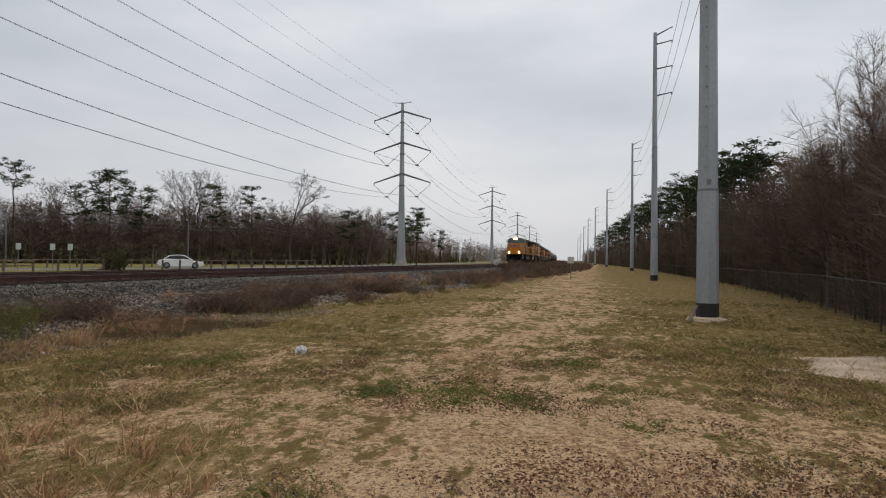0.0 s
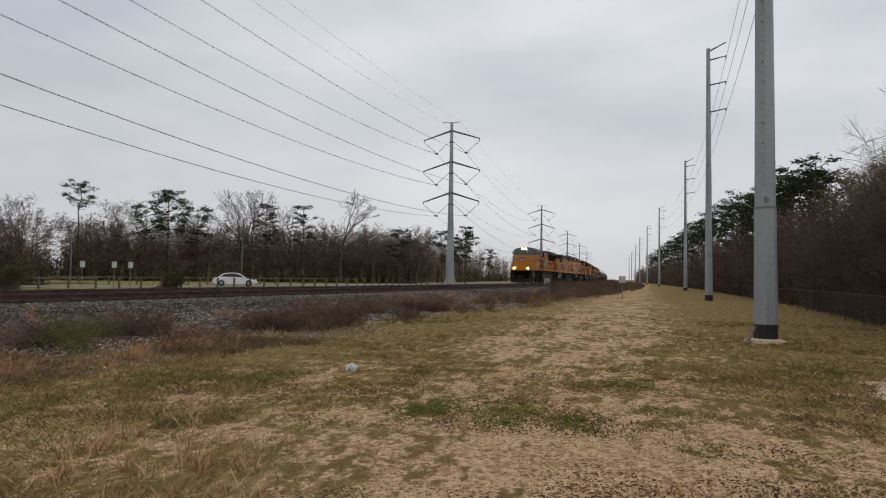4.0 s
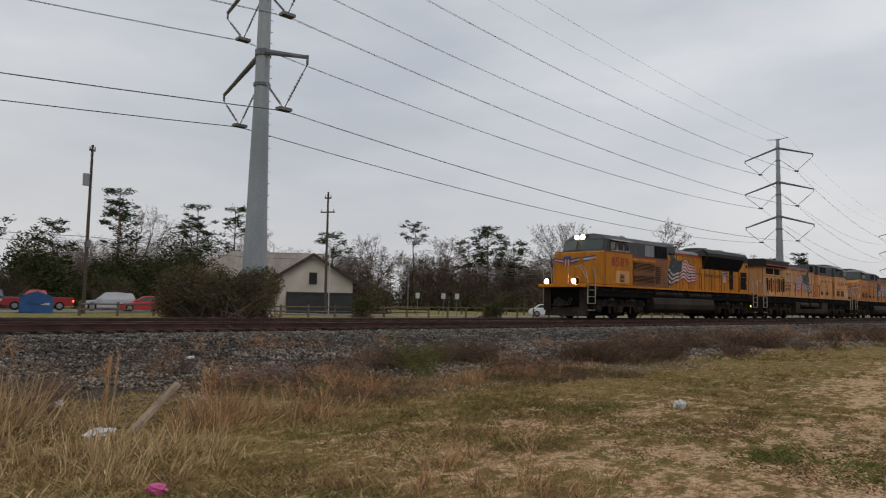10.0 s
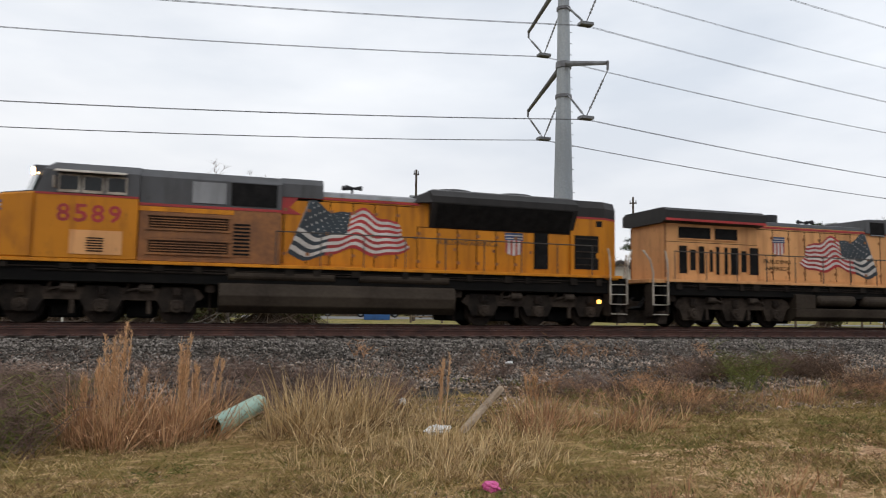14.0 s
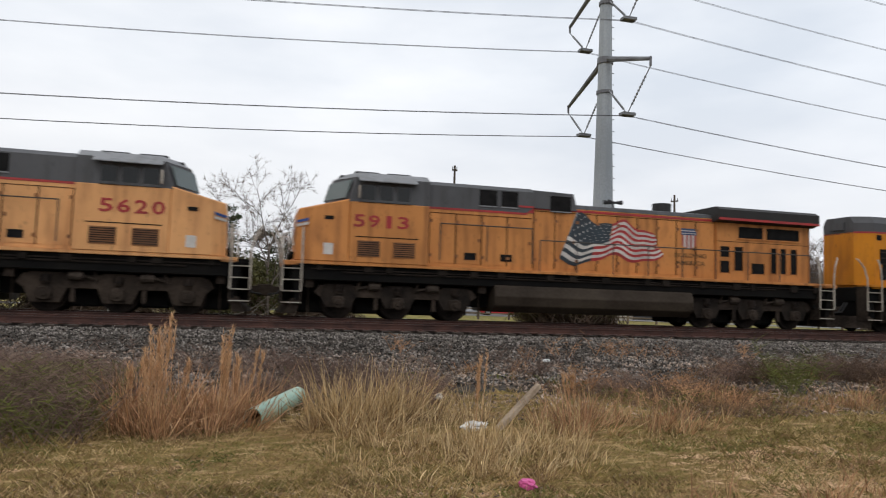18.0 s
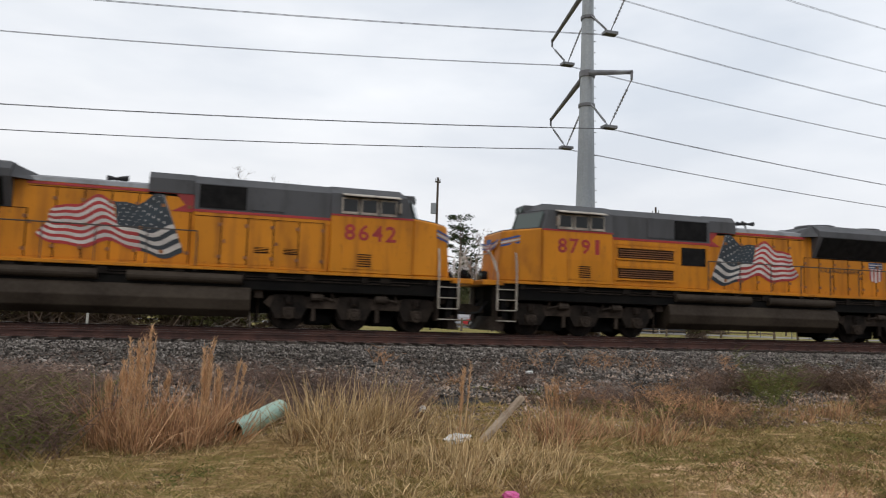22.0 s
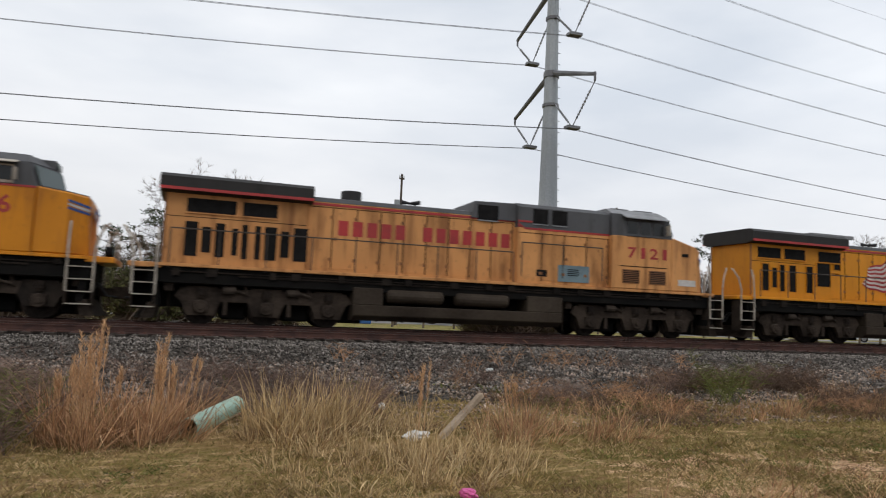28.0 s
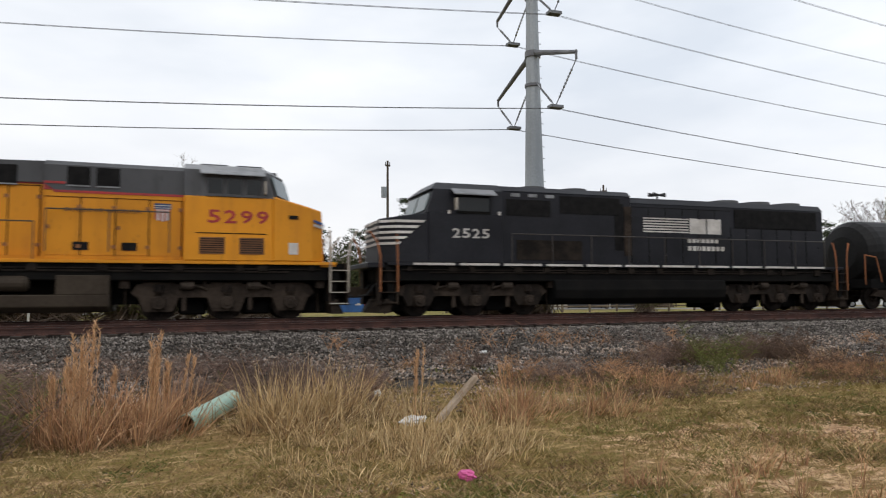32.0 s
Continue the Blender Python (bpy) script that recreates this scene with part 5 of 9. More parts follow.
    s.bar([(-1.30, 3.84), (-1.30, 4.58), (-1.0, 4.74), (1.0, 4.74), (1.30, 4.58), (1.30, 3.84)], b.x(9.0), b.x(5.2))
    s.solid([(b.x(9.0), -1.12, 4.06), (b.x(9.0), 1.12, 4.06), (b.x(10.75), 1.12, 4.06), (b.x(10.75), -1.12, 4.06)],
            [(b.x(9.0), -1.10, 4.70), (b.x(9.0), 1.10, 4.70), (b.x(10.60), 1.10, 4.66), (b.x(10.60), -1.10, 4.66)])
    top = part("hood_upper", s, M_grey, b.root, "dark grey upper hood")
    engine = b.box("engine_hood", 9.0, 16.5, 1.05, 1.82, 4.14, paint_mat, bevel=0.02)
    s = Shape()
    s.bar([(-1.05, 4.14), (-0.98, 4.28), (-0.7, 4.34), (0.7, 4.34), (0.98, 4.28), (1.05, 4.14)], b.x(16.5), b.x(10.6))
    part("engine_hood_top", s, M_grey, b.root, "dark grey hood roof")
    for side in (1, -1):
        for u, n, w in ((7.0, 0.63, 1.30), (7.8, 0.6, 1.30), (9.7, 0.8, 1.115)):
            v = b.plate("roof_vent", u, u + n, 4.0, 4.54, w, side, M_vent, 0.012, top, "black intake screen")
            q = b.plate("vent_shelf", u, u + n, 3.96, 4.0, w, side, M_palegrey, 0.03, top)
        b.plate("red_stripe", 5.2, 8.72, 3.77, 3.84, 1.30, side, M_red, 0.012, aux)
        b.plate("red_stripe", 9.0, 16.5, 4.02, 4.10, 1.05, side, M_red, 0.016, engine)
        s = Shape()
        y = side * 1.315
        s.face([(b.x(8.72), y, 3.77), (b.x(9.0), y, 4.02), (b.x(8.45), y, 4.02), (b.x(8.45), y, 4.09), (b.x(9.0), y, 4.09), (b.x(9.0), y, 3.84), (b.x(8.72), y, 3.84)])
        part("stripe_jog", s, M_red, aux, tidy=False)
        b.doors(5.25, 8.95, 4, 1.96, 3.62, 1.30, side, paint_mat, aux, "access_door")
        b.doors(9.1, 16.45, 9, 1.95, 3.94, 1.05, side, paint_mat, engine)
        for u in (6.5, 7.8):
            if patch and u < 7:
                continue
            v = b.plate("small_vent", u, u + 0.42, 2.10, 2.34, 1.315, side, M_vent, 0.014, aux)
        if flag_on:
            d = 0.35 if modern else 0.0
            flag(b, 10.1 + d, 14.25 + d, 2.14, 3.92, 1.066, side, b.root)
        if words:
            b.bars("large_red_mark", 13, 9.2, 15.6, 3.06, 3.56, 1.064, side, M_red, gaps=(7,), fill=0.68, label="large faded red mark", single=True)
        elif modern:
            b.letters("slogan", "BUILDING AMERICA", 6.4, 8.45, 3.22, 3.34, 1.314, side, M_slogan, label="small dark slogan")
            shield(b, 5.8, 3.3, 0.48, 1.314, side, b.root)
        else:
            shield(b, 15.35, 3.35, 0.66, 1.066, side, b.root)
            b.letters("slogan", "BUILDING", 14.75, 16.1, 2.60, 2.76, 1.066, side, M_slogan, label="small dark slogan")
            b.letters("slogan", "AMERICA", 14.8, 16.05, 2.32, 2.48, 1.066, side, M_slogan, label="small dark slogan")
    # radiator section: square, overhanging
    end = 20.85 if smooth_tank else 21.0
    r0 = 16.35 if not modern else 15.9
    b.box("radiator_hood", 16.5, end - 0.2, 1.16, 1.82, 4.02, paint_mat, bevel=0.02)
    s = Shape()
    zt = 4.58
    s.bar([(-1.16, 4.0), (-1.52, 4.10), (-1.52, 4.46), (-1.3, zt), (1.3, zt), (1.52, 4.46), (1.52, 4.10), (1.16, 4.0)], b.x(end), b.x(r0))
    rad = part("radiator_housing", s, M_roofdark, b.root, "dark overhanging radiator roof")
    if modern:
        b.box("upper_radiator_hood", r0, 16.5, 1.14, 3.0, 4.02, paint_mat)
    for side in (1, -1):
        b.plate("red_stripe", r0, end, 4.06, 4.15, 1.52, side, M_red, 0.012, rad)
        s = Shape()
        lo, hi = sorted((side * 1.14, side * 1.18))
        s.box(b.x(end - 0.2) - 0.03, b.x(end - 0.2) + 0.03, lo, hi, 1.9, 3.98)
        part("corner_seam", s, M_rust, rad)
        screens = ((17.45, 18.52), (18.72, 20.2)) if not modern else ((15.98, 17.22), (17.95, 19.05), (19.25, 20.45))
        for a, c in screens:
            b.plate("upper_screen", a, c, 3.44, 3.88, 1.16, side, M_vent, 0.012, label="black radiator screen")
            b.plate("screen_lip", a - 0.04, c + 0.04, 3.40, 3.44, 1.16, side, paint_mat, 0.05)
        if modern:
            slots = ((17.55, .36, 2.1, 3.2), (18.45, .38, 2.1, 3.2), (19.05, .28, 2.1, 3.2), (19.45, .28, 2.24, 3.05), (19.88, .36, 2.1, 3.2), (16.58, .75, 2.4, 3.38), (16.02, .36, 3.16, 3.38))
        elif vents == 8:
            slots = ((16.45, .45, 2.1, 3.18), (17.03, .28, 2.2, 3.04), (17.43, .38, 2.08, 3.15), (17.93, .18, 2.09, 3.15), (18.33, .18, 2.07, 3.16), (18.63, .18, 2.17, 3.02), (19.03, .28, 2.09, 3.15),
                     (19.43, .28, 2.21, 3.01), (19.83, .38, 2.08, 3.15))
        else:
            slots = ((16.62, .42, 2.1, 2.55), (16.62, .42, 2.7, 3.1), (17.25, .38, 2.2, 3.1), (18.0, .6, 2.1, 2.5), (18.88, .26, 2.15, 3.12), (19.32, .26, 2.15, 3.12), (19.78, .3, 2.15, 3.12))
        for u, k, za, zb in slots:
            v = b.plate("louvered_slot", u, u + k, za, zb, 1.16, side, M_vent, 0.008, label="black louvred opening")
            for e0, e1 in ((u - 0.03, u), (u + k, u + k + 0.03)):
                q = Shape()
                lo, hi = sorted((side * 1.16, side * 1.20))
                q.box(b.x(e1), b.x(e0), lo, hi, za - 0.03, zb + 0.03)
                part("rim", q, paint_mat, v)
        b.plate("panel_line", 16.5, end - 0.25, 3.28, 3.30, 1.16, side, M_under, 0.006, label="dark panel seam")
        s = Shape()
        s.tube((b.x(end - 0.1), side * 1.3, 0.92), (b.x(end - 0.1), side * 1.34, 0.92), 0.08, 0.08, 10)
        part("step_lamp", s, M_under, b.root)
    b.box("rear_platform", end - 0.2, L - 0.6, 1.45, 1.66, 1.82, paint_mat, bevel=0.02)
    s = Shape()
    s.tube((b.x(14.85), 0, 4.30), (b.x(14.85), 0, 4.72), 0.36, 0.36, 14)
    part("exhaust_stack", s, M_black, b.root, "black exhaust stack")
    if modern:
        s = Shape()
        s.box(b.x(17.4), b.x(15.0), -1.0, 1.0, 4.56, 4.70)
        part("roof_fan_cover", s, M_palegrey, b.root)
    railing(b, 9.2, end - 0.4, 9, 1.47, 1.82)
    railing(b, 5.6, 8.9, 3, 1.50, 2.2)
    horn(b, 12.6, 4.34)
    tagged(b.root, label, "locomotive", "locomotives of the train")
    return b


def black_unit():
    """The black locomotive with white stripes on its nose."""
    b = Body("locomotive", 22.05)
    L = b.length
    running_gear(b, 1.84, (7.2, 14.9), 4.15, 2.08, M_ns, tank_mat=M_under)
    step_well(b, 0.62, 1.22, False)
    step_well(b, L - 1.3, L - 0.7, False)
    b.shift = -0.43
    s = Shape()
    s.solid([(b.x(1.1), -1.0, 1.84), (b.x(1.1), 1.0, 1.84), (b.x(1.6), 1.45, 1.84), (b.x(2.75), 1.5, 1.84), (b.x(2.75), -1.5, 1.84), (b.x(1.6), -1.45, 1.84)],
            [(b.x(1.15), -0.95, 3.36), (b.x(1.15), 0.95, 3.36), (b.x(1.65), 1.35, 3.42), (b.x(2.75), 1.48, 3.58), (b.x(2.75), -1.48, 3.58), (b.x(1.65), -1.35, 3.42)])
    nose = part("nose", s, M_ns, b.root, bevel=0.03)
    for k in range(5):
        z = 3.30 - k * 0.19
        s = Shape()
        for side in (1, -1):
            s.face([(b.x(1.10) + 0.02, 0, z), (b.x(1.10) + 0.02, side * 0.98, z), (b.x(1.10) + 0.02, side * 0.98, z - 0.09), (b.x(1.10) + 0.02, 0, z - 0.09)])
            s.face([(b.x(1.12) + 0.01, side * 1.02, z), (b.x(1.62), side * 1.43, z), (b.x(1.62), side * 1.445, z - 0.09), (b.x(1.12) + 0.01, side * 1.03, z - 0.09)])
            s.face([(b.x(1.62), side * 1.43, z), (b.x(2.65 - k * 0.22), side * 1.515, z), (b.x(2.55 - k * 0.22), side * 1.515, z - 0.09), (b.x(1.62), side * 1.445, z - 0.09)])
        part("white_stripe", s, M_white, nose, "white nose stripe", tidy=False)
    b.box("cab", 2.75, 5.55, 1.5, 1.84, 3.6, M_ns, bevel=0.03)
    s = Shape()
    s.solid([(b.x(2.68), -1.48, 3.6), (b.x(2.68), 1.48, 3.6), (b.x(5.55), 1.48, 3.6), (b.x(5.55), -1.48, 3.6)],
            [(b.x(2.95), -1.42, 4.42), (b.x(2.95), 1.42, 4.42), (b.x(5.55), 1.42, 4.42), (b.x(5.55), -1.42, 4.42)])
    s.solid([(b.x(2.85), -1.42, 4.42), (b.x(2.85), 1.42, 4.42), (b.x(5.55), 1.42, 4.42), (b.x(5.55), -1.42, 4.42)],
            [(b.x(3.2), -0.95, 4.72), (b.x(3.2), 0.95, 4.72), (b.x(5.55), 0.95, 4.72), (b.x(5.55), -0.95, 4.72)])
    part("cab_upper", s, M_ns, b.root)
    for y0, y1 in ((-1.25, -0.08), (0.08, 1.25)):
        s = Shape()
        s.solid([(b.x(2.66), y0, 3.68), (b.x(2.66), y1, 3.68), (b.x(2.72), y1, 3.68), (b.x(2.72), y0, 3.68)],
                [(b.x(2.88), y0, 4.3), (b.x(2.88), y1, 4.3), (b.x(2.94), y1, 4.3), (b.x(2.94), y0, 4.3)])
        part("windshield", s, M_paleglass, b.root)
    cab_windows(b, 3.75, 5.1, 3.62, 4.2, 1.47, 1, M_glass, M_under)
    for side in (1, -1):
        s = Shape()
        s.solid([(b.x(3.6), side * 1.42, 4.42), (b.x(5.2), side * 1.42, 4.42), (b.x(5.2), side * 1.8, 4.2), (b.x(3.6), side * 1.8, 4.2)],
                [(b.x(3.6), side * 1.42, 4.46), (b.x(5.2), side * 1.42, 4.46), (b.x(5.2), side * 1.8, 4.24), (b.x(3.6), side * 1.8, 4.24)])
        part("sun_visor", s, M_palegrey, b.root, "grey awning over the side window")
        b.letters("road_number", "2525", 3.62, 5.1, 2.72, 3.05, 1.5, side, M_white, label="white road number")
        for u in (3.45, 5.35):
            b.plate("small_label", u, u + 0.1, 3.55, 3.68, 1.5, side, M_white, 0.012)
        # striped block emblem
        for k in range(6):
            b.plate("emblem_stripe", 11.75, 13.9, 3.16 + k * 0.105, 3.16 + k * 0.105 + 0.055, 1.06, side, M_white, 0.012, label="white emblem stripe")
        for u0, u1 in ((13.95, 14.75), (14.82, 15.5)):
            b.plate("emblem_block", u0, u1, 3.14, 3.76, 1.06, side, M_white, 0.012, label="white emblem block")
        b.bars("wordmark", 7, 13.85, 15.4, 2.78, 2.96, 1.06, side, M_white, label="white illegible wordmark")
        b.bars("wordmark", 8, 13.85, 15.7, 2.46, 2.64, 1.06, side, M_white, label="white illegible wordmark")
        for i in range(11):
            u = 2.2 + i * 1.68
            b.plate("sill_stripe", u, u + 1.5, 1.76, 1.84, 1.505, side, M_white, 0.01, label="white line along the deck")
        for u in (6.0, 6.7, 7.4):
            b.plate("louvered_vent", u, u + 0.35, 4.3, 4.42, 1.2, side, M_palegrey, 0.02)
    b.box("front_platform", 0.62, 1.2, 1.45, 1.66, 1.84, M_ns, bevel=0.02)
    b.box("equipment_hood", 5.55, 11.1, 1.2, 1.84, 4.5, M_ns, bevel=0.04)
    s = Shape()
    s.bar([(-1.2, 4.5), (-0.95, 4.70), (0.95, 4.70), (1.2, 4.5)], b.x(11.1), b.x(5.55))
    part("equipment_hood_top", s, M_ns, b.root)
    engine = b.box("engine_hood", 11.1, 21.0, 1.05, 1.84, 4.28, M_ns, bevel=0.03)
    s = Shape()
    s.bar([(-1.05, 4.28), (-0.85, 4.52), (0.85, 4.52), (1.05, 4.28)], b.x(21.0), b.x(11.1))
    part("engine_hood_top", s, M_ns, b.root)
    for side in (1, -1):
        b.plate("dark_intake", 5.8, 7.6, 3.6, 4.2, 1.2, side, M_vent, 0.02)
        b.plate("dark_intake", 8.0, 10.6, 3.75, 4.4, 1.2, side, M_vent, 0.02)
        b.plate("brown_panel", 6.2, 8.9, 2.0, 2.72, 1.2, side, M_gear, 0.03)
        # flat black plate stands in for the shade inside an open bay
        b.plate("open_bay", 10.35, 10.75, 2.4, 4.2, 1.2, side, M_vent, 0.012, label="black plate painted as the shade of an open bay")
        b.plate("duct_panel", 10.78, 11.08, 2.2, 4.1, 1.2, side, M_truck, 0.04, label="grimy brown duct")
        b.plate("radiator_screen", 16.2, 20.6, 3.45, 4.2, 1.05, side, M_vent, 0.03)
        b.doors(11.2, 16.0, 6, 1.98, 4.1, 1.05, side, M_ns, engine)
        b.doors(16.0, 20.8, 6, 1.98, 3.4, 1.05, side, M_ns, engine)
    fans(b, (16.5, 18.2, 19.9), 4.5, 0.7)
    fans(b, (7.4, 9.2), 4.68, 0.6)
    for k in range(5):
        s = Shape()
        z = 3.7 - k * 0.2
        s.box(b.x(21.02), b.x(20.98) + 0.02, -1.0, 1.0, z - 0.09, z)
        part("white_stripe", s, M_white, b.root)
    b.box("rear_platform", 20.9, L - 0.62, 1.45, 1.66, 1.84, M_ns, bevel=0.02)
    railing(b, 5.9, 20.6, 10, 1.47, 1.84)
    horn(b, 13.0, 4.52)
    tagged(b.root, "black locomotive with white nose stripes and white deck line", "locomotive", "locomotives of the train")
    return b


def tank_car():
    b = Body("tank_car", 18.2)
    s = Shape()
    n, r, zc = 28, 1.50, 2.55
    rows = [(8.35, 0.5), (8.2, 0.82), (7.9, 0.96), (7.6, 1.0), (-7.6, 1.0), (-7.9, 0.96), (-8.2, 0.82), (-8.35, 0.5)]
    rings = [[(x, math.cos(2 * math.pi * i / n) * r * k, zc + math.sin(2 * math.pi * i / n) * r * k) for i in range(n)] for x, k in rows]
    for a, c in zip(rings, rings[1:]):
        s.solid(a, c)
    part("tank_shell", s, M_tankcar, b.root, smooth=False)
    b.box("centre_sill", 0.4, 17.8, 0.35, 0.85, 1.15, M_under)
    for u in (1.2, 17.0):
        b.box("bolster", u - 0.4, u + 0.4, 1.35, 0.95, 1.35, M_under)
    s = Shape()
    s.tube((0, 0, 3.9), (0, 0, 4.35), 0.5, 0.5, 16)
    part("manway", s, M_under, b.root)
    s = Shape()
    s.box(-1.6, 1.6, -1.0, 1.0, 3.96, 4.02)
    part("top_platform", s, M_under, b.root)
    for side in (1, -1):
        s = Shape()
        s.pipe([(-1.6, side, 4.0), (-1.6, side, 4.9), (1.6, side, 4.9), (1.6, side, 4.0)], 0.03, 5)
        part("platform_rail", s, M_under, b.root)
        s = Shape()
        for e in (1, -1):
            s.pipe([(e * 8.6, side * 1.35, 1.1), (e * 8.6, side * 1.35, 2.4), (e * 8.0, side * 1.42, 2.3), (e * 7.7, side * 1.42, 1.2)], 0.03, 5)
        part("end_grab_rail", s, M_pipe_rust, b.root, "rust-orange grab rails")
        b.bars("stencil", 6, 6.0, 8.2, 2.7, 2.95, 1.5, side, M_white, label="small white stencilled marks")
    for u in (2.4, 15.8):
        t = empty("truck")
        t.parent = b.root
        c = b.x(u)
        for o in (1, -1):
            s = Shape()
            s.slab([(c - 1.25, 0.6), (c - 0.9, 0.85), (c + 0.9, 0.85), (c + 1.25, 0.6), (c + 0.6, 0.55), (c + 0.35, 0.3), (c - 0.35, 0.3), (c - 0.6, 0.55)], min(o * 0.95, o * 1.1), max(o * 0.95, o * 1.1))
            part("side_frame", s, M_truck, t)
        for x in (c - 0.88, c + 0.88):
            part("wheelset", wheelset_mesh(), None, t, at=pose(x, 0, 0.525))
    s = Shape()
    for e in (1, -1):
        s.box(min(e * 8.2, e * 9.05), max(e * 8.2, e * 9.05), -0.11, 0.11, 0.72, 0.98)
    part("coupler", s, M_truck, b.root)
    tagged(b.root, "plain black railway tank car with domed ends", "tank car", "tank cars of the train")
    return b


UP = "weathered yellow diesel locomotive with grey roof, "
TRAIN = []      # (root, length, nose leads)


def make_train():
    def add(b, lead):
        TRAIN.append((b.root, b.length, lead))
        return b
    add(emd("locomotive", "8589", UP + "lit headlights", lead=True), True)
    add(ge("locomotive", "5620", "faded peach-yellow diesel locomotive with grey roof and flag decal", M_faded), False)
    add(ge("locomotive", "5913", "faded orange-yellow diesel locomotive with square rear openings", M_orange, vents=5, shift=0.0), True)
    add(emd("locomotive", "8642", UP + "flag decal and black radiators", vents=False), False)
    add(emd("locomotive", "8791", UP + "flag decal, vents"), True)
    add(emd("locomotive", "8806", UP + "flag decal and black radiators", vents=False), False)
    add(ge("locomotive", "7121", "sun-faded grimy yellow diesel locomotive with large red marks", M_pale, flag_on=False, words=True, patch=True), False)
    add(ge("locomotive", "5299", "clean bright yellow diesel locomotive with red roof stripe and flag", M_clean, modern=True), False)
    add(black_unit(), True)
    first = tank_car()
    TRAIN.append((first.root, first.length, True))
    for i in range(13):
        TRAIN.append((copy_thing(first.root, Matrix.Identity(4)), first.length, True))


make_train()


def car_pose(s_front, length, lead):
    """A car whose leading coupler is at s_front stands on the line by its two trucks."""
    a, c = s_front + length * 0.2, s_front + length * 0.8
    xa, ya, _ = on_line(a)
    xc, yc, _ = on_line(c)
    h = math.degrees(math.atan2(yc - ya, xc - xa))
    return pose((xa + xc) / 2, (ya + yc) / 2, RAIL_TOP + 0.004, 0, 0, h + 180 if lead else h)


def motions():
    off = 0.0
    for root, length, lead in TRAIN:
        walk(root, [(t, car_pose(s + off, length, lead)) for t, s in FRONT])
        off += length
    # wheels roll with the way that the train has gone; they turn less than a quarter between rows
    leads = {root.name: lead for root, _, lead in TRAIN}
    times = [i * 0.08 for i in range(401)]
    gone = [FRONT[0][1] - float(np.interp(t, [a for a, _ in FRONT], [s for _, s in FRONT])) for t in times]
    for wheel, x, car in WHEELS:
        turn = 57.2958 / 0.525 * (1 if leads[car] else -1)
        walk(wheel, [(t, pose(x, 0, 0.525, 0, d * turn, 0)) for t, d in zip(times, gone)])

# ---- the power lines ----
TOWERS = [(-61.0, 49.0), (21.87, 29.9), (104.3, 24.35), (229.9, 23.4), (354.4, 23.3), (479.5, 23.4), (599.7, 23.3)]
ARM_LEVELS = (14.15, 18.95, 23.75)
TOWER_TOP = 25.1


def tower_radius(z):
    return float(np.interp(z, [0, 3, 12.7, 25.2], [0.70, 0.60, 0.38, 0.21]))


def tower_heading(i):
    a, b = TOWERS[max(i - 1, 0)], TOWERS[min(i + 1, len(TOWERS) - 1)]
    return math.atan2(b[1] - a[1], b[0] - a[0])


def make_tower():
    """A tapered steel pole with three pairs of drooping arms; its arms point along y."""
    root = empty("transmission_tower")
    zs = [1.0, 4.65, 4.72, 9.0, 12.6, 16.0, 20.0, 25.1]
    for a, b in zip(zs, zs[1:]):
        if a == 4.65:
            continue
        s = Shape()
        s.tube((0, 0, a), (0, 0, b + (0.07 if b == 4.65 else 0.0)), tower_radius(a) + (0.02 if a < 4 else 0), tower_radius(b) + (0.02 if a < 4 else 0), 12)
        part("pole_section", s, M_steel, root, smooth=False)
    s = Shape()
    s.tube((0, 0, -0.3), (0, 0, 1.05), 0.86, 0.84, 20)
    part("footing", s, M_concrete, root, "pale concrete footing")
    for z in ARM_LEVELS:
        s = Shape()
        s.tube((0, 0, z - 0.16), (0, 0, z + 0.16), tower_radius(z) + 0.07, tower_radius(z) + 0.06, 12)
        part("collar", s, M_steel_dark, root)
        s = Shape()
        s.tube((0, 0, z - 1.78), (0, 0, z - 1.62), tower_radius(z) + 0.09, tower_radius(z) + 0.09, 12)
        part("collar", s, M_steel_dark, root)
        for side in (1, -1):
            s = Shape()
            r = tower_radius(z)
            s.tube((0, side * r, z), (0, side * 4.4, z - 1.30), 0.15, 0.09, 8)
            s.tube((0, side * 4.4, z - 1.2), (0, side * 4.4, z - 1.65), 0.06, 0.06, 6)
            part("arm", s, M_steel_dark, root, "drooping steel arm")
            clamp = (0, side * 2.35, z - 3.4)
            for top in ((0, side * 4.4, z - 1.65), (0, side * (r + 0.1), z - 1.7)):
                s = Shape()
                p, q = Vector(top), Vector(clamp)
                s.tube(p, q, 0.028, 0.028, 6)
                for k in range(9):
                    c = p.lerp(q, 0.22 + k * 0.07)
                    d = (q - p).normalized() * 0.03
                    s.tube(c - d, c + d, 0.06, 0.06, 8)
                part("insulator", s, M_insul, root, "grey insulator string")
            s = Shape()
            s.box(-0.35, 0.35, side * 2.35 - 0.22, side * 2.35 + 0.22, z - 3.5, z - 3.36)
            part("clamp", s, M_steel_dark, root)
    s = Shape()
    for side in (1, -1):
        s.tube((0, 0, 25.0), (0, side * 1.4, 25.15), 0.06, 0.04, 6)
    part("top_arm", s, M_steel_dark, root)
    s = Shape()
    for k in range(30):
        z = 5.5 + k * 0.62
        s.tube((tower_radius(z) * 0.9, 0, z), (tower_radius(z) + 0.16, 0, z), 0.018, 0.018, 5)
    part("climbing_pegs", s, M_steel_dark, root)["kind"] = "stuff"
    tagged(root, "grey steel monopole power tower with three pairs of arms", "power tower", "power towers along the track")
    return root


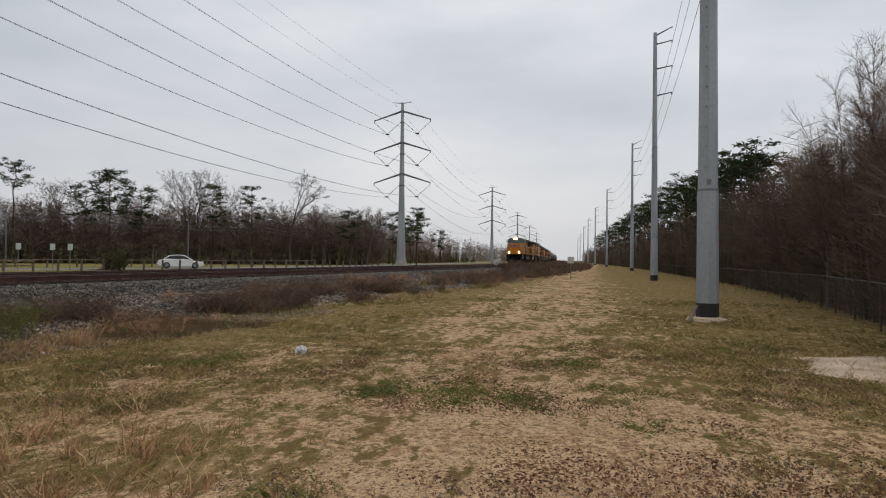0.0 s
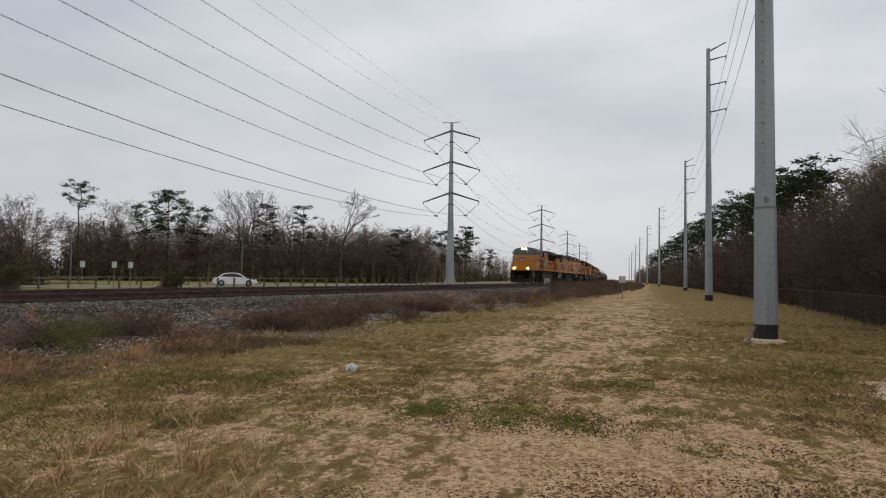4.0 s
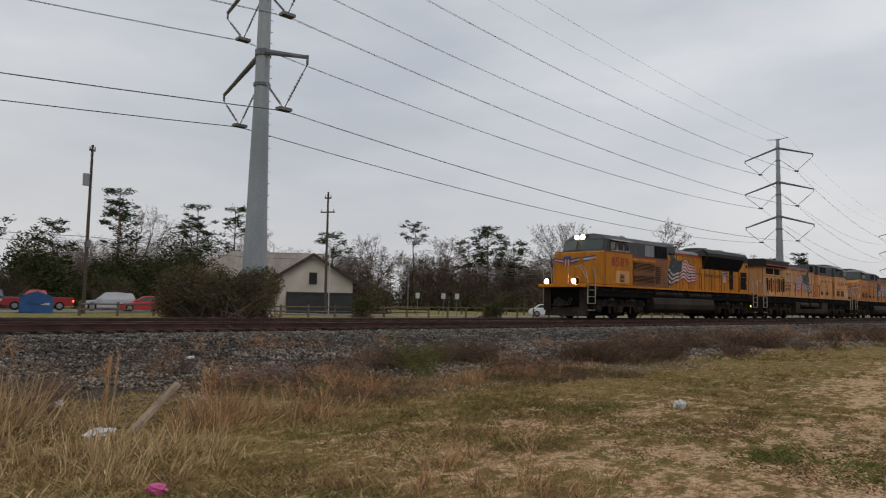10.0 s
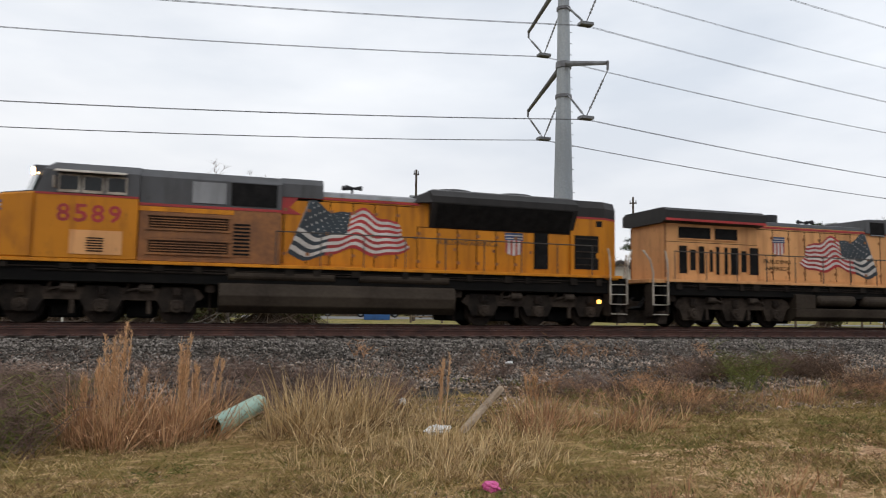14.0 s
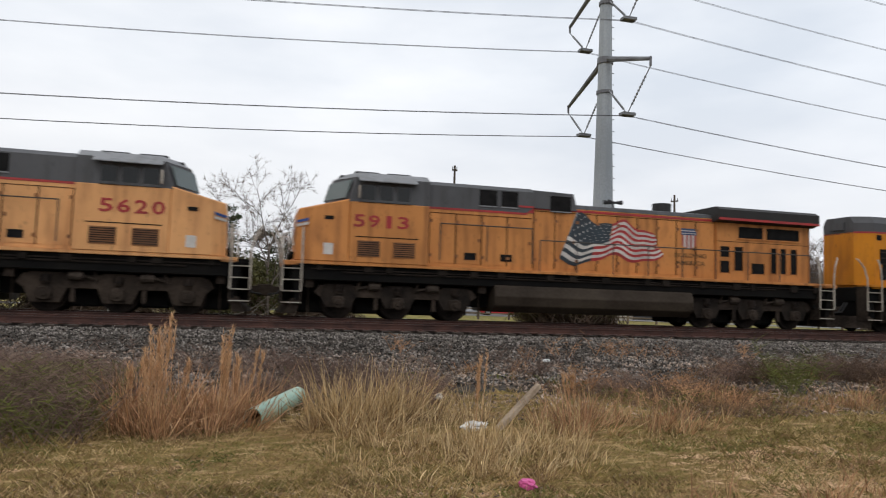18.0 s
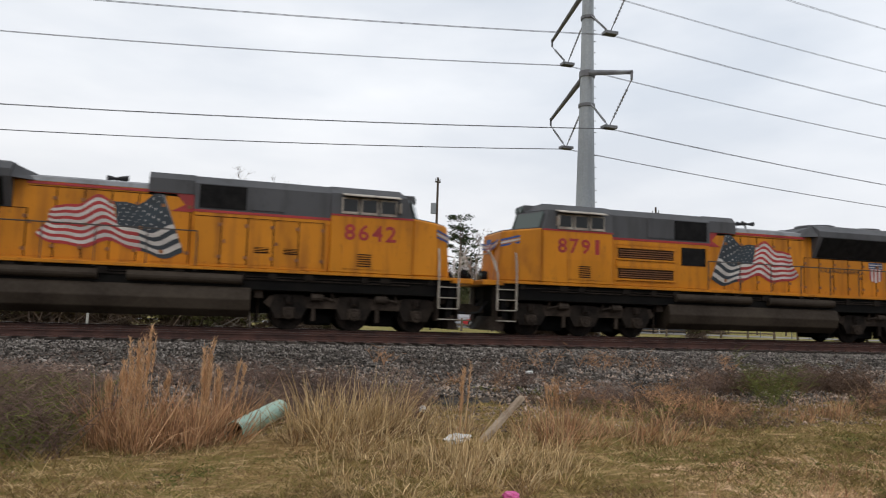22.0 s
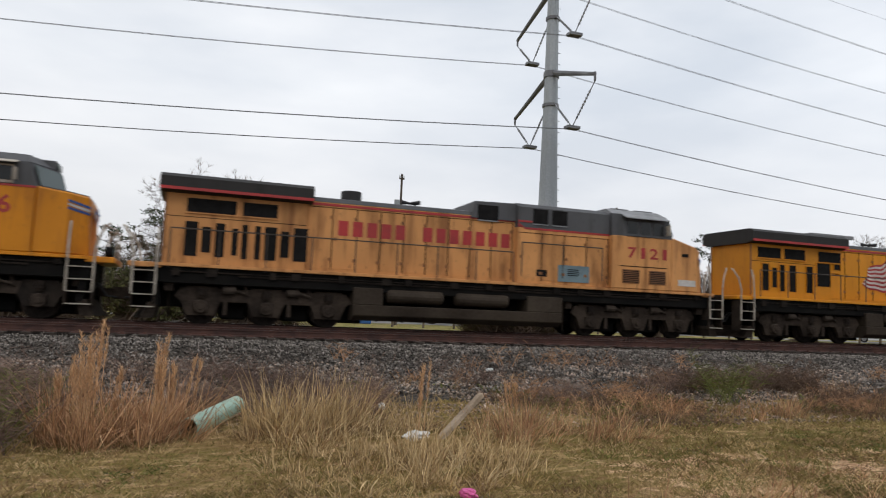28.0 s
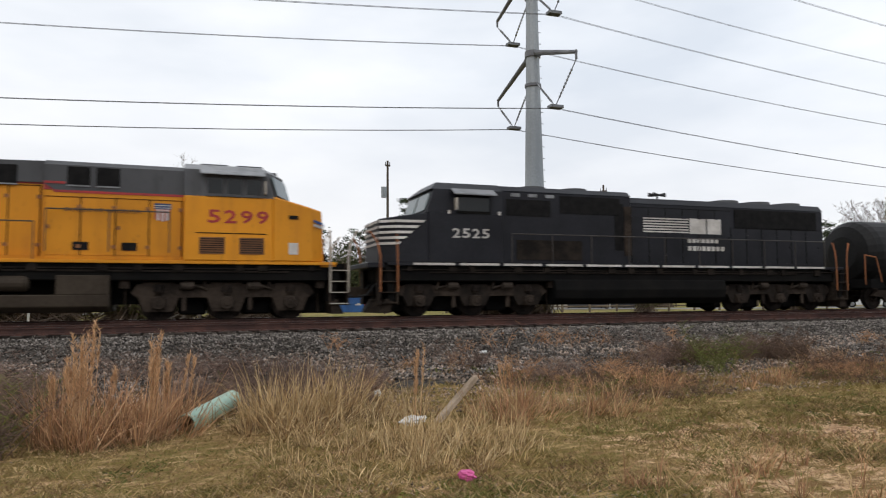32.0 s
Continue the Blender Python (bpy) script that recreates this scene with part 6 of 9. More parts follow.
def tower_at(i):
    x, y = TOWERS[i]
    return pose(x, y, 0.30 if i else 0.3, 0, 0, math.degrees(tower_heading(i)))


first_tower = make_tower()
first_tower.matrix_basis = tower_at(0)
for k in range(1, len(TOWERS)):
    copy_thing(first_tower, tower_at(k))


def sagging(a, b, sag, n):
    a, b = Vector(a), Vector(b)
    return [a.lerp(b, i / n) - Vector((0, 0, 4 * sag * (i / n) * (1 - i / n))) for i in range(n + 1)]


def wire_run(points, sags, radius, name, label, group):
    # one unbroken strand: square rings joined end to end
    line = []
    for (a, b), sag in zip(zip(points, points[1:]), sags):
        line += sagging(a, b, sag, 22)[(1 if line else 0):]
    s = Shape()
    for k, p in enumerate(line):
        d = (line[min(k + 1, len(line) - 1)] - line[max(k - 1, 0)]).normalized()
        u = Vector((-d.y, d.x, 0)).normalized()
        w = d.cross(u)
        s.v += [tuple(p + u * radius), tuple(p + w * radius), tuple(p - u * radius), tuple(p - w * radius)]
        if k:
            for c in range(4):
                e = (c + 1) % 4
                s.f.append((4 * k - 4 + c, 4 * k - 4 + e, 4 * k + e, 4 * k + c))
                s.m.append(0)
    return tagged(part(name, s, M_wire, tidy=False), label, "cable", group)


SAGS = [1.5, 1.35, 2.9, 2.9, 2.9, 2.9]
for z in ARM_LEVELS:
    for side in (1, -1):
        for twin in (-0.05, 0.05):
            pts = []
            for i, (x, y) in enumerate(TOWERS):
                h = tower_heading(i)
                o = side * 2.35 + twin
                pts.append((x - o * math.sin(h), y + o * math.cos(h), 0.30 + z - 3.5))
            wire_run(pts, SAGS, 0.012, "power_cable", "dark sagging power cable strung between towers", "cables on the towers")
for side in (1, -1):
    pts = [(x - side * 1.4 * math.sin(tower_heading(i)), y + side * 1.4 * math.cos(tower_heading(i)), 25.4) for i, (x, y) in enumerate(TOWERS)]
    wire_run(pts, [s * 0.8 for s in SAGS], 0.010, "shield_wire", "thin wire along the tower tops", "cables on the towers")

# the row of single poles beside the wood
POLES = [(20.5, -4.08), (59.7, -7.4), (115.65, -10.75), (189.8, -11.1), (255.9, -10.85), (323.0, -10.5), (397.0, -10.5), (500.0, -10.8), (600.0, -11.0)]


def make_pole():
    root = empty("power_pole")
    for a, b, extra in ((0.45, 3.55, 0.012), (3.6, 10.9, 0.0), (10.95, 20.4, -0.01)):
        s = Shape()
        s.tube((0, 0, a), (0, 0, b), np.interp(a, [0, 20.4], [0.29, 0.155]) + extra, np.interp(b, [0, 20.4], [0.29, 0.155]) + extra, 8)
        part("pole_section", s, M_steel, root)
    for z in (3.57, 10.92):
        s = Shape()
        r = float(np.interp(z, [0, 20.4], [0.29, 0.155]))
        s.tube((0, 0, z - 0.03), (0, 0, z + 0.03), r + 0.016, r + 0.016, 8)
        part("joint_band", s, M_steel_dark, root)
    s = Shape()
    s.tube((0, 0, -0.2), (0, 0, 0.46), 0.305, 0.30, 8)
    part("coated_base", s, M_black, root, "black coated foot")
    s = Shape()
    s.box(-0.03, 0.0, -0.315, -0.305, 0, 0.01)
    s = Shape()
    s.box(-0.29, -0.272, -0.06, 0.06, 3.7, 3.85)
    part("number_tag", s, M_steel_dark, root)
    for k in range(26):
        z = 4.2 + k * 0.55
        r = float(np.interp(z, [0, 20.4], [0.29, 0.155]))
        s = Shape()
        s.tube((-r * 0.85, 0.07, z), (-r - 0.05, 0.09, z), 0.018, 0.018, 5)
        part("peg", s, M_steel_dark, root)
    for z, rise in ((20.2, 0.62), (19.45, 0.25), (17.4, 0.22), (15.2, 0.22)):
        s = Shape()
        s.tube((0, -0.12, z), (0, -1.35, z + rise), 0.06, 0.04, 6)
        if rise < 0.5:
            s.tube((0, -1.32, z + rise + 0.03), (0, -1.32, z + rise - 0.22), 0.045, 0.045, 6)
        part("arm", s, M_steel_dark, root, "short steel arm")
    tagged(root, "slim galvanised steel power pole with arms on one side", "power pole", "poles along the wood")
    return root


first_pole = make_pole()


def pole_heading(i):
    a, b = POLES[max(i - 1, 0)], POLES[min(i + 1, len(POLES) - 1)]
    return math.degrees(math.atan2(b[1] - a[1], b[0] - a[0]))


first_pole.matrix_basis = pose(*POLES[0], 0.0, 0, 0, pole_heading(0))
for k in range(1, len(POLES)):
    copy_thing(first_pole, pose(*POLES[k], 0.0, 0, 0.25 if k == 1 else 0, pole_heading(k)))
for z in (19.45, 17.4, 15.2):
    pts = [(-40.0, 4.0, z)] + [(x + 1.32 * math.sin(radians(pole_heading(i))), y - 1.32 * math.cos(radians(pole_heading(i))), z) for i, (x, y) in enumerate(POLES)]
    wire_run(pts, [0.6] + [0.5, 0.9, 1.4, 1.2, 1.2, 1.3, 1.8, 1.8], 0.014, "power_cable", "thin cable along the slim poles", "cables on the slim poles")
# the loose board and heap of sand at the nearest pole's foot
s = Shape()
s.solid([(19.3, -3.35, 0.0), (19.36, -3.45, 0.0), (20.2, -3.78, 0.36), (20.16, -3.68, 0.36)], [(19.3, -3.35, 0.05), (19.36, -3.45, 0.05), (20.2, -3.78, 0.42), (20.16, -3.68, 0.42)])
tagged(part("loose_board", s, M_fence), "weathered grey board leaning on a power pole", "board")
bm = bmesh.new()
bmesh.ops.create_icosphere(bm, subdivisions=3, radius=1.0)
for vv in bm.verts:
    k = 1 + 0.25 * noise.noise(vv.co * 2.1)
    vv.co = Vector((vv.co.x * 0.75 * k, vv.co.y * 0.9 * k, vv.co.z * 0.12 * k))
me = bpy.data.meshes.new("sand_mound")
bm.to_mesh(me)
bm.free()
M_sand = material("pale_sand", (0.66, 0.52, 0.385), (0.42, 0.315, 0.22), 2.0, 30.0, 0.95, bump=0.4)
me.materials.append(M_sand)
me.polygons.foreach_set("use_smooth", [True] * len(me.polygons))
tagged(part("sand_mound", me, None, at=pose(20.4, -4.05, 0.0)), "small heap of pale sand round a pole's foot", "sand mound").scale = (0.62, 0.62, 0.8)

# ---- plants ----
rng = np.random.default_rng(7)


def mesh_of(name, verts, faces, mat):
    me = bpy.data.meshes.new(name)
    verts = np.asarray(verts, np.float32)
    sizes = np.fromiter((len(f) for f in faces), np.int32)
    loops = np.fromiter(itertools.chain.from_iterable(faces), np.int32)
    me.vertices.add(len(verts))
    me.vertices.foreach_set("co", verts.reshape(-1))
    me.loops.add(len(loops))
    me.loops.foreach_set("vertex_index", loops)
    me.polygons.add(len(sizes))
    me.polygons.foreach_set("loop_start", np.cumsum(sizes) - sizes)
    me.update(calc_edges=True)
    me.materials.append(mat)
    return me


def blades(base, tip, width, sag=0.0):
    """Thin tapered leaves or twigs from base to tip, each five points; returns points and faces."""
    base, tip = np.asarray(base, float), np.asarray(tip, float)
    n = len(base)
    width = np.broadcast_to(np.asarray(width, float), (n,))
    ang = rng.uniform(0, 2 * math.pi, n)
    d = tip - base
    rnd = np.stack([np.cos(ang), np.sin(ang), np.zeros(n)], -1)
    side = np.cross(d, rnd)
    side /= np.linalg.norm(side, axis=1, keepdims=True) + 1e-9
    side *= width[:, None] * 0.5
    mid = base + d * 0.55
    mid[:, 2] += sag * np.linalg.norm(d, axis=1)
    v = np.stack([base - side, base + side, mid + side * 0.75, mid - side * 0.75, tip], 1).reshape(-1, 3)
    k = np.arange(n)[:, None] * 5
    quads = (k + np.array([0, 1, 2, 3])).tolist()
    tris = (k + np.array([3, 2, 4])).tolist()
    return v, quads + tris


def join(sets):
    vs, fs, k = [], [], 0
    for v, f in sets:
        vs.append(np.asarray(v))
        fs += [tuple(i + k for i in q) for q in f]
        k += len(v)
    return np.concatenate(vs), fs


def up_rand(n, lift=0.6):
    """Random directions that lean upwards."""
    a = rng.uniform(0, 2 * math.pi, n)
    z = rng.uniform(lift - 0.5, lift + 0.5, n)
    d = np.stack([np.cos(a), np.sin(a), z], -1)
    return d / np.linalg.norm(d, axis=1, keepdims=True)


def bare_tree(height, spread, twigs=7, trunk=0.18, seed=0, lean=0.0, name="bare_tree", label="", leafy=None, fine=1.0):
    """A leafless winter tree: trunk and limbs as tapered tubes, with a crown of fine twigs."""
    global rng
    keep, rng = rng, np.random.default_rng(100 + seed)
    wood = Shape()
    ends = []

    def grow(p, d, length, r, depth):
        segs = 3 if depth == 0 else 2
        for _ in range(segs):
            bend = Vector(rng.normal(0, 0.16 if depth else 0.07, 3))
            d2 = (d + bend + Vector((0, 0, 0.06))).normalized()
            q = p + d2 * (length / segs)
            r2 = r * (0.80 if depth else 0.86)
            wood.tube(p, q, r, r2, 6 if depth < 2 else 4)
            if depth >= 1:
                ends.append((q, d2, length))
            if depth < 4 and rng.random() < (0.9 if depth else 0.75):
                side = Vector(rng.normal(0, 1, 3))
                nd = (d2 * 0.75 + side.normalized() * spread).normalized()
                nd.z = max(nd.z, 0.05)
                grow(q, nd, length * rng.uniform(0.55, 0.75), r2 * 0.6, depth + 1)
            p, d, r = q, d2, r2
        if depth < 4:
            for _ in range(2):
                side = Vector(rng.normal(0, 1, 3))
                nd = (d * 0.9 + side.normalized() * spread * 0.8).normalized()
                grow(p, nd, length * rng.uniform(0.55, 0.72), r * 0.75, depth + 1)
        else:
            ends.append((p, d, length))

    grow(Vector((0, 0, -0.1)), Vector((lean, 0, 1)).normalized(), height * 0.42, trunk, 0)
    root = empty(name)
    part("trunk", wood, M_bark, root, tidy=False)
    b, t, w = [], [], []
    for q, d, length in ends:
        for _ in range(twigs):
            dd = (np.array(d) + rng.normal(0, 0.55, 3))
            dd /= np.linalg.norm(dd)
            L = rng.uniform(0.25, 0.7) * min(1.2, 0.45 + length * 0.5)
            b.append(q)
            t.append(np.array(q) + dd * L)
            w.append(rng.uniform(0.008, 0.02) * (0.5 + height * 0.05) * fine)
    v, f = blades(b, t, w)
    part("crown", mesh_of("crown", v, f, M_twig), None, root, "fine bare twigs")
    if leafy is not None:
        k = min(len(ends), 220)
        pick = rng.choice(len(ends), k, replace=False)
        bb = np.array([ends[i][0] for i in pick]).repeat(6, 0)
        bb = bb + rng.normal(0, 0.12, bb.shape)
        tt = bb + up_rand(len(bb), 0.1) * rng.uniform(0.06, 0.14, (len(bb), 1))
        v, f = blades(bb, tt, 0.06)
        part("leaves", mesh_of("leaves", v, f, leafy), None, root, "a few remaining leaves")
    tagged(root, label or "leafless grey-brown winter tree with a fine twiggy crown", "tree", "trees")
    rng = keep
    return root


def pine_tree(height, crown_from, spread, seed=0, clumps=34, name="pine_tree", label="", needle=None):
    """A tall pine: bare trunk, short limbs and needle clumps with gaps between."""
    global rng
    keep, rng = rng, np.random.default_rng(500 + seed)
    root = empty(name)
    wood = Shape()
    p, r = Vector((0, 0, -0.1)), height * 0.0115
    pts = [p]
    n = 7
    for i in range(n):
        q = Vector((rng.normal(0, 0.05) * (i + 1) * 0.5, rng.normal(0, 0.05) * (i + 1) * 0.5, height * 0.96 * (i + 1) / n))
        wood.tube(pts[-1], q, r * (1 - i / n * 0.75), r * (1 - (i + 1) / n * 0.75), 7)
        pts.append(q)
    b, t, w = [], [], []
    for k in range(clumps):
        f = rng.beta(1.3, 1.0)
        z = height * (crown_from + (0.98 - crown_from) * f)
        reach = spread * (0.35 + 0.75 * math.sin(math.pi * min(1.0, 0.12 + 0.8 * f))) * rng.uniform(0.3, 1.0)
        a = rng.uniform(0, 2 * math.pi)
        c = Vector((math.cos(a) * reach, math.sin(a) * reach, z + reach * 0.12))
        base = Vector((0, 0, z - reach * 0.25))
        wood.tube(base, c, 0.05, 0.02, 4)
        size = rng.uniform(0.45, 0.95) * spread * 0.33
        m = 46
        cc = np.array(c) + rng.normal(0, 1, (m, 3)) * np.array([size, size, size * 0.45]) * 0.55
        d = up_rand(m, 0.25)
        b.append(cc)
        t.append(cc + d * rng.uniform(0.18, 0.42, (m, 1)) * (0.5 + spread * 0.22))
        w.append(rng.uniform(0.05, 0.13, m) * (0.5 + spread * 0.25))
    part("trunk", wood, M_bark_pine, root, tidy=False)
    v, f = blades(np.concatenate(b), np.concatenate(t), np.concatenate(w))
    part("crown", mesh_of("crown", v, f, needle or M_needle), None, root, "dark green needle clumps")
    tagged(root, label or "tall dark green pine with a bare trunk", "pine tree", "trees")
    rng = keep
    return root


def shrub(width, height, seed, mat, name, label, count=2200, twig_share=0.35, leaf=0.16):
    """A rounded, uneven bush of twigs and small leaves."""
    global rng
    keep, rng = rng, np.random.default_rng(900 + seed)
    root = empty(name)
    lobes = [(rng.uniform(-0.36, 0.36) * width, rng.uniform(-0.22, 0.22) * width, rng.uniform(0.3, 0.72) * height, rng.uniform(0.16, 0.28) * width, rng.uniform(0.2, 0.36) * height) for _ in range(11)]
    pts = []
    for x, y, z, rw, rh in lobes:
        m = count // 11
        d = rng.normal(0, 1, (m, 3))
        d /= np.linalg.norm(d, axis=1, keepdims=True)
        rad = rng.uniform(0.55, 1.08, (m, 1)) ** 0.7
        q = np.array([x, y, z]) + d * rad * np.array([rw, rw * 0.8, rh])
        pts.append(q[q[:, 2] > 0.02])
    pts = np.concatenate(pts)
    tips = pts + up_rand(len(pts), 0.3) * rng.uniform(0.5, 1.3, (len(pts), 1)) * leaf
    v, f = blades(pts, tips, leaf * 0.5)
    part("leaves", mesh_of("leaves", v, f, mat), None, root)
    m = int(count * twig_share * 0.4)
    bb = np.stack([rng.normal(0, width * 0.15, m), rng.normal(0, width * 0.12, m), np.zeros(m)], -1)
    tt = pts[rng.integers(0, len(pts), m)] * np.array([1.06, 1.06, 1.08])
    v, f = blades(bb, tt, 0.045)
    part("stem_tangle", mesh_of("stem_tangle", v, f, M_twig), None, root)
    tagged(root, label, "bush", "bushes")
    rng = keep
    return root


def thicket(name, places, heights, label, twig_len=1.3, twigs=15, mat=None, width=0.09, category="wood", stem=1.0):
    """Dense winter brush: stems with twigs, one joined mesh."""
    n = len(places)
    z0 = ground_z(places[:, 0], places[:, 1])
    base = np.stack([places[:, 0], places[:, 1], z0 - 0.05], -1)
    top = base + np.stack([rng.normal(0, 0.06, n) * heights, rng.normal(0, 0.06, n) * heights, heights], -1)
    sets = [blades(base, top, width * stem * rng.uniform(0.8, 2.2, n))]
    f = rng.uniform(0.05, 0.98, (n, twigs))
    b = base[:, None] + (top - base)[:, None] * f[..., None]
    b = b.reshape(-1, 3)
    L = (twig_len * rng.uniform(0.35, 1.0, (n, twigs)) * (0.45 + 0.05 * heights[:, None]) * (1.15 - 0.55 * f)).reshape(-1, 1) * 1.6
    t = b + up_rand(len(b), 0.55) * L
    sets.append(blades(b, t, width * rng.uniform(0.25, 0.8, len(b))))
    v, fc = join(sets)
    return tagged(part(name, mesh_of(name, v, fc, mat or M_twig), None), label, category, kind="stuff")


def strip_places(x0, y0, x1, y1, depth, n, power=1.0):
    """n random places in a band from one end to the other, depth deep to the left of its way."""
    u = rng.uniform(0, 1, n) ** power
    d = rng.uniform(0, 1, n) ** 1.2 * depth
    dx, dy = x1 - x0, y1 - y0
    L = math.hypot(dx, dy)
    return np.stack([x0 + dx * u - dy / L * d, y0 + dy * u + dx / L * d], -1)


# -- the far wood beyond the road --
# distance haze is put into this lighter brown
M_farwood = material("hazy_brown_woodland", (0.20, 0.148, 0.114), (0.100, 0.075, 0.060), 0.5, 3.0, 0.95, bump=0, per_piece=0.4)
for (x0, y0, x1, y1, depth, n, lo, hi) in ((640, 36, 250, 40, 30, 700, 7, 12), (250, 40, 128, 46, 26, 1100, 6, 12), (132, 34, 96, 88, 30, 3000, 4.5, 11.5), (96, 88, 40, 112, 28, 2500, 4.5, 11.0),
                                           (40, 112, -60, 112, 24, 1500, 4, 8.5)):
    pl = strip_places(x0, y0, x1, y1, -depth, n)
    thicket("woodland", pl, rng.uniform(lo, hi, n), "dense brown leafless woodland beyond the road", 1.6, 48, M_farwood, width=0.10, stem=0.4)
# underwood green, also lightened towards the haze of distance
M_haze_green = material("mixed_underwood", (0.140, 0.124, 0.068), (0.068, 0.062, 0.036), 0.4, 2.0, 0.9, bump=0, per_piece=0.5)
for (x0, y0, x1, y1, n) in ((130, 36, 92, 90, 620), (92, 90, 30, 108, 620), (300, 38, 128, 42, 240), (40, 105, -50, 105, 360)):
    pl = strip_places(x0, y0, x1, y1, -14, n)
    thicket("undergrowth", pl, rng.uniform(1.2, 4.2, n), "dull green undergrowth at the wood's edge", 1.0, 40, M_haze_green, 0.30)

PINES = [pine_tree(16.6, 0.72, 2.6, 1, 26), pine_tree(16.0, 0.50, 3.4, 2, 46), pine_tree(13.0, 0.45, 3.4, 3, 40), pine_tree(14.3, 0.42, 2.3, 4, 34), pine_tree(10.0, 0.4, 2.4, 5, 30)]
BARES = [bare_tree(15.5, 0.62, 6, 0.24, 1), bare_tree(13.5, 0.7, 6, 0.22, 2), bare_tree(10.5, 0.62, 7, 0.16, 3), bare_tree(17.0, 0.75, 6, 0.28, 4)]
USED = set()


def plant(kind, x, y, turn=0.0, z=None):
    z = float(ground_z(np.float64(x), np.float64(y))) if z is None else z
    m = pose(x, y, z, 0, 0, turn)
    if kind.name not in USED:
        USED.add(kind.name)
        kind.matrix_basis = m
        return kind
    return copy_thing(kind, m)


for k, x, y, turn in ((0, 97.7, 85.7, 10), (1, 106.2, 75.0, 80), (2, 104.2, 77.8, 200), (2, 109.0, 70.9, 20), (3, 117.9, 55.0, 50), (3, 114.9, 60.9, 300), (4, 124.3, 38.5, 10), (4, 127.3, 26.8, 90),
                      (4, 128.6, 31.6, 190), (4, 150.0, 33.0, 20), (3, 170.0, 36.0, 220), (4, 210, 37, 77), (3, 44.4, 89.6, 10), (3, 52.7, 85.0, 100), (3, 56.7, 82.4, 220), (2, 29.5, 95.6, 130), (2, 24.5, 93.0, 10),
                      (2, 9.9, 97.5, 310), (4, 16.0, 96.0, 60), (4, 4.0, 94.0, 160), (3, 39.8, 80.7, 70), (2, 61.0, 100.0, 200), (4, 60.4, 66.7, 30), (4, -6, 90, 20), (4, 34, 84, 290)):
    plant(PINES[k], x, y, turn)
for k, x, y, turn in ((1, 101.8, 80.9, 20), (0, 112.6, 65.0, 120), (0, 114.0, 62.5, 250), (3, 120.6, 48.7, 40), (2, 122.8, 42.9, 200), (1, 118.5, 58.0, 330), (2, 110.0, 72.0, 90), (2, 100.0, 84.0, 150), (1, 93.0, 92.0, 15),
                      (2, 85.0, 92.0, 45), (1, 72.0, 98.0, 255), (2, 58.0, 100.0, 75), (1, 48.1, 92.0, 175), (2, 126.0, 36.0, 10), (2, 140.0, 40.0, 99), (2, 88, 86, 310), (1, 20, 100, 111)):
    plant(BARES[k], x, y, turn)

# -- the near wood beside the poles --
EDGE = ((12.0, -5.9), (18.0, -7.8), (27.0, -9.5), (47.0, -11.4), (80.0, -13.0), (120.0, -14.6), (200.0, -15.5), (330.0, -15.0), (620.0, -15.0))
M_brush = material("dark_brown_brushwood", (0.155, 0.113, 0.086), (0.072, 0.053, 0.041), 0.5, 3.0, 0.95, bump=0, per_piece=0.4)
M_darkgreen = material("dull_evergreen_leaves", (0.105, 0.098, 0.048), (0.050, 0.048, 0.025), 0.5, 3.0, 0.9, bump=0, per_piece=0.5)
for (a, b), n, lo, hi in zip(zip(EDGE, EDGE[1:]), (330, 520, 900, 900, 650, 520, 420, 380), (1.5, 2.5, 3.0, 3.5, 4, 5, 6, 7), (4.5, 6.5, 7.0, 8.0, 8.5, 9.5, 11, 11)):
    near = a[0] < 60
    pl = strip_places(*a, *b, -11 if n < 600 else -9, n)
    thicket("brushwood", pl, rng.uniform(lo, hi, n), "dense dark brushwood and vines at the field's edge", 1.25, 64 if near else 36, M_brush, width=0.030 if near else 0.10)
    pl = strip_places(*a, *b, -3.5, n // 2)
    thicket("wood_edge_brush", pl, rng.uniform(0.6, 2.6, n // 2), "low dark tangled brush at the wood's foot", 0.9, 44, M_brush, 0.024 if near else 0.05)
    pl = strip_places(*a, *b, -8, n // 4)
    thicket("evergreen_understorey", pl, rng.uniform(1.5, 4.0, n // 4), "dull dark green leaves within the brushwood", 0.8, 40, M_darkgreen, 0.07 if near else 0.16)
NEAR_BARE = bare_tree(7.6, 0.6, 8, 0.13, 12, label="crooked leafless tree at the wood's edge", fine=0.7)
for x, y, turn in ((33.5, -14.5, 80), (26.5, -13.2, 200), (39.0, -13.5, 310), (45.0, -14.0, 30), (54.0, -15.0, 100), (62, -15, 250)):
    plant(NEAR_BARE, x, y, turn)
M_finetwig = material("brown_fine_twigs", (0.22, 0.162, 0.118), (0.12, 0.088, 0.064), 0.5, 3.0, 0.95, bump=0, per_piece=0.35)


